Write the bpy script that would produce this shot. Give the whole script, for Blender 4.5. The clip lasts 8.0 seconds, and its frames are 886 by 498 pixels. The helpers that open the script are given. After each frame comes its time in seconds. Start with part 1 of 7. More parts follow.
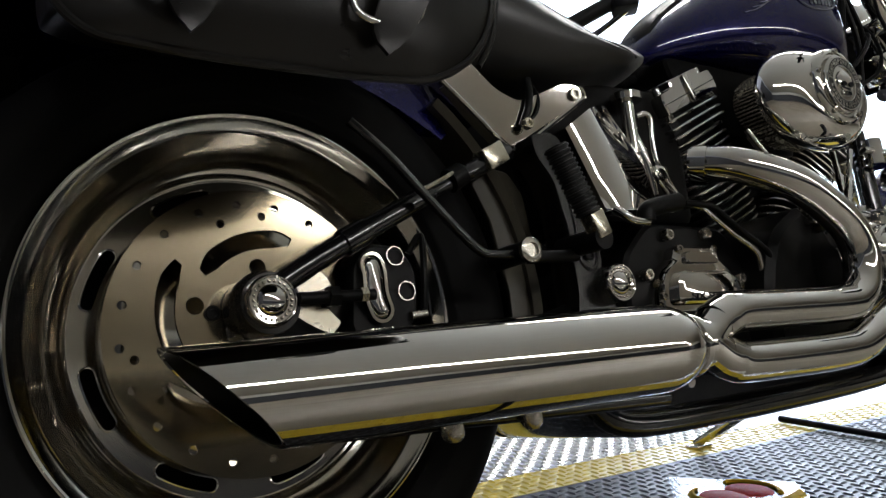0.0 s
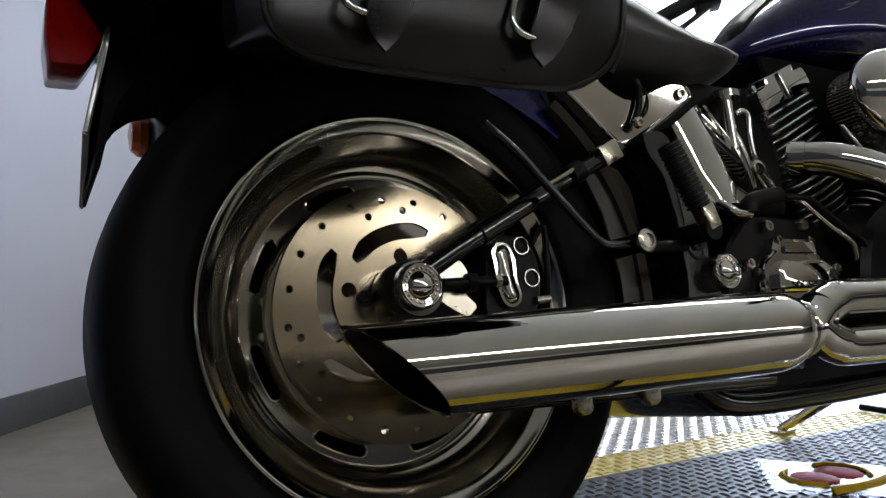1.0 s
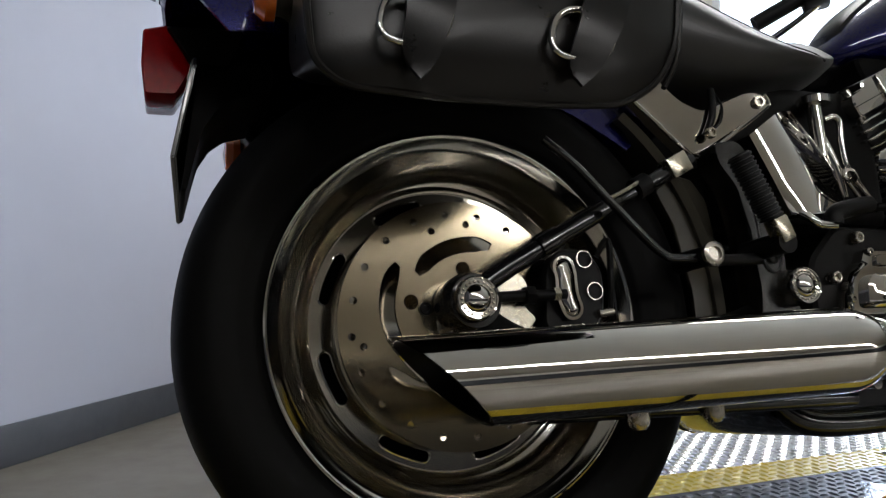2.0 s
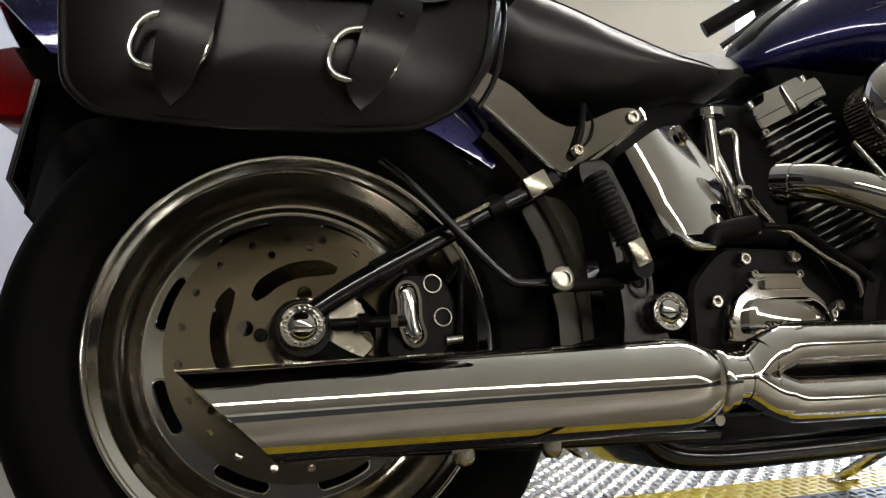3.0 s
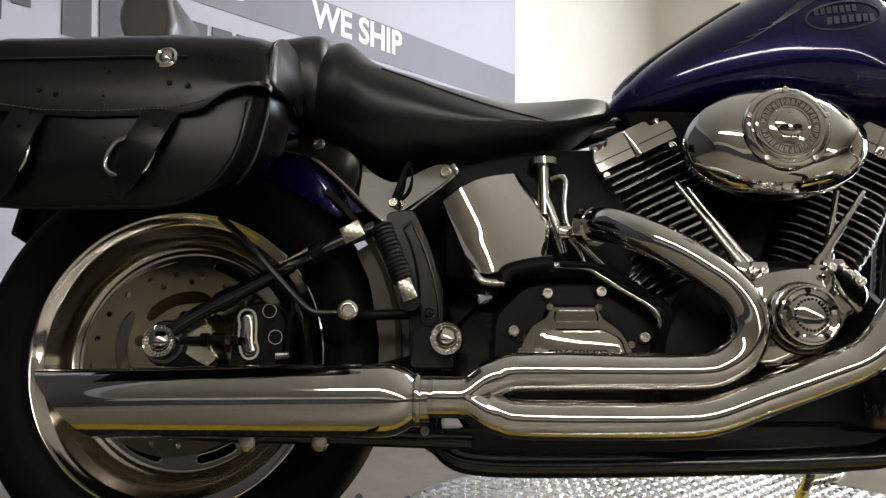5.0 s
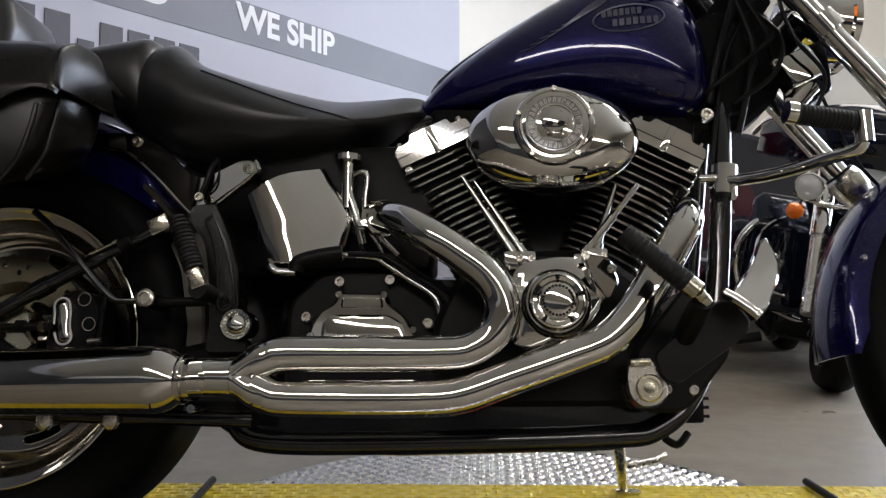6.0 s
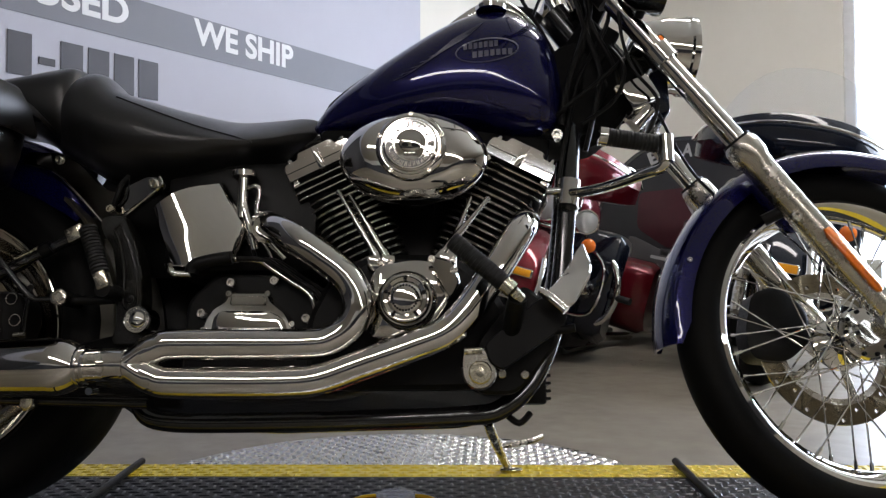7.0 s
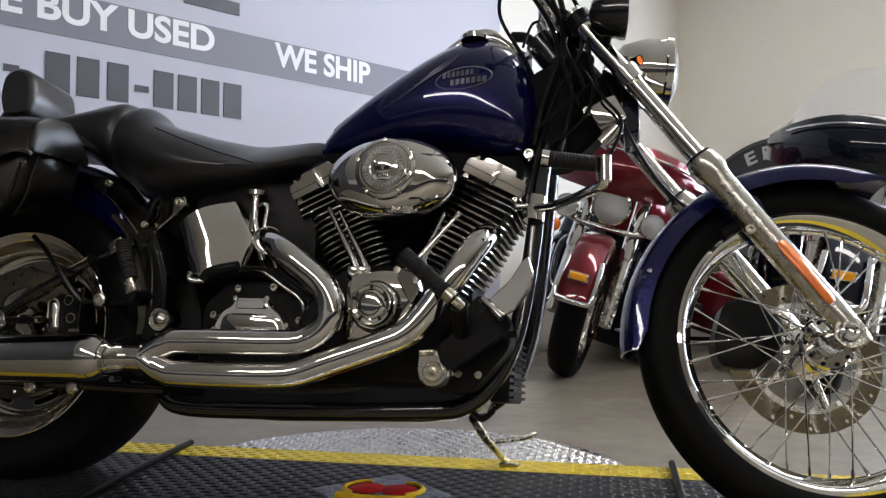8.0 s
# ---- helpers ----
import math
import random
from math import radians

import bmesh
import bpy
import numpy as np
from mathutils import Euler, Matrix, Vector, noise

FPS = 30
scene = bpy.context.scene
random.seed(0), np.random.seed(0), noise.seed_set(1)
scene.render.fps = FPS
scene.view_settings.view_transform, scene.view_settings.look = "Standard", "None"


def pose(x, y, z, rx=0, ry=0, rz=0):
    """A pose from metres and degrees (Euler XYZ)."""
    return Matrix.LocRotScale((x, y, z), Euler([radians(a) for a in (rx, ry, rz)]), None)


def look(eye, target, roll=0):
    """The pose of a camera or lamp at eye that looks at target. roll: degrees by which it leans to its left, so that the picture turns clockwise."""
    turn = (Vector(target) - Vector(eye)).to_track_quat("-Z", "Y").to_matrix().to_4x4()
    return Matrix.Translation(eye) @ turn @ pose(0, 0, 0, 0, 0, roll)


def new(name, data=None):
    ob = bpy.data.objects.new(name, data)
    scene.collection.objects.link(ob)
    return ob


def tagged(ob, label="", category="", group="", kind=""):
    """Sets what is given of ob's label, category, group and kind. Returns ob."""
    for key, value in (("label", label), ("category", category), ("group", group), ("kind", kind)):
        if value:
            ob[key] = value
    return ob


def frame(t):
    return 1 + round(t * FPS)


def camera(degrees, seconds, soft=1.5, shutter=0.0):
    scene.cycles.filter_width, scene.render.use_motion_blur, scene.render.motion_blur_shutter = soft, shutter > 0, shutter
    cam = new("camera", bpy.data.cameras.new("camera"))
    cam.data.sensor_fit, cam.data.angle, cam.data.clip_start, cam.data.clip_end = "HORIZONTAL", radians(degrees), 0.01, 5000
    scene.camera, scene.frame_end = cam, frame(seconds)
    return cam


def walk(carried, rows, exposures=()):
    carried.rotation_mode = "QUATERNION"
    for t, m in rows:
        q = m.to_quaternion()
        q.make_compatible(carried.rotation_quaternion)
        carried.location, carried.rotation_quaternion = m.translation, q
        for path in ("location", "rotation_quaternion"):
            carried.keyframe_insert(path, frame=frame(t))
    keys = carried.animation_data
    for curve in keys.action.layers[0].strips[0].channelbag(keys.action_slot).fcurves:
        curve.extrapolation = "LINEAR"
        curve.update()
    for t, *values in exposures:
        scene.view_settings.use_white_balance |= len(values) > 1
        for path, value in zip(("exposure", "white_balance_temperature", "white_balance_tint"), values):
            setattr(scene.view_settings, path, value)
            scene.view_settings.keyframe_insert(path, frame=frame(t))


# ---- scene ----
from mathutils.geometry import tessellate_polygon

# The bike stands along x (front to +x, exhaust side to -y), rear tyre on the origin; the room is turned against it.
ROOM = pose(0, 0, 0, 0, 0, -33.3) @ Matrix.Translation((0.1957, -0.834, 0.0))
cam = camera(58.1, 8.0, soft=1.35)
PATH = [
    (0, (-0.292, -0.829, 0.384), (0.774, 0.862, 0.435), -0.6),
    (0.5, (-0.353, -0.837, 0.388), (0.717, 0.853, 0.415), -0.3),
    (1, (-0.413, -0.855, 0.382), (0.546, 0.9, 0.412), -0.5),
    (1.2, (-0.433, -0.87, 0.383), (0.429, 0.934, 0.416), -0.3),
    (2.3, (-0.295, -0.916, 0.399), (0.365, 0.972, 0.443), -0.4),
    (2.5, (-0.25, -0.916, 0.405), (0.404, 0.973, 0.451), -0.4),
    (3, (-0.117, -0.955, 0.417), (0.45, 0.962, 0.467), -0.2),
    (3.5, (0.02, -1.011, 0.436), (0.499, 0.931, 0.488), -0.4),
    (3.8, (0.076, -1.054, 0.45), (0.476, 0.906, 0.495), -0.6),
    (4, (0.136, -1.089, 0.435), (0.397, 0.892, 0.519), -0.6),
    (4.2, (0.193, -1.129, 0.437), (0.315, 0.866, 0.515), -0.3),
    (5.3, (0.57, -1.271, 0.468), (0.463, 0.726, 0.517), 0.0),
    (5.5, (0.641, -1.276, 0.464), (0.526, 0.72, 0.514), -0.1),
    (6, (0.793, -1.304, 0.449), (0.679, 0.692, 0.499), 0.0),
    (6.5, (0.926, -1.376, 0.451), (0.804, 0.62, 0.502), 0.0),
    (7, (1.029, -1.474, 0.452), (0.907, 0.521, 0.502), -0.2),
    (7.2, (1.072, -1.511, 0.455), (0.955, 0.485, 0.507), 0.0),
    (7.5, (1.157, -1.567, 0.463), (0.915, 0.417, 0.515), 0.2),
    (7.8, (1.265, -1.580, 0.461), (0.865, 0.379, 0.524), 0.0),
    (8, (1.347, -1.581, 0.47), (0.895, 0.367, 0.52), 0.1),
]
walk(cam, [(t, look(eye, target, roll)) for t, eye, target, roll in PATH],
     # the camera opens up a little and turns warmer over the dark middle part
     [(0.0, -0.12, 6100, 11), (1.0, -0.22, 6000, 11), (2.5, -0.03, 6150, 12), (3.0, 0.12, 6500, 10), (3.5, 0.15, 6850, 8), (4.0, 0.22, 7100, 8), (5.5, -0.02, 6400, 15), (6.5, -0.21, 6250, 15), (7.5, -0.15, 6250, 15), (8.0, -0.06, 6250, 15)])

# ---- light: daylight through the shop window, ceiling tubes ----
world = bpy.data.worlds.new("sky")
scene.world = world
world.use_nodes = True
wn, wl = world.node_tree.nodes, world.node_tree.links
sky = wn.new("ShaderNodeTexSky")
sky.sky_type, sky.sun_disc = "NISHITA", False
sky.sun_elevation, sky.sun_rotation = radians(40), radians(120)
wl.new(sky.outputs[0], wn["Background"].inputs[0])
wn["Background"].inputs[1].default_value = 0.14


def area(name, place, target, sx, sy, watts, colour):
    data = bpy.data.lights.new(name, "AREA")
    data.shape, data.size, data.size_y, data.energy, data.color = "RECTANGLE", sx, sy, watts, colour
    ob = new(name, data)
    ob.matrix_world = ROOM @ look(place, target)
    return ob


# ---- materials ----
def node(nt, kind, **sets):
    n = nt.nodes.new(kind)
    for key, value in sets.items():
        n.inputs[key].default_value = value
    return n


def mat(name, colour, second=None, rough=0.5, metal=0.0, scale=20.0, amount=0.5, rough_var=0.1, bump=0.0,
        bump_scale=200.0, coat=0.0, transmit=0.0, emit=0.0, detail=4.0, spec=0.5):
    """A surface with variation at two scales in colour and gloss, and fine relief."""
    m = bpy.data.materials.new(name)
    m.use_nodes = True
    nt = m.node_tree
    b = nt.nodes["Principled BSDF"]
    co = nt.nodes.new("ShaderNodeTexCoord")
    n1 = node(nt, "ShaderNodeTexNoise", Scale=scale, Detail=detail, Roughness=0.6)
    n2 = node(nt, "ShaderNodeTexNoise", Scale=scale * 7.3, Detail=3.0, Roughness=0.6)
    nt.links.new(co.outputs["Object"], n1.inputs["Vector"])
    nt.links.new(co.outputs["Object"], n2.inputs["Vector"])
    mx = nt.nodes.new("ShaderNodeMath")
    mx.operation = "MULTIPLY_ADD"
    mx.inputs[1].default_value, mx.inputs[2].default_value = 0.35, 0.0
    nt.links.new(n2.outputs["Fac"], mx.inputs[0])
    ad = nt.nodes.new("ShaderNodeMath")
    ad.operation = "ADD"
    nt.links.new(n1.outputs["Fac"], ad.inputs[0])
    nt.links.new(mx.outputs[0], ad.inputs[1])
    ramp = node(nt, "ShaderNodeMapRange", **{"From Min": 0.45, "From Max": 0.9, "To Min": 0.0, "To Max": amount})
    nt.links.new(ad.outputs[0], ramp.inputs["Value"])
    mix = nt.nodes.new("ShaderNodeMix")
    mix.data_type = "RGBA"
    mix.inputs[6].default_value = (*colour, 1)
    mix.inputs[7].default_value = (*(second or [c * 0.6 for c in colour]), 1)
    nt.links.new(ramp.outputs[0], mix.inputs[0])
    nt.links.new(mix.outputs[2], b.inputs["Base Color"])
    rr = node(nt, "ShaderNodeMapRange", **{"From Min": 0.4, "From Max": 0.95, "To Min": max(0.0, rough - rough_var / 2), "To Max": rough + rough_var / 2})
    nt.links.new(ad.outputs[0], rr.inputs["Value"])
    nt.links.new(rr.outputs[0], b.inputs["Roughness"])
    b.inputs["Metallic"].default_value = metal
    b.inputs["Coat Weight"].default_value = coat
    b.inputs["Coat Roughness"].default_value = 0.03
    b.inputs["Transmission Weight"].default_value = transmit
    b.inputs["Specular IOR Level"].default_value = spec
    if emit:
        b.inputs["Emission Color"].default_value = (*colour, 1)
        b.inputs["Emission Strength"].default_value = emit
    if bump:
        n3 = node(nt, "ShaderNodeTexNoise", Scale=bump_scale, Detail=4.0, Roughness=0.65)
        nt.links.new(co.outputs["Object"], n3.inputs["Vector"])
        bp = node(nt, "ShaderNodeBump", Strength=bump, Distance=0.002)
        nt.links.new(n3.outputs["Fac"], bp.inputs["Height"])
        nt.links.new(bp.outputs[0], b.inputs["Normal"])
    return m


CHROME = mat("chrome", (0.68, 0.66, 0.625), (0.61, 0.59, 0.55), 0.04, 1.0, 9, 0.5, 0.04)
WHEEL_DARK = mat("dusty wheel chrome", (0.64, 0.61, 0.55), (0.54, 0.51, 0.455), 0.15, 1.0, 14, 0.6, 0.06)
WHEEL_FACE = mat("dusty dark wheel disc", (0.50, 0.475, 0.42), (0.40, 0.375, 0.33), 0.12, 1.0, 14, 0.6, 0.06)
WHEEL_CHROME = mat("wheel chrome", (0.62, 0.595, 0.545), (0.53, 0.505, 0.46), 0.09, 1.0, 12, 0.5, 0.06)
DARK_RING = mat("smoked emblem enamel", (0.10, 0.098, 0.092), (0.07, 0.068, 0.063), 0.25, 0.8, 60, 0.6, 0.1)
SATIN = mat("satin aluminium", (0.54, 0.51, 0.45), (0.51, 0.48, 0.42), 0.27, 1.0, 25, 0.3, 0.025)
FIN_EDGE = mat("polished fin edge", (0.80, 0.78, 0.73), (0.70, 0.68, 0.63), 0.20, 1.0, 60, 0.5, 0.1)
STEEL = mat("zinc plated steel", (0.66, 0.62, 0.50), (0.5, 0.46, 0.36), 0.24, 1.0, 60, 0.6, 0.15)
DISC = mat("brake disc steel", (0.27, 0.23, 0.158), (0.20, 0.168, 0.115), 0.16, 1.0, 14, 0.3, 0.04)
ring_way = DISC.node_tree.nodes.new("ShaderNodeTangent")   # turned finish, grain round the hub
ring_way.direction_type, ring_way.axis = "RADIAL", "Y"
DISC.node_tree.links.new(ring_way.outputs[0], DISC.node_tree.nodes["Principled BSDF"].inputs["Tangent"])
DISC.node_tree.nodes["Principled BSDF"].inputs["Anisotropic"].default_value = 0.6
DISC.node_tree.nodes["Principled BSDF"].inputs["Anisotropic Rotation"].default_value = 0.0
CAST = mat("wrinkled black casting", (0.006, 0.0058, 0.005), (0.010, 0.0095, 0.008), 0.16, 0, 40, 0.6, 0.08, 0.25, 300, coat=0.2, spec=0.3)
CAST.node_tree.nodes["Principled BSDF"].inputs["Coat Roughness"].default_value = 0.22
BLACK = mat("black gloss paint", (0.006, 0.006, 0.007), (0.012, 0.012, 0.012), 0.16, 0, 14, 0.6, 0.1, coat=0.5)
SATIN_BLACK = mat("black powder coat", (0.005, 0.005, 0.005), (0.010, 0.0095, 0.009), 0.36, 0, 25, 0.6, 0.15, 0.15, 500, spec=0.12)
MATT_BLACK = mat("dull black plastic", (0.004, 0.004, 0.004), (0.007, 0.007, 0.0065), 0.55, 0, 25, 0.6, 0.15, 0.1, 500, spec=0.05)
RUBBER = mat("tyre rubber", (0.0030, 0.0030, 0.0030), (0.006, 0.0057, 0.0054), 0.6, 0, 16, 0.7, 0.2, 0.1, 300, spec=0.09)
GRIP = mat("peg rubber", (0.007, 0.007, 0.007), (0.012, 0.012, 0.011), 0.55, 0, 30, 0.6, 0.1, spec=0.3)
LEATHER = mat("black leather", (0.0032, 0.0026, 0.0020), (0.0055, 0.0044, 0.0032), 0.30, 0, 22, 0.7, 0.08, 0.08, 420, spec=0.36)
VINYL = mat("seat vinyl", (0.0030, 0.0030, 0.0030), (0.0055, 0.0053, 0.005), 0.40, 0, 22, 0.6, 0.10, 0.15, 600, coat=0.4, spec=0.5)
VINYL.node_tree.nodes["Principled BSDF"].inputs["Coat Roughness"].default_value = 0.30
# olive grey base paints in the sheen on this black plastic
SPLASH = mat("black moulded plastic", (0.075, 0.068, 0.050), (0.045, 0.041, 0.030), 0.36, 0, 25, 0.6, 0.1, 0.1, 400, spec=0.45)
VINYL.node_tree.nodes["Principled BSDF"].inputs["Sheen Weight"].default_value = 0.25
VINYL.node_tree.nodes["Principled BSDF"].inputs["Sheen Roughness"].default_value = 0.25
BLUE = mat("deep blue metallic paint", (0.0028, 0.0028, 0.060), (0.0020, 0.0020, 0.042), 0.26, 0.4, 500, 0.6, 0.1, coat=1.0, spec=0.1)
MAROON = mat("maroon metallic paint", (0.13, 0.004, 0.010), (0.085, 0.003, 0.007), 0.3, 0.5, 500, 0.6, 0.1, coat=1.0, spec=0.1)
NAVY = mat("black blue paint", (0.003, 0.005, 0.012), (0.004, 0.006, 0.014), 0.25, 0.0, 40, 0.5, 0.05, coat=0.7, spec=0.05)
RED_LENS = mat("red lens", (0.30, 0.0015, 0.003), (0.16, 0.001, 0.002), 0.10, 0, 90, 0.6, 0.03, spec=0.02)
AMBER = mat("amber lens", (0.75, 0.16, 0.008), (0.55, 0.09, 0.005), 0.18, 0, 120, 0.6, 0.06, coat=0.5)
FENDER_LENS = mat("yellow amber lens", (0.95, 0.42, 0.02), (0.9, 0.34, 0.012), 0.15, 0, 160, 0.6, 0.06, coat=0.5)
REFLECTOR = mat("orange reflector", (0.90, 0.21, 0.008), (0.78, 0.15, 0.006), 0.22, 0, 300, 0.7, 0.06, coat=0.5)
GLASS = mat("lamp glass", (0.92, 0.94, 0.95), (0.85, 0.87, 0.88), 0.05, 0, 40, 0.4, 0.02, transmit=0.7)
SHIELD = mat("clear windshield", (0.93, 0.95, 0.97), (0.9, 0.92, 0.95), 0.03, 0, 10, 0.3, 0.02, transmit=0.96, spec=0.2)
GREY_ART = mat("grey graphic ink", (0.105, 0.105, 0.13), (0.07, 0.07, 0.095), 0.3, 0.6, 60, 0.5, 0.05, coat=0.6)
THREAD = mat("waxed thread", (0.13, 0.12, 0.09), None, 0.6, 0, 300, 0.6, 0.1)
CONCRETE = mat("sealed concrete", (0.215, 0.190, 0.147), (0.160, 0.141, 0.109), 0.38, 0, 2.2, 0.75, 0.25, 0.12, 90)
WALL = mat("cream wall paint", (0.76, 0.73, 0.66), (0.71, 0.68, 0.61), 0.75, 0, 3, 0.6, 0.1, 0.1, 160)
SIGN_WALL = mat("lavender grey wall paint", (0.49, 0.495, 0.57), (0.455, 0.46, 0.53), 0.6, 0, 2, 0.6, 0.1, 0.06, 160)
BAND = mat("slate grey vinyl band", (0.20, 0.205, 0.24), (0.18, 0.185, 0.22), 0.5, 0, 4, 0.5, 0.1)
WHITE = mat("white vinyl", (0.82, 0.82, 0.84), (0.78, 0.78, 0.8), 0.5, 0, 8, 0.5, 0.1)
DARK_VINYL = mat("charcoal vinyl", (0.075, 0.075, 0.09), (0.06, 0.06, 0.075), 0.5, 0, 8, 0.5, 0.1)
SIGN_BOARD = mat("black sign board", (0.018, 0.018, 0.021), (0.030, 0.029, 0.032), 0.42, 0, 8, 0.6, 0.15, spec=0.3)
SIGN_GREY = mat("dull grey sign vinyl", (0.42, 0.42, 0.43), (0.36, 0.36, 0.37), 0.5, 0, 8, 0.5, 0.1)
SIGN_RED = mat("dark maroon sign print", (0.060, 0.012, 0.018), (0.040, 0.010, 0.014), 0.40, 0, 8, 0.6, 0.1, spec=0.3)
SIGN_MID = mat("charcoal sign print", (0.075, 0.070, 0.072), (0.055, 0.052, 0.055), 0.40, 0, 8, 0.6, 0.1, spec=0.3)
BASE = mat("charcoal rubber skirting", (0.055, 0.055, 0.062), (0.04, 0.04, 0.045), 0.5, 0, 6, 0.6, 0.15)
CEILING = mat("dull ceiling tile", (0.60, 0.57, 0.50), (0.54, 0.51, 0.445), 0.85, 0, 5, 0.5, 0.1, 0.15, 120)
PLATE_DARK = mat("worn black chequer plate", (0.0125, 0.0118, 0.0115), (0.022, 0.0205, 0.020), 0.45, 0.0, 14, 0.8, 0.2, 0.1, 300, spec=0.14)
# raised lozenges take a lighter metal than the plates under them
TREAD_DARK = mat("lighter black tread", (0.020, 0.021, 0.025), (0.042, 0.043, 0.050), 0.36, 0.40, 30, 0.8, 0.2)
TREAD_SILVER = mat("brighter silver tread", (0.92, 0.92, 0.92), (0.85, 0.85, 0.85), 0.17, 1.0, 20, 0.6, 0.15)
PLATE_SILVER = mat("bright chequer plate", (0.55, 0.55, 0.54), (0.40, 0.40, 0.39), 0.30, 1.0, 10, 0.7, 0.18, 0.08, 300)
PLATE_YELLOW = mat("safety yellow painted plate", (0.62, 0.46, 0.012), (0.40, 0.29, 0.015), 0.36, 0, 30, 0.7, 0.15, 0.08, 300)
BADGE = mat("polished badge plate", (0.15, 0.158, 0.178), (0.05, 0.054, 0.066), 0.22, 1.0, 45, 1.0, 0.2, 0.6, 120)
RED_INK = mat("red enamel", (0.36, 0.010, 0.010), None, 0.6, 0, 40, 0.5, 0.1, 0.6, 90, spec=0.04)
YELLOW_INK = mat("yellow enamel", (0.60, 0.38, 0.02), None, 0.6, 0, 40, 0.5, 0.1, 0.6, 90, spec=0.04)
BACKDROP = mat("bright street haze", (0.80, 0.88, 1.0), (0.74, 0.83, 1.0), 0.9, 0, 0.2, 0.5, 0.1, emit=6.0)
UNSEEN_DARK = mat("added dark panel", (0.035, 0.037, 0.045), (0.05, 0.052, 0.06), 0.55, 0, 3, 0.7, 0.2)
FRAME_WHITE = mat("white window frame", (0.75, 0.76, 0.78), None, 0.4, 0, 20, 0.3, 0.1)
TUBE = mat("fluorescent diffuser", (1.0, 0.945, 0.86), (0.97, 0.915, 0.83), 0.6, 0, 5, 0.3, 0.1, emit=24.0)


# ---- mesh helpers ----
def part(name, bm, material, parent=None, label="", angle=38, m=None):
    """Links a bmesh as one mesh object, in its parent's space."""
    if m is not None:
        bm.transform(m)
    bmesh.ops.recalc_face_normals(bm, faces=bm.faces)
    me = bpy.data.meshes.new(name)
    bm.to_mesh(me)
    bm.free()
    me.materials.append(material)
    me.shade_smooth()
    me.set_sharp_from_angle(angle=radians(angle))
    ob = new(name, me)
    ob.parent = parent
    if label:
        ob["label"] = label
    return ob


def B():
    return bmesh.new()


def smooth_line(pts, steps):
    """A Catmull-Rom line through the points."""
    p = [Vector(v) for v in pts]
    out = []
    for i in range(len(p) - 1):
        a, b, c, d = p[max(i - 1, 0)], p[i], p[i + 1], p[min(i + 2, len(p) - 1)]
        for k in range(steps):
            t = k / steps
            out.append(0.5 * (2 * b + (c - a) * t + (2 * a - 5 * b + 4 * c - d) * t * t + (3 * b - a - 3 * c + d) * t ** 3))
    out.append(p[-1])
    return out


def tube(bm, pts, r, n=14, steps=1, close=False, flat=1.0):
    """A tube along a line; r is one radius or one for each point."""
    line = smooth_line(pts, steps) if steps > 1 else [Vector(v) for v in pts]
    if isinstance(r, (int, float)):
        radii = [r] * len(line)
    else:
        radii = [float(np.interp(i / (len(line) - 1) * (len(r) - 1), range(len(r)), r)) for i in range(len(line))]
    rings, side = [], None
    for i, p in enumerate(line):
        a = line[i - 1] if i or close else line[i]
        b = line[(i + 1) % len(line)] if i < len(line) - 1 or close else line[i]
        d = (b - a).normalized()
        if side is None:
            side = d.orthogonal().normalized()
        side = (side - d * side.dot(d)).normalized()
        up = d.cross(side)
        rings.append([bm.verts.new(p + radii[i] * (math.cos(2 * math.pi * k / n) * side + flat * math.sin(2 * math.pi * k / n) * up)) for k in range(n)])
    pairs = list(zip(rings, rings[1:])) + ([(rings[-1], rings[0])] if close else [])
    for a, b in pairs:
        for k in range(n):
            bm.faces.new((a[k], a[(k + 1) % n], b[(k + 1) % n], b[k]))
    if not close:
        bm.faces.new(rings[0][::-1])
        bm.faces.new(rings[-1])
    return bm


def lathe(bm, prof, c, n=64, axis="y", closed=False, m=None, sx=1.0, sz=1.0):
    """Turns (radius, along) round an axis through c. closed: the profile is a ring of its own."""
    rings = []
    for r, a in prof:
        ring = []
        for k in range(n if r > 1e-6 else 1):
            t = 2 * math.pi * k / n
            u, v = r * math.cos(t) * sx, r * math.sin(t) * sz
            q = {"y": Vector((u, a, v)), "x": Vector((a, u, v)), "z": Vector((u, v, a))}[axis]
            if m is not None:
                q = m @ q
            ring.append(bm.verts.new(q + Vector(c)))
        rings.append(ring)
    pairs = list(zip(rings, rings[1:])) + ([(rings[-1], rings[0])] if closed else [])
    for a, b in pairs:
        if len(a) == 1 and len(b) == 1:
            continue
        for k in range(n):
            j = (k + 1) % n
            if len(a) == 1:
                bm.faces.new((a[0], b[j], b[k]))
            elif len(b) == 1:
                bm.faces.new((a[k], a[j], b[0]))
            else:
                bm.faces.new((a[k], a[j], b[j], b[k]))
    return bm


def circle(cx, cz, r, n=24, a0=0.0):
    return [(cx + r * math.cos(a0 + 2 * math.pi * k / n), cz + r * math.sin(a0 + 2 * math.pi * k / n)) for k in range(n)]


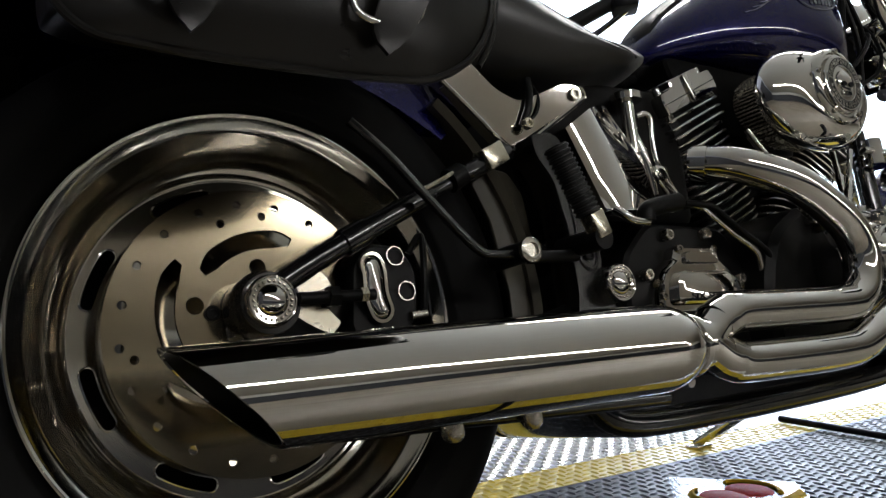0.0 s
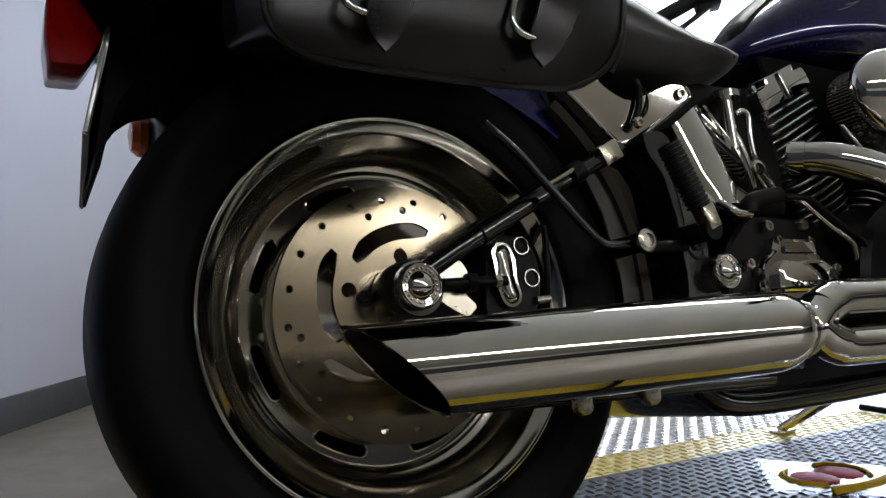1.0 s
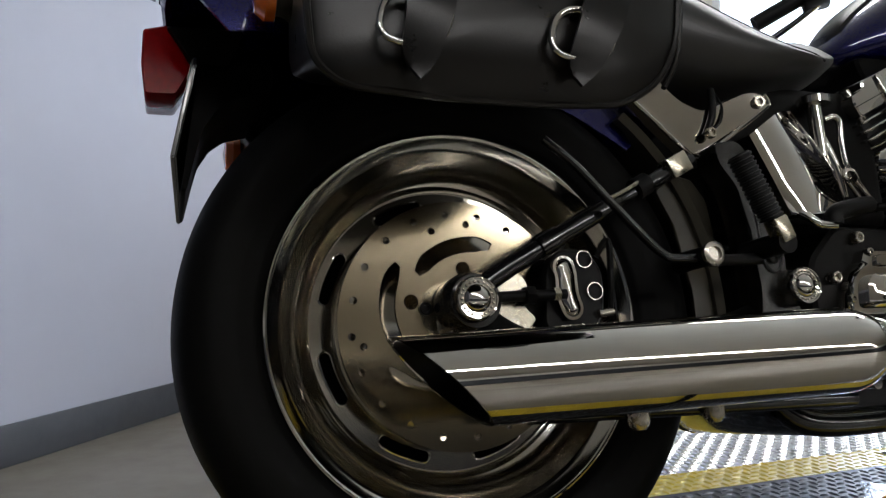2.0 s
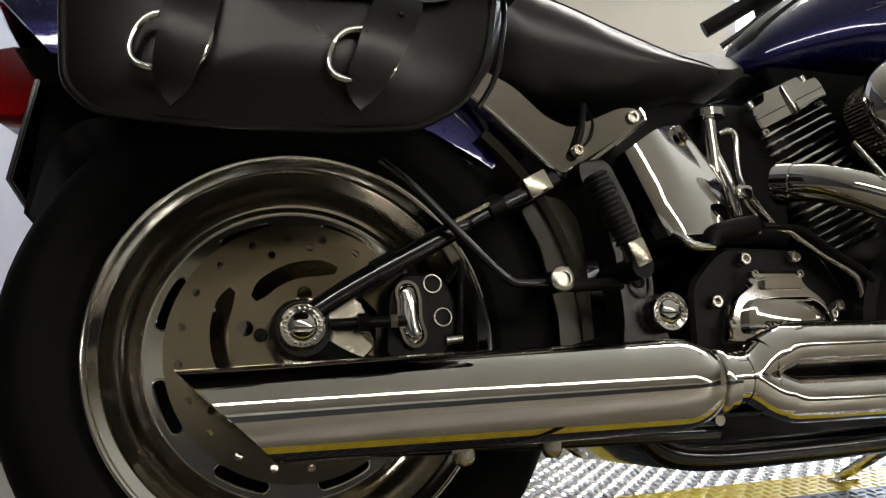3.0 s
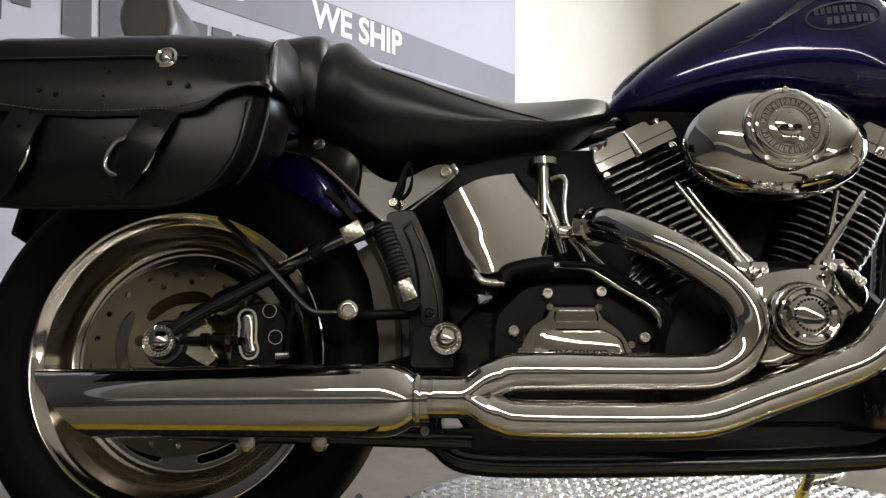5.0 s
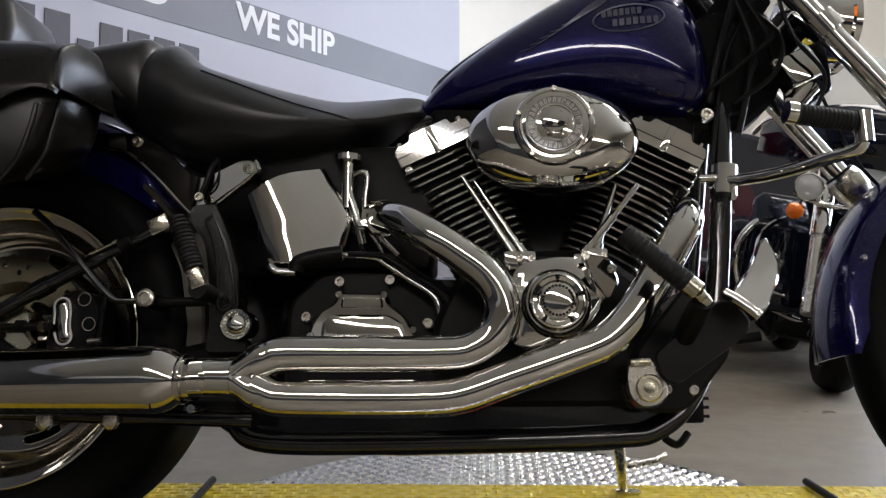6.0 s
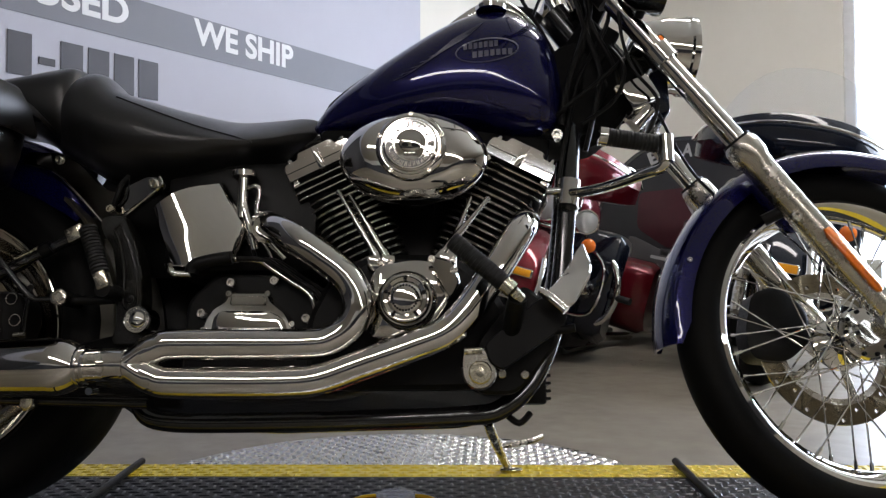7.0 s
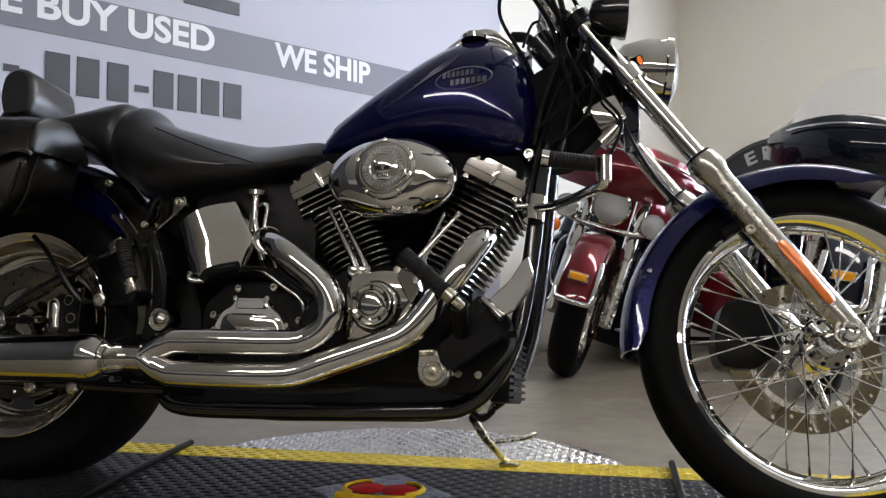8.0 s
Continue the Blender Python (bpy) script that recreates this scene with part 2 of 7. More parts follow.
def slot(cx, cz, r, a0, a1, w, n=8):
    """A bent slot round (cx, cz), with round ends; degrees."""
    out = []
    for k in range(n + 1):
        a = radians(a0 + (a1 - a0) * k / n)
        out.append((cx + (r + w / 2) * math.cos(a), cz + (r + w / 2) * math.sin(a)))
    e = radians(a1)
    for k in range(1, 6):
        b = e + math.pi * k / 6
        out.append((cx + r * math.cos(e) + w / 2 * math.cos(b), cz + r * math.sin(e) + w / 2 * math.sin(b)))
    for k in range(n + 1):
        a = radians(a1 + (a0 - a1) * k / n)
        out.append((cx + (r - w / 2) * math.cos(a), cz + (r - w / 2) * math.sin(a)))
    e = radians(a0)
    for k in range(1, 6):
        b = e + math.pi + math.pi * k / 6
        out.append((cx + r * math.cos(e) + w / 2 * math.cos(b), cz + r * math.sin(e) + w / 2 * math.sin(b)))
    return out


def sheet(bm, loops, y0, y1):
    """A plate in the x-z plane between y0 and y1: an outer loop, then the holes through it."""
    flat = [[Vector((x, z, 0)) for x, z in loop] for loop in loops]
    tris = tessellate_polygon(flat)
    pts = [p for loop in flat for p in loop]
    front = [bm.verts.new((p.x, y0, p.y)) for p in pts]
    back = [bm.verts.new((p.x, y1, p.y)) for p in pts]
    for t in tris:
        try:
            bm.faces.new([front[i] for i in t])
            bm.faces.new([back[i] for i in reversed(t)])
        except ValueError:
            pass
    k = 0
    for loop in flat:
        n = len(loop)
        for i in range(n):
            a, b = k + i, k + (i + 1) % n
            bm.faces.new((front[a], front[b], back[b], back[a]))
        k += n
    return bm


def rounded(poly, r, n=4):
    """The polygon with its corners rounded."""
    out, m = [], len(poly)
    for i in range(m):
        a, b, c = Vector(poly[i - 1]), Vector(poly[i]), Vector(poly[(i + 1) % m])
        k = min(r, (a - b).length * 0.45, (c - b).length * 0.45)
        p, q = b + (a - b).normalized() * k, b + (c - b).normalized() * k
        for j in range(n + 1):
            t = j / n
            v = p * (1 - t) ** 2 + b * 2 * t * (1 - t) + q * t * t
            out.append((v.x, v.y))
    return out


def inset(poly, d):
    """The polygon shrunk towards its middle by about d."""
    cx = sum(p[0] for p in poly) / len(poly)
    cz = sum(p[1] for p in poly) / len(poly)
    out = []
    for x, z in poly:
        v = Vector((x - cx, z - cz))
        k = max(0.05, (v.length - d) / v.length)
        out.append((cx + v.x * k, cz + v.y * k))
    return out


def pillow(bm, poly, ys, shrink):
    """A body out of one outline at several depths, each shrunk by some metres: bevels and domed faces."""
    rings = [[bm.verts.new((x, y, z)) for x, z in inset(poly, s)] for y, s in zip(ys, shrink)]
    n = len(poly)
    for a, b in zip(rings, rings[1:]):
        for k in range(n):
            bm.faces.new((a[k], a[(k + 1) % n], b[(k + 1) % n], b[k]))
    bm.faces.new(rings[0])
    bm.faces.new(rings[-1][::-1])
    return bm


def loft(bm, rings, caps=True):
    vs = [[bm.verts.new(p) for p in r] for r in rings]
    n = len(vs[0])
    for a, b in zip(vs, vs[1:]):
        for k in range(n):
            bm.faces.new((a[k], a[(k + 1) % n], b[(k + 1) % n], b[k]))
    if caps:
        bm.faces.new(vs[0][::-1])
        bm.faces.new(vs[-1])
    return bm


def box(bm, x0, x1, y0, y1, z0, z1, bevel=0.0, m=None, seg=2):
    r = bmesh.ops.create_cube(bm, size=1)
    t = Matrix.Translation(((x0 + x1) / 2, (y0 + y1) / 2, (z0 + z1) / 2)) @ Matrix.Diagonal((x1 - x0, y1 - y0, z1 - z0, 1))
    vs = r["verts"]
    bmesh.ops.transform(bm, matrix=(m @ t) if m is not None else t, verts=vs)
    if bevel:
        es = list({e for v in vs for e in v.link_edges})
        bmesh.ops.bevel(bm, geom=es, offset=bevel, segments=seg, profile=0.5, affect="EDGES")
    return bm


def bolt(bm, c, r=0.007, h=0.007, d=(0, -1, 0), n=20):
    """A socket head screw that looks along d."""
    q = Vector(d).to_track_quat("Z", "Y").to_matrix()
    lathe(bm, [(0, -0.002), (r, -0.002), (r, h * 0.8), (r * 0.85, h), (r * 0.55, h), (r * 0.5, h * 0.45), (0, h * 0.45)], c, n, "z", m=q)
    return bm


def between(a, b):
    """The turn that lays z along a to b."""
    return (Vector(b) - Vector(a)).to_track_quat("Z", "Y").to_matrix()


# ---- the room ----
def wall_piece(name, x0, x1, y0, y1, z0, z1, material, label):
    ob = part(name, box(B(), x0, x1, y0, y1, z0, z1), material)
    ob.matrix_world = ROOM
    return tagged(ob, label, "wall", kind="structure")


FLOOR_Z = -0.012
X0, X1, Y0, Y1, TOP = -1.244, 17.0, -8.0, 5.575, 3.1
floor = part("floor", box(B(), X0 - 0.3, X1 + 0.3, Y0 - 0.3, Y1 + 6, FLOOR_Z - 0.2, FLOOR_Z), CONCRETE)
floor.matrix_world = ROOM
tagged(floor, "smooth grey beige sealed concrete shop floor", "floor", kind="structure")
wall_piece("wall_sign", X0 - 0.2, X0, Y0, 3.597, FLOOR_Z, TOP, SIGN_WALL, "pale lavender grey painted wall with lettering")
wall_piece("wall_sign_end", X0 - 0.2, X0 - 0.004, 3.597, Y1, FLOOR_Z, TOP, WALL, "plain cream painted wall")
WX0, WX1, WTOP = 0.52, 4.6, 2.75
wall_piece("wall_window_left", X0 - 0.2, WX0, Y1, Y1 + 0.2, FLOOR_Z, TOP, WALL, "plain greyish cream wall beside the window")
wall_piece("wall_window_right", WX1, X1, Y1, Y1 + 0.2, FLOOR_Z, TOP, WALL, "plain greyish cream wall beside the window")
wall_piece("wall_window_head", WX0, WX1, Y1, Y1 + 0.2, WTOP, TOP, WALL, "plain cream wall over the shop window")
wall_piece("wall_east", X1, X1 + 0.2, Y0, Y1, FLOOR_Z, TOP, WALL, "plain cream painted wall")
wall_piece("wall_rear", X0 - 0.2, X1 + 0.2, Y0 - 0.2, Y0, FLOOR_Z, TOP, WALL, "plain cream painted wall")
ceiling = part("ceiling", box(B(), X0 - 0.3, X1 + 0.3, Y0 - 0.3, Y1 + 0.3, TOP, TOP + 0.2), CEILING)
ceiling.matrix_world = ROOM
tagged(ceiling, "off-white flat shop ceiling with fluorescent lights", "ceiling", kind="structure")
skirt = part("baseboard", box(B(), X0, X0 + 0.008, Y0, 3.59, FLOOR_Z, 0.074, 0.002), BASE)
skirt.matrix_world = ROOM
tagged(skirt, "charcoal rubber baseboard along the wall", "baseboard", kind="structure")
# unseen dark panels behind the camera, added to darken what the chrome reflects
for nm, x0, x1, y0, y1 in (("wall_panel_rear", X0, X1, Y0, Y0 + 0.03), ("wall_panel_east", X1 - 0.03, X1, Y0 + 0.03, Y1), ("wall_panel_side", X0 + 0.010, X0 + 0.03, Y0 + 0.03, 0.70)):
    wall_piece(nm, x0, x1, y0, y1, FLOOR_Z, 2.75 if nm == "wall_panel_side" else 2.2, UNSEEN_DARK, "added dark panel out of view, to darken reflections")

# window: frame, mullions, panes
win = new("window_1")
win.matrix_world = ROOM
tagged(win, "tall shop window with white frame and bright daylight", "window", kind="structure")
for i, x in enumerate((WX0 + 0.03, 1.95, 3.27, WX1 - 0.03)):
    part("window_frame", box(B(), x - 0.03, x + 0.03, Y1 + 0.04, Y1 + 0.12, FLOOR_Z, WTOP - 0.06, 0.004), FRAME_WHITE, win)
part("window_head", box(B(), WX0, WX1, Y1 + 0.04, Y1 + 0.12, WTOP - 0.06, WTOP, 0.004), FRAME_WHITE, win)
for a, b in ((WX0 + 0.06, 1.92), (1.98, 3.24), (3.30, WX1 - 0.06)):
    pane = part("pane", box(B(), a, b, Y1 + 0.077, Y1 + 0.083, FLOOR_Z, WTOP - 0.06), SHIELD, win)
    pane.visible_shadow = False
street = part("backdrop", box(B(), -4, 10, Y1 + 5.0, Y1 + 5.1, 0.55, 6), BACKDROP)
street.matrix_world = ROOM
tagged(street, "blown out bright street beyond the window", "backdrop", kind="structure")
area("window_light", (2.6, Y1 + 0.02, 1.45), (2.6, 0, 0.9), 3.8, 2.5, 290, (0.80, 0.90, 1.0))


# ceiling lights
def ceiling_light(x, y, length, turn):
    ob = new("ceiling_light")
    ob.matrix_world = ROOM @ pose(x, y, TOP, 0, 0, turn)
    tagged(ob, "long white fluorescent ceiling fixture, lit", "ceiling light", "ceiling lights")
    part("housing", box(B(), -length / 2, length / 2, -0.19, 0.19, -0.07, 0, 0.01), FRAME_WHITE, ob)
    part("diffuser", box(B(), -length / 2 + 0.02, length / 2 - 0.02, -0.16, 0.16, -0.095, -0.072, 0.008), TUBE, ob)
    return ob


for x in range(7):
    ceiling_light(1.55 + 2.45 * x, -2.5, 2.4, 0)
# extra fixture with no known source, added to brighten back wall and parked bikes
ceiling_light(1.4, 3.2, 2.4, 0)



# lettering on the sign wall
TEXT_AT = Matrix(((0, 0, 1, X0 + 0.004), (1, 0, 0, 0), (0, 1, 0, 0), (0, 0, 0, 1)))


def lettering(words, y, z, cap, width, material, name="letters", depth=0.001, m=None, parent=None):
    """Words in the built-in font, fitted to a width and a cap height."""
    cu = bpy.data.curves.new(name, "FONT")
    cu.body, cu.size, cu.extrude, cu.offset = words, 1.0, 0.0, 0.031
    tmp = bpy.data.objects.new(name, cu)
    scene.collection.objects.link(tmp)
    dg = bpy.context.evaluated_depsgraph_get()
    me = bpy.data.meshes.new_from_object(tmp.evaluated_get(dg))
    bpy.data.objects.remove(tmp)
    co = np.array([v.co[:] for v in me.vertices])
    lo, hi = co.min(0), co.max(0)
    fit = Matrix.Diagonal((width / (hi[0] - lo[0]), cap / (hi[1] - lo[1]), 1, 1)) @ Matrix.Translation((-lo[0], -lo[1], 0))
    me.transform(Matrix.Translation((y, z, depth)) @ fit)
    me.materials.clear()
    me.materials.append(material)
    ob = new(name, me)
    if parent is not None:
        ob.parent = parent
        me.transform(m)
    else:
        ob.matrix_world = (ROOM @ TEXT_AT) if m is None else m
    return ob


band = part("wall_band", box(B(), X0, X0 + 0.003, Y0, 3.59, 1.315, 1.475), BAND)
band.matrix_world = ROOM
tagged(band, "slate grey vinyl band across the wall", "wall graphic", kind="structure")
for words, y, width in (("WE BUY USED", 0.86, 0.975), ("WE SHIP", 2.122, 0.535)):
    tagged(lettering(words, y, 1.362, 0.108, width, WHITE), "bold white lettering reading " + words.lower(), "lettering", kind="structure")
number = new("wall_number")
number.matrix_world = ROOM
tagged(number, "row of charcoal bars in place of a number", "wall graphic", kind="structure")
for y0, y1, low in ((0.70, 0.78, 0), (0.81, 0.89, 0), (0.93, 1.02, 0), (1.045, 1.095, 1), (1.18, 1.265, 0), (1.29, 1.37, 0), (1.40, 1.48, 0),
                    (1.505, 1.56, 1), (1.58, 1.66, 0), (1.68, 1.76, 0), (1.78, 1.86, 0), (1.88, 1.962, 0)):
    z0, z1 = (1.155, 1.18) if low else (1.105, 1.25)
    part("bar", box(B(), X0, X0 + 0.004, y0, y1, z0, z1), DARK_VINYL, number)
emblem = part("wall_emblem", box(B(), X0, X0 + 0.004, 1.70, 1.95, 1.545, 1.60), DARK_VINYL)
emblem.matrix_world = ROOM
tagged(emblem, "charcoal lettering block over the grey band", "wall graphic", kind="structure")


# ---- turntable platform with chequer plate ----
def lozenges(bm, inside, x0, x1, y0, y1, z, pitch, length, width, high, turn=0.0):
    """Raised lozenges in a basket pattern over the area for which inside(x, y) holds."""
    ni, nj = int((x1 - x0) / pitch) + 1, int((y1 - y0) / pitch) + 1
    for i in range(ni):
        for j in range(nj):
            x, y = x0 + i * pitch, y0 + j * pitch
            if not inside(x, y):
                continue
            a = turn + (math.pi / 2 if (i + j) % 2 else 0.0)
            c, s = math.cos(a), math.sin(a)
            pts = []
            for u, v, h in ((-length / 2, 0, 0), (-length * 0.2, -width / 2, 0), (length * 0.2, -width / 2, 0), (length / 2, 0, 0), (length * 0.2, width / 2, 0), (-length * 0.2, width / 2, 0), (-length * 0.26, 0, high), (length * 0.26, 0, high)):
                pts.append(bm.verts.new((x + u * c - v * s, y + u * s + v * c, z + h)))
            a0, a1, a2, a3, a4, a5, t0, t1 = pts
            for f in ((a0, a1, t0), (a1, a2, t1, t0), (a2, a3, t1), (a3, a4, t1), (a4, a5, t0, t1), (a5, a0, t0)):
                bm.faces.new(f)
    return bm


PX0, PX1, PY0, PY1, STRIPE = -0.62, 2.35, -0.30, 0.370, 0.105
DCX, DCY, DR = 0.826, 0.169, 0.57
BX, BY = 0.840, 0.040   # badge
SKEW = Matrix.Translation((BX, BY, 0)) @ pose(0, 0, 0, 0, 0, 2.3) @ Matrix.Translation((-BX, -BY, 0))
platform = new("platform")
platform.matrix_world = SKEW
tagged(platform, "low display platform of worn black chequer plate with yellow edges", "platform", kind="structure")
part("plate", box(B(), PX0, PX1, PY0 + STRIPE, PY1 - STRIPE, FLOOR_Z, 0.0), PLATE_DARK, platform)
for a, b in ((PY0, PY0 + STRIPE), (PY1 - STRIPE, PY1)):
    part("yellow_edge", box(B(), PX0, PX1, a, b, FLOOR_Z, 0.0005), PLATE_YELLOW, platform, "safety yellow painted edge")
on_badge = lambda x, y: abs(x - BX) + abs(y - BY) < 0.158
dark_tread = part("tread", lozenges(B(), lambda x, y: not on_badge(x, y), PX0, PX1, PY0 + STRIPE + 0.01, PY1 - STRIPE - 0.008, 0.0, 0.0215, 0.025, 0.0075, 0.0022), TREAD_DARK, platform)
tagged(dark_tread, kind="stuff")
for a, b in ((PY0 + 0.01, PY0 + STRIPE), (PY1 - STRIPE + 0.01, PY1)):
    tread = part("tread", lozenges(B(), lambda x, y: True, PX0, PX1, a, b - 0.006, 0.0005, 0.0215, 0.025, 0.0075, 0.0022), PLATE_YELLOW, platform)
    tagged(tread, kind="stuff")
disc = new("turntable")
tagged(disc, "round bright chequer plate turntable under the platform", "turntable", kind="structure")
part("plate", lathe(B(), [(0, FLOOR_Z), (DR, FLOOR_Z), (DR, -0.006), (DR - 0.003, -0.004), (0, -0.004)], (DCX, DCY, 0), 96, "z"), PLATE_SILVER, disc)
off_strip = lambda x, y: (y > PY1 - 0.03 or y < PY0 + 0.03) and (x - DCX) ** 2 + (y - DCY) ** 2 < (DR - 0.015) ** 2
tread = part("tread", lozenges(B(), off_strip, DCX - DR, DCX + DR, DCY - DR, DCY + DR, -0.004, 0.0215, 0.026, 0.0095, 0.0032), TREAD_SILVER, disc)
tagged(tread, kind="stuff")
badge = new("floor_badge")
tagged(badge, "polished square floor badge with red and yellow emblem", "badge", kind="structure")
badge.matrix_world = SKEW
bm, n = B(), 44
grid = []
for i in range(n + 1):
    row = []
    for j in range(n + 1):
        u, v = i / n - 0.5, j / n - 0.5
        edge = min(1.0, 12 * (0.5 - max(abs(u), abs(v))))
        h = 0.0011 * (math.sin(37 * u + 9 * math.sin(11 * v)) * math.sin(41 * v + 7 * math.sin(13 * u)) + 0.6 * math.sin(83 * u + 5 * v) * math.sin(71 * v - 11 * u))
        x, y = u * 0.2235, v * 0.2235
        row.append(bm.verts.new((BX + (x - y) * 0.7071, BY + (x + y) * 0.7071, 0.0028 * edge + h * edge)))
    grid.append(row)
for i in range(n):
    for j in range(n):
        bm.faces.new((grid[i][j], grid[i + 1][j], grid[i + 1][j + 1], grid[i][j + 1]))
part("badge_plate", bm, BADGE, badge, "embossed bright plate", 80)
for side in (-1, 1):
    part("emblem_lobe", lathe(B(), [(0, 0.0032), (0.040, 0.0032), (0.037, 0.005), (0, 0.0062)], (BX + side * 0.034, BY + 0.010, 0), 32, "z"), RED_INK, badge, "red enamel lobe")
    part("emblem_arc", tube(B(), [(BX + side * (0.034 + 0.052 * math.cos(radians(a))), BY + 0.012 + 0.052 * math.sin(radians(a)), 0.0035) for a in range(-60, 100, 16)], 0.0075, 8, 2, flat=0.5), YELLOW_INK, badge, "yellow enamel arc")
part("emblem_scroll", tube(B(), [(BX - 0.085, BY - 0.058, 0.0035), (BX - 0.03, BY - 0.070, 0.0035), (BX + 0.03, BY - 0.070, 0.0035), (BX + 0.085, BY - 0.058, 0.0035)], 0.011, 8, 4, flat=0.3), YELLOW_INK, badge)
for xa, ya, xb, yb in ((0.220, 0.335, 0.292, -0.330), (1.446, 0.392, 1.456, -0.285)):
    bar = part("platform_bar", tube(B(), [(xa, ya, 0.011), (xb, yb, 0.011)], 0.008, 10), SATIN_BLACK)
    tagged(bar, "thin black steel bar lying across the platform", "bar", "platform bars")


# ---- the motorcycle: built upright, then leant on its side stand ----
LEAN = 10.0
bike = new("motorcycle")
bike.matrix_world = pose(0, 0, 0, -LEAN)
tagged(bike, "deep blue cruiser motorcycle with chrome engine and leather saddlebag", "motorcycle")
AX, WX = 0.315, -0.014   # rear axle


def ribs_tube(bm, a, b, r, n, rib):
    """A rubber grip with rings round it."""
    a, b = Vector(a), Vector(b)
    prof = [(0, 0)]
    length = (b - a).length
    for k in range(n):
        z0, z1 = length * k / n, length * (k + 1) / n
        prof += [(r, z0 + 0.0003), (r + rib, z0 + (z1 - z0) * 0.25), (r + rib, z0 + (z1 - z0) * 0.6), (r, z0 + (z1 - z0) * 0.7)]
    prof += [(r, length), (0, length)]
    return lathe(bm, prof, a, 20, "z", m=between(a, b))


# rear wheel
def rear_wheel():
    bm = B()
    lathe(bm, [(0.1735, -0.022), (0.178, -0.0225), (0.181, -0.0250), (0.1835, -0.0262), (0.1880, -0.0278), (0.1930, -0.0318), (0.1978, -0.0370), (0.2022, -0.0430), (0.2064, -0.0512), (0.2104, -0.0598), (0.2142, -0.0695), (0.222, -0.062), (0.222, -0.050),
               (0.222, 0.06), (0.2305, 0.073), (0.229, 0.079), (0.224, 0.081), (0.216, 0.076), (0.206, 0.06), (0.198, -0.01), (0.1735, -0.01)], (WX, 0, AX), 160, closed=True)
    wheel = part("rear_wheel", bm, WHEEL_DARK, bike, "chrome solid disc wheel with slots", 40)
    part("rim_lip", lathe(B(), [(0.2140, -0.0690), (0.2150, -0.0716), (0.2166, -0.0731), (0.2195, -0.0751), (0.2225, -0.0774), (0.2256, -0.0798), (0.2284, -0.0822), (0.2302, -0.0838), (0.2320, -0.0846), (0.2338, -0.0840), (0.2350, -0.0815), (0.2350, -0.0770), (0.2300, -0.0650), (0.2220, -0.0600)], (WX, 0, AX), 160, closed=True), WHEEL_CHROME, wheel, "bright polished rim lip", 24)
    spans = [(-168.5 + 45 * k, -149.5 + 45 * k) for k in range(8)]
    face = sheet(B(), [circle(WX, AX, 0.1755, 120)] + [slot(WX, AX, 0.1585, a, b, 0.0135) for a, b in spans], -0.022, -0.010)
    face = part("wheel_face", face, WHEEL_FACE, wheel)
    for a, b in spans:
        part("slot_rim", tube(B(), [(x, -0.0225, z) for x, z in slot(WX, AX, 0.1585, a, b, 0.0150)], 0.0014, 6, 1, True), WHEEL_CHROME, face)
    part("wheel_boss", lathe(B(), [(0.147, -0.022), (0.143, -0.028), (0.12, -0.040), (0.07, -0.046), (0.05, -0.06), (0.05, -0.01), (0.147, -0.01)], (WX, 0, AX), 96, closed=True), WHEEL_FACE, wheel)
    part("inner_shell", lathe(B(), [(0, 0.03), (0.21, 0.03), (0.21, 0.034), (0, 0.034)], (WX, 0, AX), 64), SATIN_BLACK, wheel)
    bm = B()
    prof = [(0.222, -0.066), (0.2310, -0.0735), (0.2360, -0.0780), (0.2420, -0.0850), (0.2455, -0.0880), (0.2475, -0.0882), (0.262, -0.0960), (0.2645, -0.0962), (0.286, -0.1015), (0.300, -0.0970),
            (0.312, -0.089), (0.3205, -0.077), (0.3255, -0.06), (0.3275, -0.038), (0.328, -0.0)]
    prof += [(r, -y) for r, y in prof[-2::-1]]
    lathe(bm, prof + [(0.22, 0.07), (0.22, -0.07)], (WX, 0, AX), 128, closed=True)
    lean = pose(0, 0, 0, -LEAN)
    back = lean.inverted()
    for v in bm.verts:   # the tread flattens where it stands
        w = lean @ v.co
        w.z = max(w.z, 0.0025)
        v.co = back @ w
    part("tyre", bm, RUBBER, wheel, "wide black tyre with a plain sidewall")
    # brake rotor: drilled ring with spiral slots, carrier holes, bolts
    holes = [circle(WX, AX, 0.028, 30)]
    for k in range(10):
        for r, a in ((0.134, 36 * k + 5), (0.1335, 36 * k + 23)):
            holes.append(circle(WX + r * math.cos(radians(a)), AX + r * math.sin(radians(a)), 0.0046, 14))
        for r, a in ((0.1225, 36 * k + 11), (0.1165, 36 * k + 33)):
            if k % 3 == 2:
                holes.append(circle(WX + r * math.cos(radians(a)), AX + r * math.sin(radians(a)), 0.0046, 14))
    for k in range(5):
        side = []
        for w in (0.0102, -0.0102):
            row = []
            for i in range(13):
                t = i / 12
                a, r = radians(72 * k + 64 + 66 * t), 0.104 - 0.024 * t
                taper = min(1.0, 0.45 + 4 * t, 0.45 + 4 * (1 - t))
                row.append((WX + (r + w * taper) * math.cos(a), AX + (r + w * taper) * math.sin(a)))
            side.append(row)
        holes.append(side[0] + side[1][::-1])
        a = radians(72 * k + 12)
        holes.append(circle(WX + 0.0665 * math.cos(a), AX + 0.0665 * math.sin(a), 0.0092, 20))
    ring = part("brake_rotor", sheet(B(), [circle(WX, AX, 0.150, 120)] + holes, -0.0745, -0.069), DISC, wheel, "drilled steel brake rotor with spiral slots")
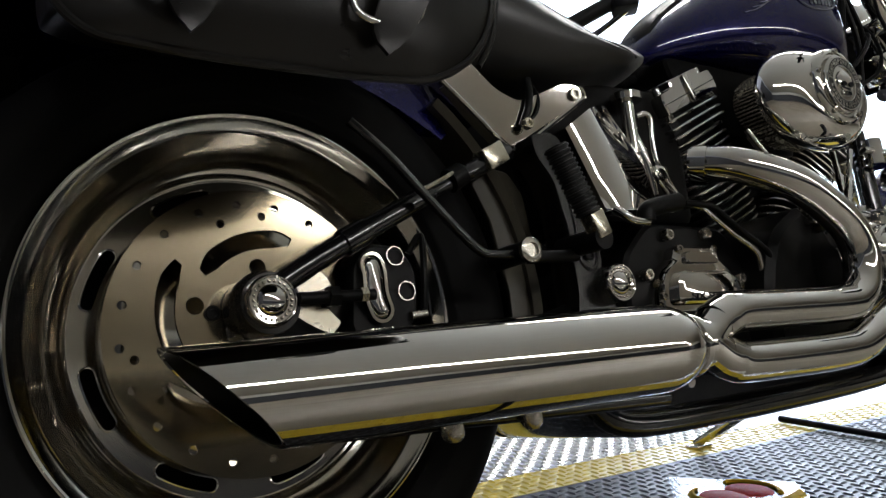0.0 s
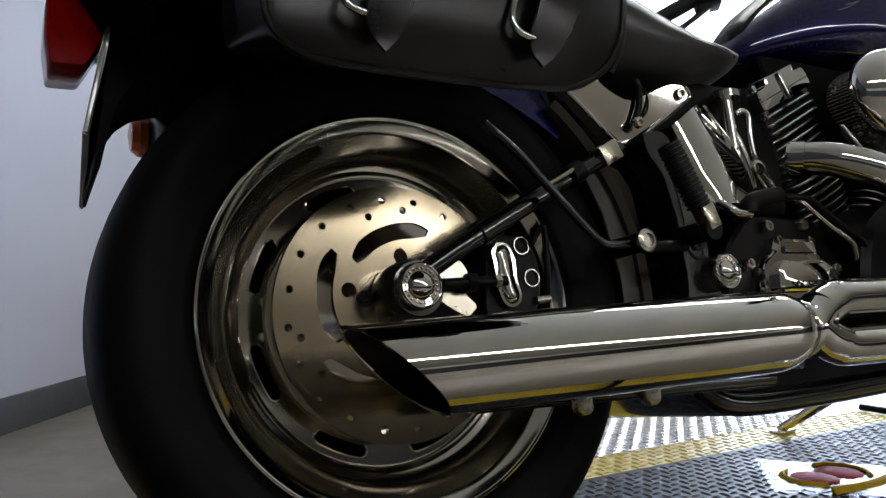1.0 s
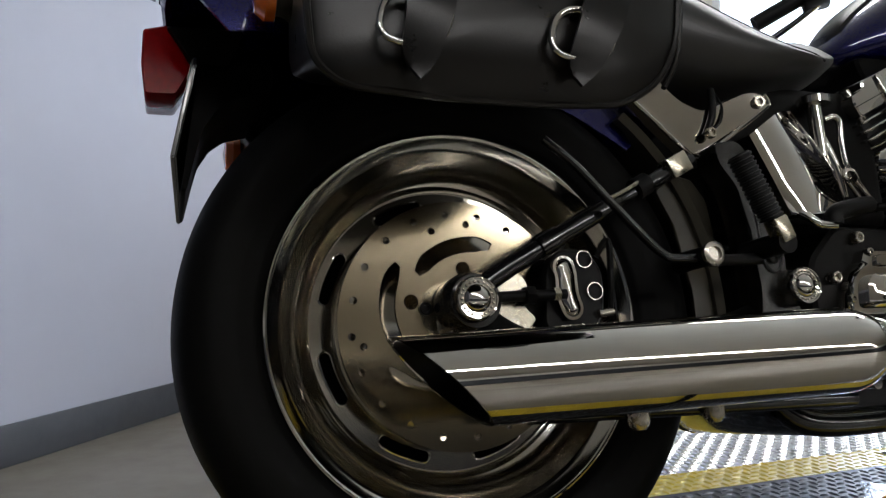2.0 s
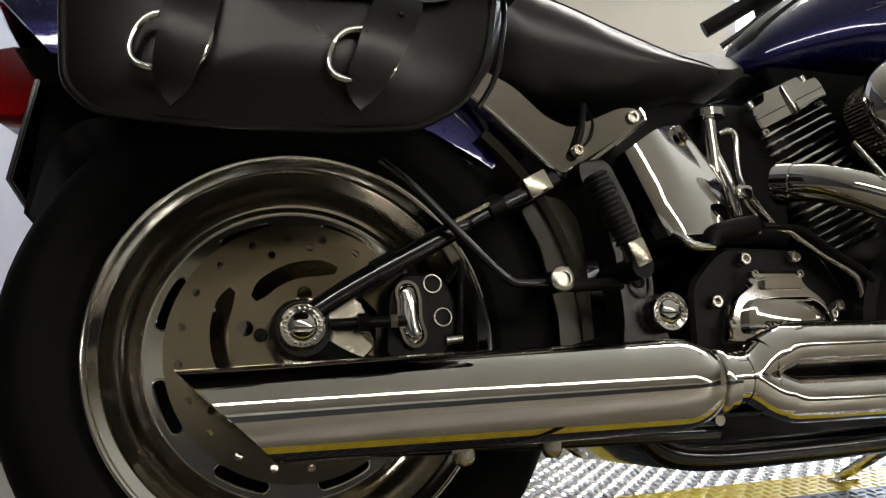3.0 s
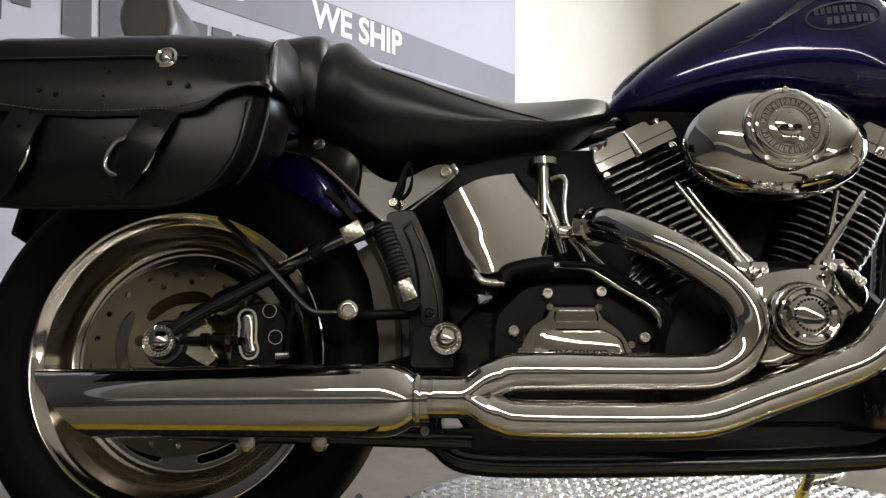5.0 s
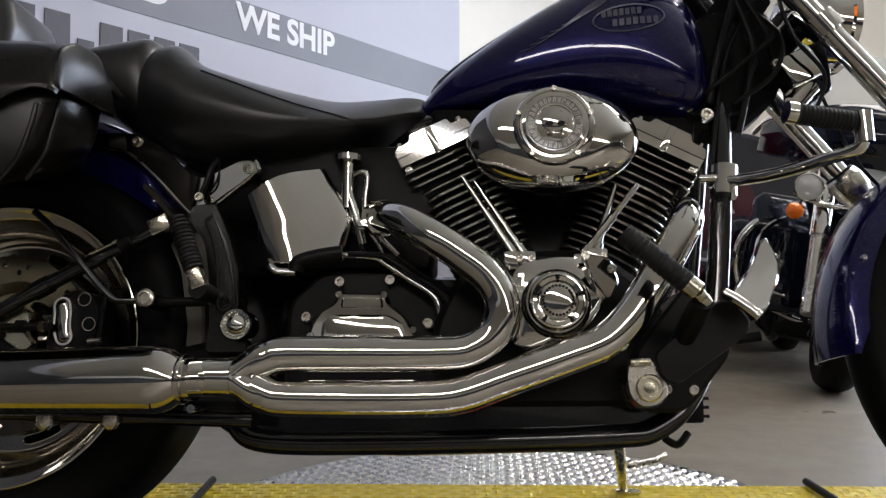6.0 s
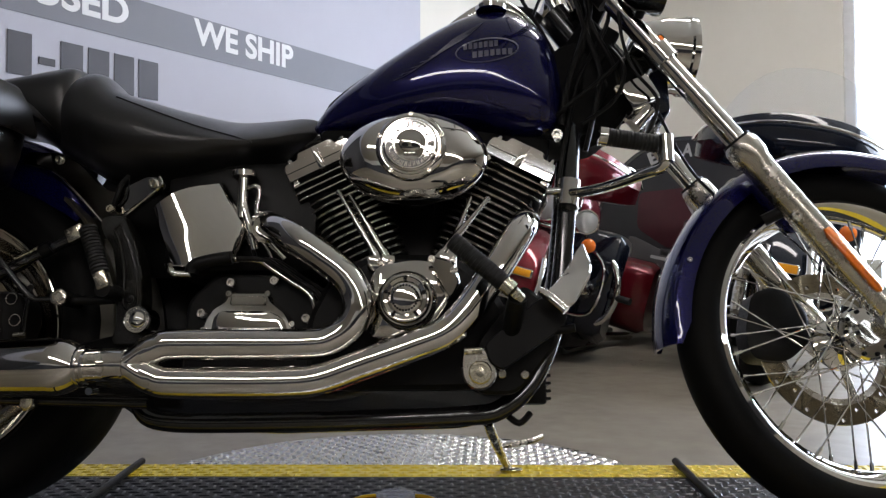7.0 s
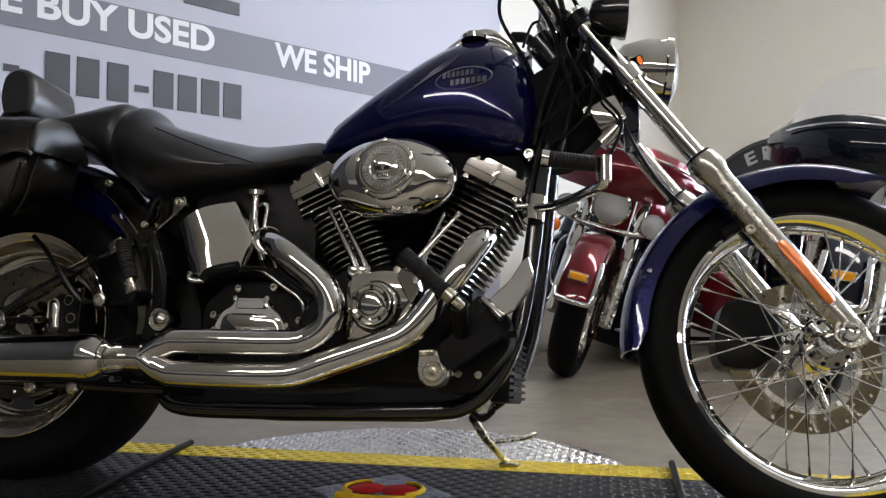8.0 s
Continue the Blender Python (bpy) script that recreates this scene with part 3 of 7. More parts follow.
    for k in range(6):
        a = radians(60 * k + 37)
        part("rotor_bolt", bolt(B(), (WX + 0.0475 * math.cos(a), -0.074, AX + 0.0475 * math.sin(a)), 0.0080, 0.005), SATIN_BLACK, ring)
    part("hub", lathe(B(), [(0, -0.10), (0.024, -0.10), (0.027, -0.079), (0.036, -0.068), (0.05, -0.062), (0.05, -0.03), (0, -0.03)], (WX, 0, AX), 48), WHEEL_CHROME, wheel)
    return wheel


rear_wheel()


def medallion(name, c, r, h, label, parent=None, d=(0, -1, 0), boss=0.0):
    """A round chrome cap with a rim, a ring of small marks and a domed middle."""
    q = Vector(d).to_track_quat("Z", "Y").to_matrix()
    cap = part(name, lathe(B(), [(0, -0.02 - boss), (r * 1.02, -0.02 - boss), (r * 1.02, -h * 0.2), (r, 0), (r * 0.95, h * 0.25), (r * 0.9, h * 0.2), (r * 0.88, 0.05 * h), (r * 0.64, 0.0), (r * 0.6, h * 0.25),
                               (r * 0.42, h * 0.55), (r * 0.2, h * 0.72), (0, h * 0.78)], c, 48, "z", m=q), CHROME, parent or bike, label)
    for k in range(22):
        a = 2 * math.pi * k / 22
        p = q @ Vector((r * 0.76 * math.cos(a), r * 0.76 * math.sin(a), 0.0)) + Vector(c)
        part("raised_mark", lathe(B(), [(0, 0), (r * 0.085, 0), (r * 0.06, h * 0.16), (0, h * 0.2)], p, 6, "z", m=q), WHEEL_FACE, cap)
    return cap


# swing arm, axle end, brake caliper
swing = part("swing_arm", tube(B(), [(-0.010, -0.105, 0.318), (0.06, -0.108, 0.284), (0.20, -0.115, 0.272), (0.33, -0.125, 0.290), (0.40, -0.125, 0.31)], [0.024, 0.020, 0.020, 0.022, 0.024], 16, 6), MATT_BLACK, bike)
part("upper_strut", tube(B(), [(-0.012, -0.128, 0.348), (0.05, -0.134, 0.386), (0.165, -0.138, 0.447), (0.185, -0.138, 0.457), (0.245, -0.138, 0.487), (0.30, -0.130, 0.512)], [0.012, 0.0125, 0.0125, 0.0085, 0.011, 0.012], 14, 5), BLACK, swing)
part("strut_rod", tube(B(), [(0.160, -0.1505, 0.453), (0.203, -0.1505, 0.475)], 0.0028, 8), STEEL, swing)
part("strut_collar", tube(B(), [(0.066, -0.1345, 0.3945), (0.092, -0.1355, 0.4085)], 0.0155, 14), BLACK, swing)
part("strut_joint", tube(B(), [(0.204, -0.140, 0.468), (0.222, -0.140, 0.478)], 0.0145, 14), SATIN_BLACK, swing)
part("strut_block", box(B(), -0.0165, 0.0165, -0.012, 0.012, -0.0135, 0.0135, 0.002, Matrix.Translation((0.268, -0.1405, 0.5015)) @ pose(0, 0, 0, 0, -27)), STEEL, swing, "plated steel block at the strut end")
part("axle_boss", lathe(B(), [(0, -0.078), (0.034, -0.078), (0.036, -0.118), (0.031, -0.131), (0, -0.131)], (-0.015, 0, 0.335), 32), BLACK, swing)
plate = rounded([(-0.007, 0.305), (0.030, 0.299), (0.040, 0.288), (0.055, 0.302), (0.066, 0.312), (0.054, 0.324), (0.046, 0.338), (0.058, 0.350), (0.050, 0.366), (0.028, 0.378), (-0.007, 0.368)], 0.006)
part("axle_plate", pillow(B(), plate, [-0.121, -0.118, -0.105], [0.002, 0, 0]), STEEL, swing, "plain steel axle plate")
adj = part("axle_adjuster", tube(B(), [(0.013, -0.134, 0.338), (0.098, -0.134, 0.340)], 0.0065, 12), SATIN_BLACK, swing)
part("adjuster_nut", lathe(B(), [(0, 0), (0.0115, 0), (0.0115, 0.012), (0, 0.012)], (0.044, -0.134, 0.339), 6, "x"), SATIN_BLACK, adj)
part("adjuster_nut", lathe(B(), [(0, 0), (0.0085, 0), (0.0085, 0.008), (0, 0.008)], (0.081, -0.134, 0.340), 6, "x"), STEEL, adj)
medallion("axle_cap", (-0.0175, -0.142, 0.336), 0.0255, 0.010, "round chrome axle cap with an embossed rim")

cal = part("brake_caliper", pillow(B(), rounded([(0.078, 0.302), (0.098, 0.292), (0.152, 0.298), (0.166, 0.325), (0.168, 0.372), (0.150, 0.398), (0.105, 0.402), (0.084, 0.380)], 0.014), [-0.1100, -0.1040, -0.055], [0.005, 0.0, 0.0]), SATIN_BLACK, bike)


def capsule(line, r, n=8):
    """The outline round a bent line in the x-z plane."""
    p = [Vector((x, z)) for x, z in line]
    left, right = [], []
    for i, v in enumerate(p):
        d = (p[min(i + 1, len(p) - 1)] - p[max(i - 1, 0)]).normalized()
        nrm = Vector((-d.y, d.x))
        left.append(v + nrm * r)
        right.append(v - nrm * r)
    out = list(left)
    for end, side in ((p[-1], left[-1]), (p[0], right[0])):
        a0 = math.atan2(side.y - end.y, side.x - end.x)
        out += [end + Vector((r * math.cos(a0 - math.pi * k / n), r * math.sin(a0 - math.pi * k / n))) for k in range(1, n)]
        if end == p[-1]:
            out += list(reversed(right))
    return [(v.x, v.y) for v in out]


spine = [(0.1065, 0.3745), (0.1085, 0.3655), (0.1085, 0.355), (0.1085, 0.345), (0.1105, 0.3345), (0.1135, 0.3255)]
part("caliper_rim", sheet(B(), [capsule(spine, 0.0148), capsule(spine, 0.0112)], -0.1195, -0.1070), CHROME, cal)
rows = [[(x, y, z) for x, z in capsule(spine, r)] for y, r in ((-0.1070, 0.0111), (-0.1165, 0.0108), (-0.1200, 0.0080), (-0.1213, 0.0030))]
part("caliper_insert", loft(B(), rows), CHROME, cal, "chrome caliper insert")
for x, z in ((0.139, 0.386), (0.150, 0.346)):
    part("caliper_ring", lathe(B(), [(0.0098, -0.1110), (0.0112, -0.1110), (0.0112, -0.1135), (0.0098, -0.1135)], (x, 0, z), 24, closed=True), SATIN, cal)
part("bleed_nipple", tube(B(), [(0.152, -0.1130, 0.318), (0.172, -0.1130, 0.320)], 0.0055, 10), SATIN, cal)
part("brake_hose", tube(B(), [(0.160, -0.1060, 0.39), (0.175, -0.1130, 0.41), (0.172, -0.1160, 0.36), (0.17, -0.1130, 0.325)], 0.004, 8, 6), SATIN_BLACK, cal)

# frame: pivot casting, lower rails, down tubes, backbone
def frame_parts():
    fr = part("frame", tube(B(), [(0.40, -0.115, 0.20), (0.44, -0.125, 0.168), (0.60, -0.13, 0.165), (0.95, -0.13, 0.178), (1.05, -0.125, 0.195), (1.115, -0.11, 0.27), (1.15, -0.10, 0.40), (1.178, -0.075, 0.66), (1.185, -0.03, 0.80)], 0.0175, 16, 8), BLACK, bike)
    part("frame_rail", tube(B(), [(0.40, 0.115, 0.20), (0.44, 0.125, 0.168), (0.60, 0.13, 0.165), (0.95, 0.13, 0.178), (1.05, 0.125, 0.195), (1.115, 0.11, 0.27), (1.15, 0.10, 0.40), (1.178, 0.075, 0.66), (1.185, 0.03, 0.80)], 0.0175, 16, 8), BLACK, fr)
    part("backbone", tube(B(), [(1.20, 0, 0.83), (1.0, 0, 0.80), (0.7, 0, 0.73), (0.45, 0, 0.66)], 0.03, 14, 4), BLACK, fr)
    part("steering_head", tube(B(), [(1.158, 0, 0.99), (1.270, 0, 0.835)], 0.034, 24), BLACK, fr)
    outline = rounded([(0.318, 0.530), (0.360, 0.536), (0.386, 0.482), (0.402, 0.430), (0.4095, 0.375), (0.405, 0.345), (0.428, 0.298), (0.358, 0.296), (0.364, 0.330), (0.362, 0.362), (0.356, 0.42), (0.346, 0.475), (0.322, 0.505)], 0.012)
    plate = part("pivot_casting", pillow(B(), outline, [-0.158, -0.155, -0.115], [0.003, 0, 0]), CAST, fr)
    rib = [(0.358, 0.515), (0.377, 0.475), (0.392, 0.43), (0.4005, 0.385), (0.398, 0.366), (0.386, 0.360), (0.375, 0.368), (0.373, 0.385), (0.370, 0.43), (0.360, 0.475), (0.346, 0.505)]
    part("casting_rib", tube(B(), [(x, -0.1575, z) for x, z in rib], 0.0028, 8, 4, True), CAST, plate)
    part("lower_cover", pillow(B(), rounded([(0.335, 0.212), (0.43, 0.150), (0.66, 0.146), (0.98, 0.158), (1.06, 0.18), (1.09, 0.235), (0.66, 0.218)], 0.02), [-0.118, -0.11, 0.11, 0.118], [0.004, 0, 0, 0.004]), BLACK, fr)
    # plain black cross member under the pivot
    part("cross_member", box(B(), 0.31, 0.40, -0.11, 0.11, 0.20, 0.30, 0.01), BLACK, fr)
    bm = B()
    bolt(bm, (0.3865, -0.158, 0.378), 0.0075, 0.004)
    part("casting_bolt", bm, SATIN_BLACK, plate)
    for x, z in ((0.140, 0.189), (0.240, 0.191)):
        part("mount_bolt", lathe(B(), [(0, -0.009), (0.007, -0.008), (0.0105, -0.004), (0.012, 0.0), (0.012, 0.012), (0, 0.012)], (x, -0.195, z), 24, "z"), SATIN, fr)
    part("mount_bar", tube(B(), [(0.02, -0.17, 0.205), (0.45, -0.19, 0.198)], 0.011, 12), BLACK, fr)
    return fr


frame_parts()


# dark parts behind: inner fender, belt guard, primary case, battery box
def dark_parts():
    rings = []
    for a in np.linspace(-4, 50, 14):
        c, sn = math.cos(radians(a)), math.sin(radians(a))
        rings.append([(c * r, y, 0.32 + sn * r) for r, y in ((0.334, -0.104), (0.342, -0.112), (0.346, -0.06), (0.348, 0.06), (0.342, 0.112), (0.334, 0.104), (0.341, 0.06), (0.339, -0.06))])
    part("inner_fender", loft(B(), rings), SPLASH, bike, "black plastic inner fender")
    part("belt_guard", pillow(B(), rounded([(-0.06, 0.26), (0.46, 0.24), (0.46, 0.52), (0.32, 0.575), (0.20, 0.50), (-0.06, 0.38)], 0.03), [0.118, 0.122, 0.14], [0.003, 0, 0]), BLACK, bike)
    part("primary_case", pillow(B(), rounded([(0.42, 0.20), (1.02, 0.20), (1.07, 0.30), (1.03, 0.42), (0.90, 0.46), (0.50, 0.46), (0.40, 0.38)], 0.05), [0.10, 0.11, 0.18, 0.195], [0.01, 0, 0, 0.02]), BLACK, bike)
    # made-up black sheet that keeps the gap under the strut dark
    part("splash_plate", pillow(B(), rounded([(0.23, 0.60), (0.29, 0.51), (0.33, 0.44), (0.43, 0.44), (0.43, 0.64), (0.26, 0.655)], 0.01), [-0.024, -0.022, -0.012, -0.010], [0.002, 0, 0, 0.002]), MATT_BLACK, bike)
    guard = rounded([(0.266, 0.482), (0.300, 0.503), (0.325, 0.498), (0.345, 0.470), (0.352, 0.42), (0.354, 0.300), (0.306, 0.300), (0.306, 0.345), (0.298, 0.386), (0.288, 0.436)], 0.006)
    part("splash_guard", pillow(B(), guard, [-0.096, -0.0945, -0.0915, -0.090], [0.0015, 0, 0, 0.0015]), SPLASH, bike, "black plastic splash guard with its olive sheen painted in")
    part("battery_box", box(B(), 0.40, 0.70, -0.075, 0.10, 0.44, 0.66, 0.02), SATIN_BLACK, bike)
    part("engine_block", box(B(), 0.74, 1.04, -0.03, 0.10, 0.30, 0.60, 0.03), SATIN_BLACK, bike)
    part("tank_tunnel", pillow(B(), rounded([(0.69, 0.725), (1.14, 0.715), (1.14, 0.66), (1.10, 0.63), (0.98, 0.60), (0.82, 0.60), (0.72, 0.65)], 0.02), [-0.065, -0.06, 0.11, 0.115], [0.005, 0, 0, 0.005]), MATT_BLACK, bike)


dark_parts()
medallion("pivot_cap", (0.4125, -0.180, 0.3395), 0.0238, 0.010, "round chrome swing arm pivot cap", boss=0.02)

# rear fender with chrome strut and tail pieces
SLANT = Matrix(((1, 0, 0, 0), (-0.18, 1, 0, 0.18 * 0.41), (0, 0, 1, 0), (0, 0, 0, 1)))


def rear_fender():
    rings = []
    keys = [43, 52, 66, 90, 112, 124, 131]
    rad = [0.350, 0.380, 0.402, 0.410, 0.440, 0.495, 0.53]
    skirt_in = [0.030, 0.070, 0.10, 0.10, 0.10, 0.10, 0.10]
    for a in np.linspace(43, 131, 30):
        r = float(np.interp(a, keys, rad))
        s = float(np.interp(a, keys, skirt_in))
        c, sn = math.cos(radians(a)), math.sin(radians(a))
        sec = []
        wide = float(np.interp(a, [43, 78, 100], [0.74, 0.76, 1.0]))
        for y, d in ((-0.118, s), (-0.119, s * 0.6), (-0.116, 0.02), (-0.106, 0.007), (-0.08, 0.0), (0, -0.008), (0.08, 0.0), (0.106, 0.007), (0.116, 0.02), (0.119, s * 0.6), (0.118, s)):
            sec.append((c * (r - d), y * wide, 0.32 + sn * (r - d)))
        for y, d in ((0.114, s), (0.112, 0.02), (0.08, 0.006), (0, -0.002), (-0.08, 0.006), (-0.112, 0.02), (-0.114, s)):
            sec.append((c * (r - d), y * wide, 0.32 + sn * (r - d)))
        rings.append(sec)
    fender = part("rear_fender", loft(B(), rings), BLUE, bike, "deep blue painted rear fender")
    skirt = [(0.115, 0.640), (0.140, 0.590), (0.152, 0.576), (0.175, 0.558), (0.199, 0.545), (0.229, 0.540), (0.272, 0.545), (0.290, 0.565), (0.27, 0.60), (0.22, 0.65), (0.15, 0.67)]
    part("fender_skirt", pillow(B(), rounded(skirt, 0.012, 7), [-0.1225, -0.1218, -0.1205, -0.1198], [0.0007, 0, 0, 0.0007]), BLUE, fender, m=SLANT @ Matrix(((1, 0, 0, 0.004), (0, 1, -0.16, 0.16 * 0.665), (0, 0, 1, 0.006), (0, 0, 0, 1))))
    line = [(0.315, 0.520), (0.30, 0.530), (0.245, 0.585), (0.19, 0.632), (0.130, 0.648), (0.124, 0.664), (0.135, 0.673), (0.205, 0.667), (0.254, 0.639), (0.300, 0.594), (0.33, 0.580), (0.396, 0.608), (0.418, 0.606), (0.424, 0.592), (0.414, 0.582)]
    lean = SLANT @ Matrix(((1, 0, 0, 0), (0, 1, -0.095, 0.095 * 0.60), (0, 0, 1, 0), (0, 0, 0, 1)))
    strut = part("fender_strut", pillow(B(), rounded(line, 0.012), [-0.149, -0.146, -0.128], [0.0025, 0, 0]), CHROME, bike, "polished chrome fender strut", m=lean)
    part("strut_edge", tube(B(), [(x, -0.1475, z) for x, z in ((0.130, 0.650), (0.190, 0.633), (0.245, 0.587), (0.300, 0.532), (0.316, 0.523), (0.334, 0.527), (0.414, 0.583), (0.424, 0.594), (0.418, 0.606))], 0.0032, 8, 4), CHROME, strut, m=lean)
    for x, z in ((0.204, 0.652), (0.407, 0.594)):
        part("strut_bolt", bolt(B(), (x, -0.147, z), 0.0085, 0.008), SATIN, strut, m=lean)
    wire = part("wire_loom", tube(B(), [(0.326, -0.136, 0.548), (0.336, -0.140, 0.572), (0.342, -0.138, 0.596), (0.35, -0.128, 0.615)], 0.0052, 10, 6), SATIN_BLACK, bike)
    part("wire", tube(B(), [(0.338, -0.136, 0.555), (0.350, -0.140, 0.568), (0.356, -0.138, 0.590), (0.352, -0.130, 0.612)], 0.0018, 8, 6), SATIN_BLACK, wire)
    part("wire_clip", bolt(B(), (0.328, -0.143, 0.548), 0.0075, 0.006), STEEL, wire)
    # plate holder: a tilted plate across the tail, on an arm that curves up under the fender
    bm = B()
    rows = []
    for d in (0.0, 0.007):
        rows.append([bm.verts.new((x + d, y, z)) for x, y, z in ((-0.317, -0.017, 0.655), (-0.343, -0.017, 0.527), (-0.332, 0.190, 0.493), (-0.312, 0.190, 0.645))])
    bm.faces.new(rows[0])
    bm.faces.new(rows[1][::-1])
    for k in range(4):
        bm.faces.new((rows[0][k], rows[0][k - 1], rows[1][k - 1], rows[1][k]))
    bmesh.ops.bevel(bm, geom=bm.edges[:], offset=0.002, segments=2, affect="EDGES")
    holder = part("plate_holder", bm, BLACK, bike, "plain black plate holder below the tail lamp")
    arm = rounded([(-0.330, 0.497), (-0.324, 0.495), (-0.314, 0.540), (-0.3055, 0.575), (-0.290, 0.603), (-0.265, 0.620), (-0.215, 0.632), (-0.215, 0.67), (-0.308, 0.67)], 0.006)
    part("holder_arm", pillow(B(), arm, [0.02, 0.024, 0.190, 0.194], [0.003, 0, 0, 0.003]), MATT_BLACK, holder)
    lamp = rounded([(-0.374, 0.714), (-0.345, 0.722), (-0.300, 0.706), (-0.288, 0.678), (-0.314, 0.666), (-0.336, 0.628), (-0.372, 0.628), (-0.376, 0.67)], 0.005)
    level = Matrix(((1, 0, 0, 0), (0, 1, 0, 0), (0, 0.176, 1, -0.176 * 0.085), (0, 0, 0, 1)))
    tail = part("tail_lamp", pillow(B(), lamp, [0.015, 0.019, 0.150, 0.154], [0.003, 0, 0, 0.003]), RED_LENS, bike, "red tail lamp lens", m=level)
    part("lamp_housing", pillow(B(), rounded([(-0.348, 0.718), (-0.330, 0.690), (-0.318, 0.668), (-0.27, 0.668), (-0.25, 0.72)], 0.006), [0.006, 0.010, 0.160, 0.164], [0.003, 0, 0, 0.003]), SATIN_BLACK, tail, m=level)
    for y, z in ((-0.165, 0.668), (0.250, 0.617)):
        sig = part("turn_signal", lathe(B(), [(0, 0.045), (0.015, 0.042), (0.028, 0.03), (0.031, 0.0), (0.032, -0.004), (0, -0.004)], (-0.235, y, z), 28, "x"), CHROME, bike)
        part("signal_lens", lathe(B(), [(0.030, -0.004), (0.030, -0.014), (0.022, -0.024), (0, -0.028), (0, -0.004)], (-0.235, y, z), 28, "x"), AMBER, sig, "amber signal lens")
        part("signal_stalk", tube(B(), [(-0.215, y, z), (-0.20, y * 0.6, z - 0.01)], 0.008, 10), CHROME, sig)


rear_fender()


# saddlebag with lid, straps and buckles
def saddlebag():
    body = rounded([(-0.232, 0.69), (-0.236, 0.60), (-0.232, 0.522), (-0.208, 0.499), (-0.12, 0.493), (0.00, 0.493), (0.072, 0.498), (0.116, 0.524), (0.142, 0.564), (0.155, 0.63), (0.156, 0.69)], 0.03, 5)
    cx, cz = -0.03, 0.575
    rows = []
    for k in (0.04, 0.2, 0.36, 0.52, 0.68, 0.82, 0.91, 0.96, 0.985, 1.0):   # domed outer face
        rows.append([(cx + (x - cx) * k, -0.330 - 0.027 * (1 - k * k) ** 0.8, cz + (z - cz) * k) for x, z in body])
    for y, d, up in ((-0.326, 0.001, 0), (-0.316, 0.003, 0.02), (-0.28, 0.008, 0.25), (-0.22, 0.012, 0.5), (-0.15, 0.014, 0.75), (-0.13, 0.03, 0.8)):
        rows.append([(x, y, z + up * max(0.0, 0.60 - z)) for x, z in inset(body, d)])
    bag = part("saddlebag", loft(B(), rows), LEATHER, bike, "black leather saddlebag with chrome buckles")
    low = [p for p in body if p[1] < 0.64]
    k = max(range(len(low)), key=lambda i: abs(low[i][1] - low[i - 1][1]) + abs(low[i][0] - low[i - 1][0]))
    low = low[k:] + low[:k]
    part("piping", tube(B(), [(x, -0.331, z) for x, z in low], 0.0036, 8, 2), LEATHER, bag)
    # bulging front gusset with a raised seam
    edge = lambda z: float(np.interp(z, [0.50, 0.528, 0.564, 0.63, 0.70], [0.080, 0.116, 0.140, 0.153, 0.154]))
    rings = []
    for z in np.linspace(0.512, 0.700, 14):
        front, rear = [], []
        for u in np.linspace(0, 1, 12):
            y = -0.331 + 0.176 * u
            up = 0.75 * u * max(0.0, 0.64 - z)
            front.append((edge(z) + 0.030 * math.sin(math.pi * u) ** 0.7 + 0.004 * math.sin(5 * u + 30 * z), y, z + up))
            rear.append((edge(z) - 0.02, y, z + up))
        rings.append(front + rear[::-1])
    gusset = part("bag_gusset", loft(B(), rings), LEATHER, bag, "bulging leather gusset", 60)
    part("gusset_seam", tube(B(), [(edge(z) + 0.0215, -0.309, z) for z in np.linspace(0.53, 0.695, 8)], 0.0030, 8, 2), LEATHER, gusset)
    # lid: a sheet that bends over the front edge
    rings = []
    for x, dz, dy in ((-0.222, -0.022, 0.016), (-0.219, -0.010, 0.006), (-0.212, -0.003, 0.001), (-0.20, 0, 0), (-0.15, 0, 0), (-0.05, 0.002, 0), (0.05, 0.002, 0), (0.085, 0.001, 0), (0.105, 0.0, 0), (0.12, 0.0, 0), (0.135, -0.001, 0), (0.160, -0.004, 0.002), (0.176, -0.010, 0.005), (0.184, -0.018, 0.010), (0.187, -0.026, 0.018)):
        edge_z = float(np.interp(x, [-0.25, -0.19, -0.11, -0.03, 0.06, 0.10, 0.125, 0.15, 0.19], [0.630, 0.620, 0.607, 0.605, 0.608, 0.613, 0.635, 0.649, 0.654]))
        sec = [(-0.125, 0.738), (-0.18, 0.750), (-0.26, 0.752), (-0.305, 0.744), (-0.336, 0.724), (-0.350, 0.695), (-0.3575, 0.66), (-0.361, edge_z + 0.006), (-0.360, edge_z),
               (-0.355, edge_z + 0.001), (-0.352, 0.66), (-0.345, 0.694), (-0.332, 0.718), (-0.30, 0.736), (-0.26, 0.744), (-0.18, 0.742), (-0.125, 0.731)]
        rings.append([(x, y + dy, z + dz if z > 0.7 else z + dz * 0.3) for y, z in sec])
    lid = part("lid", loft(B(), rings), LEATHER, bag, "stiff black leather lid with stitched edge")
    flap = rounded([(-0.346, 0.653), (-0.340, 0.716), (-0.310, 0.738), (-0.250, 0.744), (-0.205, 0.722), (-0.162, 0.684), (-0.172, 0.674), (-0.215, 0.668), (-0.265, 0.664), (-0.305, 0.656)], 0.012)
    bm = pillow(B(), flap, [-0.003, -0.001, 0.002, 0.005], [0.003, 0, 0, 0.005])
    for v in bm.verts:   # the flap stands across the bag's end and bows forward
        y, z, d = v.co.x, v.co.z, v.co.y
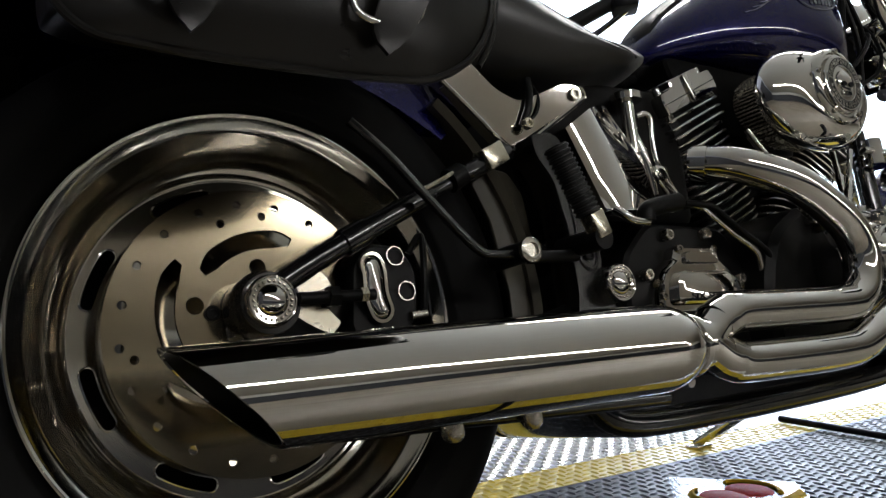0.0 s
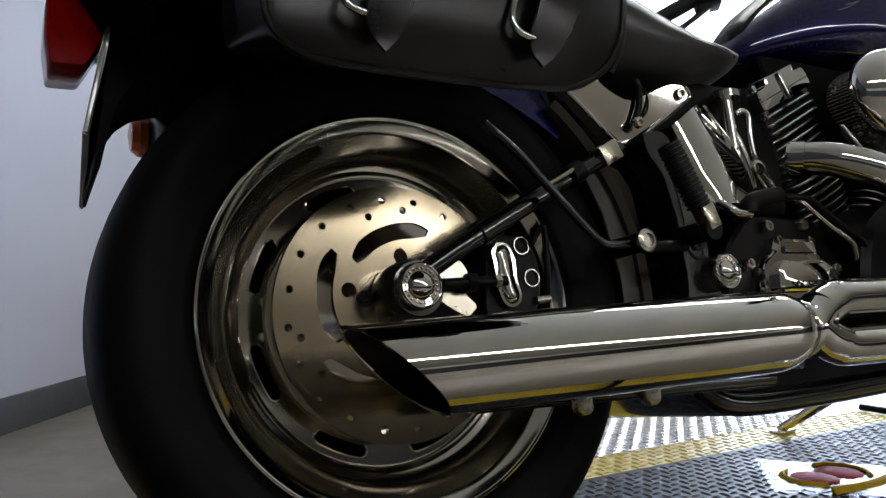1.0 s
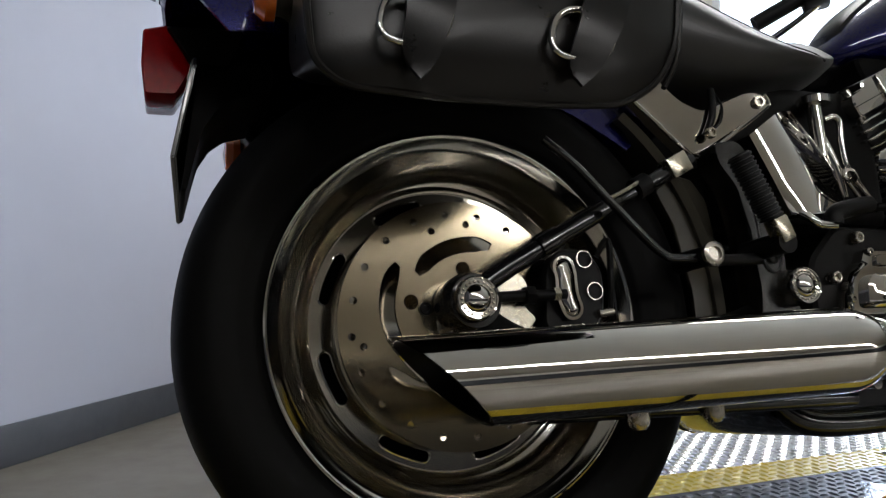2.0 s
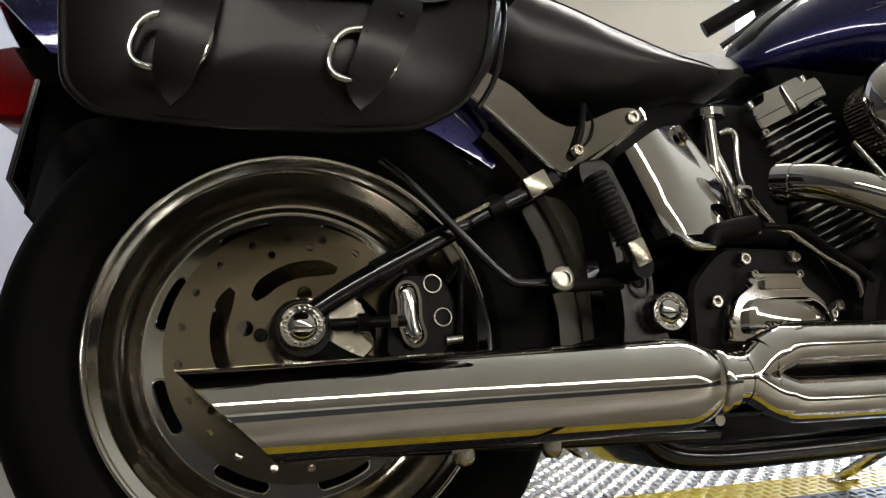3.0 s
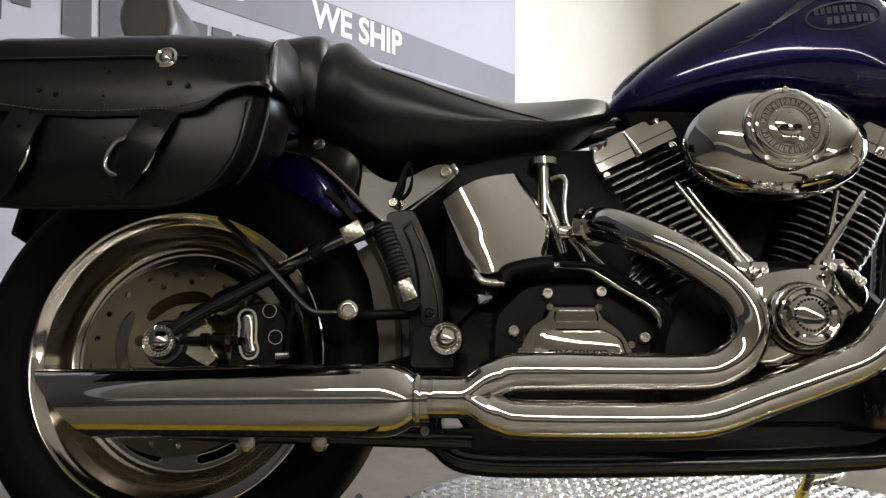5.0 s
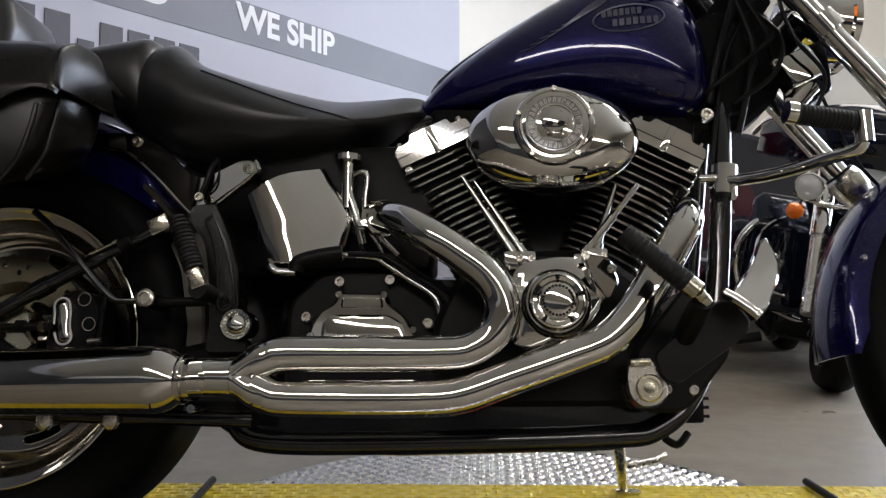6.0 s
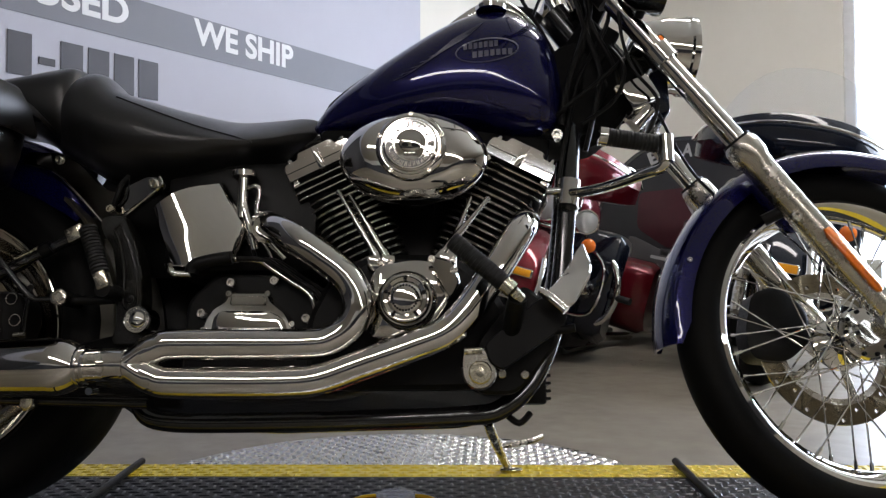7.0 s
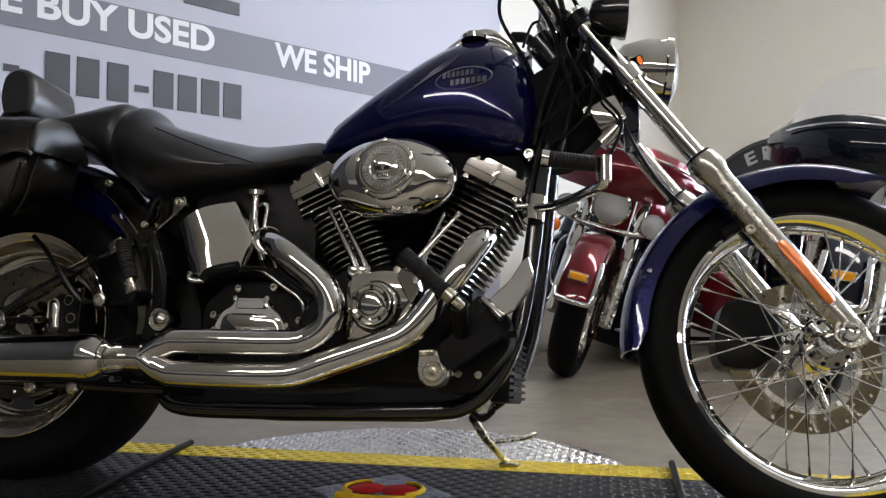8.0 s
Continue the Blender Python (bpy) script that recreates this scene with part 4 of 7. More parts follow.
        v.co = Vector((0.183 + d + 0.010 * math.sin(math.pi * min(1, max(0, (y + 0.346) / 0.18))), y, z))
    lid_end = part("lid_end", bm, LEATHER, lid, "leather flap folded over the bag's end")
    part("flap_seam", tube(B(), [(0.188, -0.322, 0.662), (0.189, -0.320, 0.70), (0.187, -0.312, 0.730)], 0.0028, 8, 4), LEATHER, lid_end)
    bm = B()
    for i in range(54):
        x = -0.185 + i * 0.0055
        z = float(np.interp(x, [-0.25, -0.19, -0.11, -0.03, 0.06, 0.105, 0.135], [0.630, 0.620, 0.607, 0.605, 0.608, 0.618, 0.640])) + 0.009
        box(bm, x - 0.0015, x + 0.0015, -0.3622, -0.3606, z - 0.0005, z + 0.0006)
    part("stitching", bm, THREAD, lid)
    part("lid_seam", tube(B(), [(-0.20, -0.3515, 0.690), (0.0, -0.3520, 0.692), (0.075, -0.3515, 0.692)], 0.0022, 6, 4), LEATHER, lid)
    part("concho", lathe(B(), [(0, -0.003), (0.0155, -0.003), (0.0155, 0.001), (0.0125, 0.004), (0.009, 0.003), (0.007, 0.005), (0, 0.0065)], (0.047, -0.3515, 0.691), 28, "z", m=Vector((0, -1, 0.15)).to_track_quat("Z", "Y").to_matrix()), CHROME, lid)
    for x, z in ((-0.115, 0.644), (-0.092, 0.638), (0.057, 0.653), (0.082, 0.648)):
        part("rivet", lathe(B(), [(0, 0), (0.004, 0), (0.003, 0.002), (0, 0.003)], (x, -0.3595, z), 12, "z", m=Vector((0, -1, 0)).to_track_quat("Z", "Y").to_matrix()), SATIN_BLACK, lid)
    for x0, x1, tip, bx in ((0.053, 0.006, 0.505, 0.016), (-0.124, -0.150, 0.500, -0.147)):
        rows = []
        for k in range(13):
            t = k / 12
            z = 0.618 + (tip - 0.618) * t
            x = x0 + (x1 - x0) * t ** 1.15
            y = -0.354 - 0.016 * math.sin(math.pi * min(1, t * 1.05) ** 0.8) - 0.010 * max(0.0, t - 0.35)
            w = 0.0215 if t < 0.45 else 0.0215 - 0.0045 * (t - 0.45) / 0.3 if t < 0.75 else 0.017 * (1 - ((t - 0.75) / 0.25) ** 2.2 * 0.75)
            rows.append([(x - w, y + 0.001, z + 0.005), (x - w * 0.5, y - 0.0005, z + 0.002), (x + w, y, z - 0.005), (x + w, y - 0.004, z - 0.005), (x - w * 0.5, y - 0.0045, z + 0.002), (x - w, y - 0.003, z + 0.005)])
        strap = part("strap", loft(B(), rows), LEATHER, bag, "black leather strap")
        ring = []
        for k in range(16):
            a = 2 * math.pi * k / 16
            u, v = 0.030 * math.copysign(abs(math.cos(a)) ** 0.7, math.cos(a)), 0.025 * math.copysign(abs(math.sin(a)) ** 0.8, math.sin(a))
            ring.append((bx + u + 0.30 * v, -0.3645 - 0.003 * math.cos(a), 0.551 + v - 0.10 * u))
        part("buckle", tube(B(), ring, 0.0034, 10, 3, True), CHROME, strap, "chrome rounded buckle")
        part("strap_stud", lathe(B(), [(0, 0), (0.0032, 0), (0.0026, 0.0018), (0, 0.0024)], (x0 - 0.004, -0.3735, 0.590), 12, "z", m=Vector((0, -1, 0)).to_track_quat("Z", "Y").to_matrix()), SATIN_BLACK, strap)
    part("bag_stay", tube(B(), [(0.275, -0.170, 0.378), (0.235, -0.172, 0.376), (0.208, -0.172, 0.384), (0.15, -0.170, 0.443), (0.108, -0.168, 0.488), (0.07, -0.165, 0.52)], 0.0055, 10, 5), BLACK, bike)
    stay = part("stay_mount", tube(B(), [(0.272, -0.12, 0.378), (0.272, -0.185, 0.378)], 0.013, 16), SATIN_BLACK, bike)
    part("stay_bolt", lathe(B(), [(0, 0.0), (0.0148, 0.0), (0.0148, -0.006), (0.011, -0.0085), (0.0085, -0.0085), (0.0075, -0.005), (0, -0.005)], (0.272, -0.185, 0.378), 28), SATIN, stay)
    part("stay_bar", tube(B(), [(0.285, -0.165, 0.374), (0.36, -0.165, 0.376)], 0.008, 10), SATIN_BLACK, stay)
    # the bag on the far side
    far = rounded([(-0.232, 0.74), (-0.236, 0.52), (-0.19, 0.49), (0.08, 0.49), (0.15, 0.55), (0.168, 0.74)], 0.03, 4)
    part("saddlebag", pillow(B(), far, [0.13, 0.15, 0.32, 0.345], [0.012, 0, 0, 0.03]), LEATHER, bike, "black leather saddlebag on the far side")


saddlebag()


# passenger peg, folded up
peg = part("passenger_peg", ribs_tube(B(), (0.352, -0.205, 0.418), (0.318, -0.200, 0.500), 0.0135, 14, 0.0022), GRIP, bike, "folded rubber passenger foot peg")
part("peg_end", box(B(), -0.011, 0.011, -0.011, 0.011, -0.016, 0.016, 0.003, Matrix.Translation((0.3585, -0.208, 0.404)) @ pose(0, 0, 0, 0, -22)), STEEL, peg)
part("peg_mount", tube(B(), [(0.362, -0.14, 0.388), (0.362, -0.215, 0.388)], 0.014, 16), SATIN_BLACK, peg)


# seat, pillion and backrest
def loft_x(keys, xs, power=2.6, n=28, crown=None, waist=None):
    """Sections along x, each (x, top, bottom, half width), as rounded outlines; waist(x) sets where they are widest."""
    rings = []
    for x in xs:
        top, low, w = (float(np.interp(x, [k[0] for k in keys], [k[i] for k in keys])) for i in (1, 2, 3))
        c = low + (top - low) * (waist(x) if waist else 0.5)
        ring = []
        for k in range(n):
            a = 2 * math.pi * k / n
            u, v = math.cos(a), math.sin(a)
            h = top - c if v > 0 else c - low
            p = crown(x) if crown and v > 0 else power
            ring.append((x, w * math.copysign(abs(u) ** (2 / p), u), c + h * math.copysign(abs(v) ** (2 / p), v)))
        rings.append(ring)
    return rings


def soft(keys, n):
    """Keys resampled on a smooth line."""
    pts = smooth_line([(k[0], k[1], k[2]) for k in keys], 6)
    wid = smooth_line([(k[0], k[3], 0) for k in keys], 6)
    return [(p.x, p.y, p.z, w.y) for p, w in zip(pts, wid)]


seat_keys = soft([(0.150, 0.80, 0.70, 0.06), (0.175, 0.840, 0.685, 0.10), (0.205, 0.857, 0.67, 0.118), (0.238, 0.862, 0.65, 0.125), (0.285, 0.822, 0.625, 0.135), (0.361, 0.797, 0.612, 0.145), (0.44, 0.779, 0.622, 0.145), (0.51, 0.766, 0.643, 0.136), (0.56, 0.766, 0.655, 0.122), (0.605, 0.769, 0.672, 0.096), (0.645, 0.772, 0.696, 0.066), (0.675, 0.767, 0.714, 0.040), (0.692, 0.752, 0.722, 0.018)], 6)
seat_crown = lambda x: float(np.interp(x, [0.30, 0.42, 0.52], [2.1, 1.5, 1.12]))
seat_waist = lambda x: float(np.interp(x, [0.36, 0.46, 0.56], [0.5, 0.40, 0.27]))
part("seat", loft(B(), loft_x(seat_keys, [k[0] for k in seat_keys], 2.15, 48, seat_crown, seat_waist)), VINYL, bike, "black vinyl rider seat with a raised back edge")
pil = soft([(-0.135, 0.800, 0.77, 0.05), (-0.11, 0.818, 0.765, 0.080), (-0.02, 0.836, 0.755, 0.095), (0.08, 0.852, 0.74, 0.106), (0.16, 0.868, 0.70, 0.116), (0.195, 0.868, 0.69, 0.116), (0.215, 0.84, 0.70, 0.10)], 6)
part("pillion", loft(B(), loft_x(pil, [k[0] for k in pil], 2.6, 32)), VINYL, bike, "black vinyl passenger pad")
bar = part("backrest_bar", tube(B(), [(-0.10, -0.115, 0.66), (-0.130, -0.100, 0.78), (-0.145, -0.05, 0.87), (-0.145, 0.05, 0.87), (-0.130, 0.100, 0.78), (-0.10, 0.115, 0.66)], 0.008, 10, 6), BLACK, bike)
part("backrest_pad", pillow(B(), rounded([(-0.140, 0.835), (-0.070, 0.835), (-0.058, 0.89), (-0.076, 0.952), (-0.115, 0.972), (-0.156, 0.952), (-0.164, 0.89)], 0.02), [-0.085, -0.078, -0.065, 0.065, 0.078, 0.085], [0.012, 0.004, 0, 0, 0.004, 0.012]), VINYL, bar)
seam = []
for x in np.linspace(0.30, 0.575, 14):
    top, low, w = (float(np.interp(x, [k[0] for k in seat_keys], [k[i] for k in seat_keys])) for i in (1, 2, 3))
    z = float(np.interp(x, [0.30, 0.364, 0.421, 0.470, 0.5225, 0.570], [0.784, 0.757, 0.735, 0.717, 0.702, 0.684]))
    c = low + (top - low) * seat_waist(x)
    p, h = (seat_crown(x), top - c) if z > c else (2.15, c - low)
    v = min(0.98, abs(z - c) / h)
    seam.append((x, -w * (1 - v ** p) ** (1 / p) - 0.0006, z))
part("seat_seam", tube(B(), seam, 0.0020, 8, 2), VINYL, bike)


# fuel tank
def tank():
    keys = soft([(0.672, 0.748, 0.728, 0.025), (0.70, 0.782, 0.722, 0.055), (0.747, 0.824, 0.722, 0.082), (0.836, 0.885, 0.722, 0.118), (0.926, 0.940, 0.720, 0.14), (0.995, 0.971, 0.715, 0.148), (1.06, 0.975, 0.705, 0.148), (1.119, 0.945, 0.700, 0.132), (1.150, 0.90, 0.708, 0.105), (1.166, 0.84, 0.74, 0.07)], 6)
    rings = []
    for x, top, low, w in keys:
        ring = []
        for k in range(44):
            a = 2 * math.pi * k / 44
            u, v = math.cos(a), math.sin(a)
            mid = low + (top - low) * 0.42
            h = (top - mid) if v > 0 else (mid - low)
            p = 2.25 if v > 0 else 3.0
            ring.append((x, w * math.copysign(abs(u) ** (2 / p), u), mid + h * math.copysign(abs(v) ** (2 / p), v)))
        rings.append(ring)
    tk = part("fuel_tank", loft(B(), rings), BLUE, bike, "deep blue metallic fuel tank with grey wing graphic", 60)
    dash = soft([(0.90, 0.926, 0.91, 0.02), (0.95, 0.968, 0.93, 0.045), (1.01, 1.006, 0.95, 0.055), (1.06, 1.010, 0.955, 0.055), (1.105, 0.978, 0.94, 0.04), (1.13, 0.945, 0.925, 0.02)], 4)
    part("dash_console", loft(B(), loft_x(dash, [k[0] for k in dash], 2.4, 24)), CHROME, tk, "chrome dash console on the tank")
    for y in (-0.085, 0.085):
        part("fuel_cap", lathe(B(), [(0, 0), (0.03, 0), (0.031, 0.008), (0.026, 0.014), (0, 0.016)], (1.03, y, 0.955), 28, "z"), CHROME, tk)

    def on_tank(x, z):
        """The place on the tank's flank at x, z, a touch proud."""
        top, low, w = (float(np.interp(x, [k[0] for k in keys], [k[i] for k in keys])) for i in (1, 2, 3))
        mid = low + (top - low) * 0.42
        h, p = ((top - mid), 2.25) if z > mid else ((mid - low), 3.0)
        v = min(0.999, abs(z - mid) / h)
        return Vector((x, -(w * (1 - v ** p) ** (1 / p)) - 0.0012, z))
    # wing of thin grey lines and an oval badge, plain shapes only
    for k in range(7):
        x0, z0 = 0.845 + 0.017 * k, 0.800 + 0.010 * k
        pts = [on_tank(x0 + 0.115 * t - 0.008 * k * t, z0 + 0.075 * t ** 1.5 - 0.004 * k * t) for t in np.linspace(0, 1, 7)]
        part("wing_line", tube(B(), pts, 0.0008, 6), GREY_ART, tk)
    bib = []
    for x in np.linspace(0.69, 0.905, 16):
        top = float(np.interp(x, [k[0] for k in keys], [k[1] for k in keys]))
        w = 0.036 * min(1.0, (x - 0.675) / 0.03)
        bib.append([(x, -w, top - 0.012), (x, -w * 0.97, top + 0.002), (x, -w * 0.6, top + 0.010), (x, 0, top + 0.012), (x, w * 0.6, top + 0.010), (x, w * 0.97, top + 0.002), (x, w, top - 0.012)])
    bib = part("tank_bib", loft(B(), bib), LEATHER, tk, "black leather strip along the tank top with laced edge")
    for y in (-0.034, 0.034):
        for k in range(34):
            x = 0.71 + 0.0058 * k
            top = float(np.interp(x, [q[0] for q in keys], [q[1] for q in keys]))
            part("lace", tube(B(), [(x, y, top - 0.004), (x + 0.004, y * 0.86, top + 0.007)], 0.0016, 6), SATIN_BLACK, bib)
    ring = [on_tank(1.022 + 0.058 * math.cos(a), 0.846 + 0.024 * math.sin(a) + 0.006 * math.cos(a)) for a in np.linspace(0, 2 * math.pi, 33)[:-1]]
    part("badge_outline", tube(B(), ring, 0.0014, 6, 1, True), GREY_ART, tk)
    for z0, xa, xb in ((0.853, 0.978, 1.045), (0.836, 0.995, 1.072)):
        n = 7
        for i in range(n):
            xa1, xb1 = xa + (xb - xa) * i / n, xa + (xb - xa) * (i + 0.72) / n
            tilt = 0.1
            quad = [on_tank(x, z0 + dz + (x - xa) * tilt) for x, dz in ((xa1, -0.0065), (xb1, -0.0065), (xb1, 0.0065), (xa1, 0.0065))]
            bm = B()
            bm.faces.new([bm.verts.new(q) for q in quad])
            part("badge_bar", bm, GREY_ART, tk)
    return tk


tank()


# ---- engine ----
def engine():
    eng = part("engine", pillow(B(), rounded([(0.715, 0.22), (1.06, 0.225), (1.085, 0.30), (1.03, 0.40), (0.96, 0.455), (0.82, 0.455), (0.74, 0.41), (0.705, 0.33)], 0.03), [-0.175, -0.165, 0.15, 0.16], [0.012, 0, 0, 0.012]), SATIN_BLACK, bike, "black V-twin engine with chrome covers")
    for x0, lean_by, mirror in ((0.806, -25.5, 1), (0.975, 27.0, -1)):
        m = Matrix.Translation((x0, 0.016, 0.437)) @ pose(0, 0, 0, 0, lean_by)
        cyl = part("cylinder", box(B(), -0.05, 0.05, -0.075, 0.075, -0.03, 0.19, 0.02, seg=3), SATIN_BLACK, eng, m=m)
        for k in range(13):
            z = 0.004 + k * 0.0138
            wx = 0.055 + 0.010 * min(1, k / 6)
            wi = 0.078 + 0.006 * min(1, k / 6)
            xa, xb = (-wx, wi) if mirror > 0 else (-wi, wx)
            wy = 0.092 + 0.012 * min(1, k / 6)
            fin = part("fin", pillow(B(), rounded([(xa, -wy), (xb, -wy), (xb, wy), (xa, wy)], 0.052, 7), [z - 0.0017, z + 0.0017], [0, 0]), SATIN_BLACK, cyl, m=m @ Matrix(((1, 0, 0, 0), (0, 0, 1, 0), (0, 1, 0, 0), (0, 0, 0, 1))))
            edge = [(x, y, z) for x, y in rounded([(xa, -wy), (xb, -wy), (xb, wy), (xa, wy)], 0.052, 7)]
            part("fin_edge", tube(B(), edge, 0.0025, 6, 1, True), FIN_EDGE, fin, m=m)
        head = part("cylinder_head", box(B(), -0.055, 0.055, -0.095, 0.085, 0.16, 0.222, 0.012), SATIN_BLACK, eng, m=m)
        for k in range(3):
            z = 0.1835 + k * 0.0138
            edge = rounded([(-0.069, -0.109), (0.069, -0.109), (0.069, 0.09), (-0.069, 0.09)], 0.012)
            fin = part("head_fin", pillow(B(), edge, [z - 0.0018, z + 0.0018], [0, 0]), SATIN_BLACK, head, m=m @ Matrix(((1, 0, 0, 0), (0, 0, 1, 0), (0, 1, 0, 0), (0, 0, 0, 1))))
            part("fin_edge", tube(B(), [(x, y, z) for x, y in edge], 0.0023, 6, 1, True), CHROME, fin, m=m)
        face = rounded([(-0.069, 0.222), (0.069, 0.222), (0.070, 0.244), (0.066, 0.256), (0.040, 0.258), (0.034, 0.270), (-0.034, 0.270), (-0.040, 0.258), (-0.066, 0.256), (-0.070, 0.244)], 0.004)
        box_ = part("rocker_box", pillow(B(), face, [-0.114, -0.112, 0.098, 0.102], [0.0025, 0, 0, 0.003]), CHROME, eng, "chrome rocker box", m=m)
        part("rocker_seam", box(B(), -0.069, 0.069, -0.1146, -0.11, 0.2375, 0.2388), SATIN_BLACK, box_, m=m)
        part("rocker_ridge", box(B(), -0.006, 0.006, -0.119, -0.10, 0.220, 0.268, 0.0025), CHROME, box_, m=m)
        for x in (-0.055, 0.055):
            part("rocker_bolt", bolt(B(), (x, -0.098, 0.2575), 0.0065, 0.010, (0, 0, 1)), CHROME, box_, m=m)
        for x in (-0.058, 0.058):
            part("rocker_bolt", bolt(B(), (x, -0.10, 0.216), 0.0065, 0.006, (0, -1, 0)), SATIN, box_, m=m)
    # push rod tubes
    for a, b in (((0.7526, -0.150, 0.576), (0.831, -0.178, 0.448)), ((0.772, -0.138, 0.572), (0.848, -0.166, 0.448)), ((1.024, -0.150, 0.562), (0.934, -0.178, 0.444)), ((0.991, -0.138, 0.566), (0.954, -0.168, 0.452))):
        va, vb = Vector(a), Vector(b)
        d = (vb - va)
        rod = part("push_rod_tube", tube(B(), [va, va + d * 0.45, va + d * 0.46, va + d * 0.88, va + d * 0.885, vb], [0.0048, 0.0048, 0.0068, 0.0068, 0.0095, 0.0095], 16), CHROME, eng)
        part("lifter_block", box(B(), b[0] - 0.016, b[0] + 0.016, -0.195, -0.16, b[2] - 0.028, b[2] + 0.002, 0.005), CHROME, rod)
        part("lifter_bolt", bolt(B(), (b[0] + 0.008, -0.196, b[2] - 0.012), 0.006, 0.005), SATIN, rod)
    # cam cover with timer cap
    TX = 0.889
    cam_line = rounded([(0.834, 0.425), (0.90, 0.436), (0.956, 0.428), (0.972, 0.408), (0.962, 0.374), (0.94, 0.338), (0.91, 0.302), (0.86, 0.290), (0.822, 0.312), (0.816, 0.37)], 0.02)
    cover = part("cam_cover", pillow(B(), cam_line, [-0.226, -0.22, -0.16], [0.012, 0, 0]), CHROME, eng, "chrome cam cover")
    part("nose_cone", lathe(B(), [(0.052, -0.20), (0.050, -0.228), (0.047, -0.240), (0.043, -0.244), (0, -0.244)], (TX, 0, 0.366), 56), CHROME, cover)
    timer = part("timer_cap", lathe(B(), [(0.0410, -0.24), (0.0410, -0.256), (0.0388, -0.2615), (0.0362, -0.2625), (0.0345, -0.259), (0.0290, -0.2575), (0.0262, -0.2600), (0.0225, -0.2632), (0.015, -0.2655), (0, -0.2668)], (TX, 0, 0.366), 56), CHROME, cover, "round chrome timer cap")
    for k in range(5):
        a = radians(90 + 72 * k)
        part("timer_bolt", bolt(B(), (TX + 0.0318 * math.cos(a), -0.259, 0.366 + 0.0318 * math.sin(a)), 0.0030, 0.002), SATIN_BLACK, timer)
    bm = B()
    for k in range(26):
        a = 2 * math.pi * k / 26
        lathe(bm, [(0, 0), (0.0022, 0), (0.0016, 0.0012), (0, 0.0014)], (TX + 0.0205 * math.cos(a), -0.2638, 0.366 + 0.0205 * math.sin(a)), 6, "z", m=Vector((0, -1, 0)).to_track_quat("Z", "Y").to_matrix())
    part("timer_marks", bm, SATIN_BLACK, timer)
    tens = rounded([(0.925, 0.440), (0.968, 0.430), (0.978, 0.395), (0.962, 0.365), (0.938, 0.40)], 0.01)
    part("sensor_cover", pillow(B(), tens, [-0.240, -0.235, -0.2], [0.004, 0, 0]), CHROME, cover)
    for x, z in ((0.967, 0.414), (0.930, 0.433)):
        part("cover_bolt", bolt(B(), (x, -0.238, z), 0.0065, 0.005), SATIN, cover)
    # air cleaner
    ax, az = 0.891, 0.6265
    part("filter", lathe(B(), [(0, -0.115), (0.112, -0.115), (0.112, -0.168), (0, -0.168)], (ax, 0, az), 64, sx=1.0, sz=0.56), SATIN_BLACK, eng)
    bm = B()
    for k in range(72):
        a = 2 * math.pi * k / 72
        tube(bm, [(ax + 0.114 * math.cos(a), -0.118, az + 0.0645 * math.sin(a)), (ax + 0.114 * math.cos(a), -0.168, az + 0.0645 * math.sin(a))], 0.0022, 5)
    part("filter_pleats", bm, SATIN, eng)
    prof = [(0, -0.166), (0.124, -0.166), (0.129, -0.172), (0.130, -0.180), (0.127, -0.188), (0.119, -0.197), (0.104, -0.210), (0.09, -0.218), (0.075, -0.2235), (0, -0.226)]
    cover = part("air_cleaner", lathe(B(), prof, (ax, 0, az), 96, sx=1.02, sz=0.655), CHROME, eng, "oval chrome air cleaner cover")
    rz = az + 0.0075
    part("cleaner_step", lathe(B(), [(0.0635, -0.21), (0.061, -0.226), (0.0575, -0.2305), (0.053, -0.232), (0.0510, -0.2295), (0.0475, -0.2295), (0.0465, -0.2345), (0.044, -0.236), (0, -0.236)], (ax, 0, rz), 72), CHROME, cover)
    part("emblem_ring", lathe(B(), [(0.0285, -0.2358), (0.0425, -0.2358), (0.0425, -0.2364), (0.0285, -0.2364)], (ax, 0, rz), 60, closed=True), DARK_RING, cover, "dark emblem ring with raised chrome marks")
    for r in (0.0285, 0.0425):
        part("ring_edge", lathe(B(), [(r - 0.0012, -0.236), (r + 0.0012, -0.236), (r + 0.0008, -0.2374), (r - 0.0008, -0.2374)], (ax, 0, rz), 60, closed=True), CHROME, cover)
    for k in range(32):
        a = 2 * math.pi * k / 32
        if abs(math.sin(a)) > 0.12:
            turn_by = Matrix.Translation((ax + 0.0355 * math.cos(a), 0, rz + 0.0355 * math.sin(a))) @ pose(0, 0, 0, 0, 90 - math.degrees(a))
            bm = B()
            box(bm, -0.0021, -0.0008, -0.2376, -0.2362, -0.0042, 0.0042, 0, turn_by)
            box(bm, 0.0008, 0.0021, -0.2376, -0.2362, -0.0042 if k % 3 else 0.0, 0.0042, 0, turn_by)
            box(bm, -0.0012, 0.0012, -0.2376, -0.2362, *((-0.0008, 0.0008) if k % 2 else (0.0030, 0.0042)), 0, turn_by)
            part("emblem_mark", bm, CHROME, cover)
    boss = part("emblem_boss", lathe(B(), [(0.0205, -0.2355), (0.0195, -0.2385), (0.015, -0.2405), (0.008, -0.2415), (0, -0.2418)], (ax, 0, rz + 0.003), 32, sz=0.86), CHROME, cover)
    for side in (-1, 1):
        part("emblem_spot", lathe(B(), [(0.0062, -0.2395), (0.0062, -0.2424), (0, -0.2424)], (ax + side * 0.0085, 0, rz - 0.003), 20, sz=0.62), SATIN_BLACK, boss)
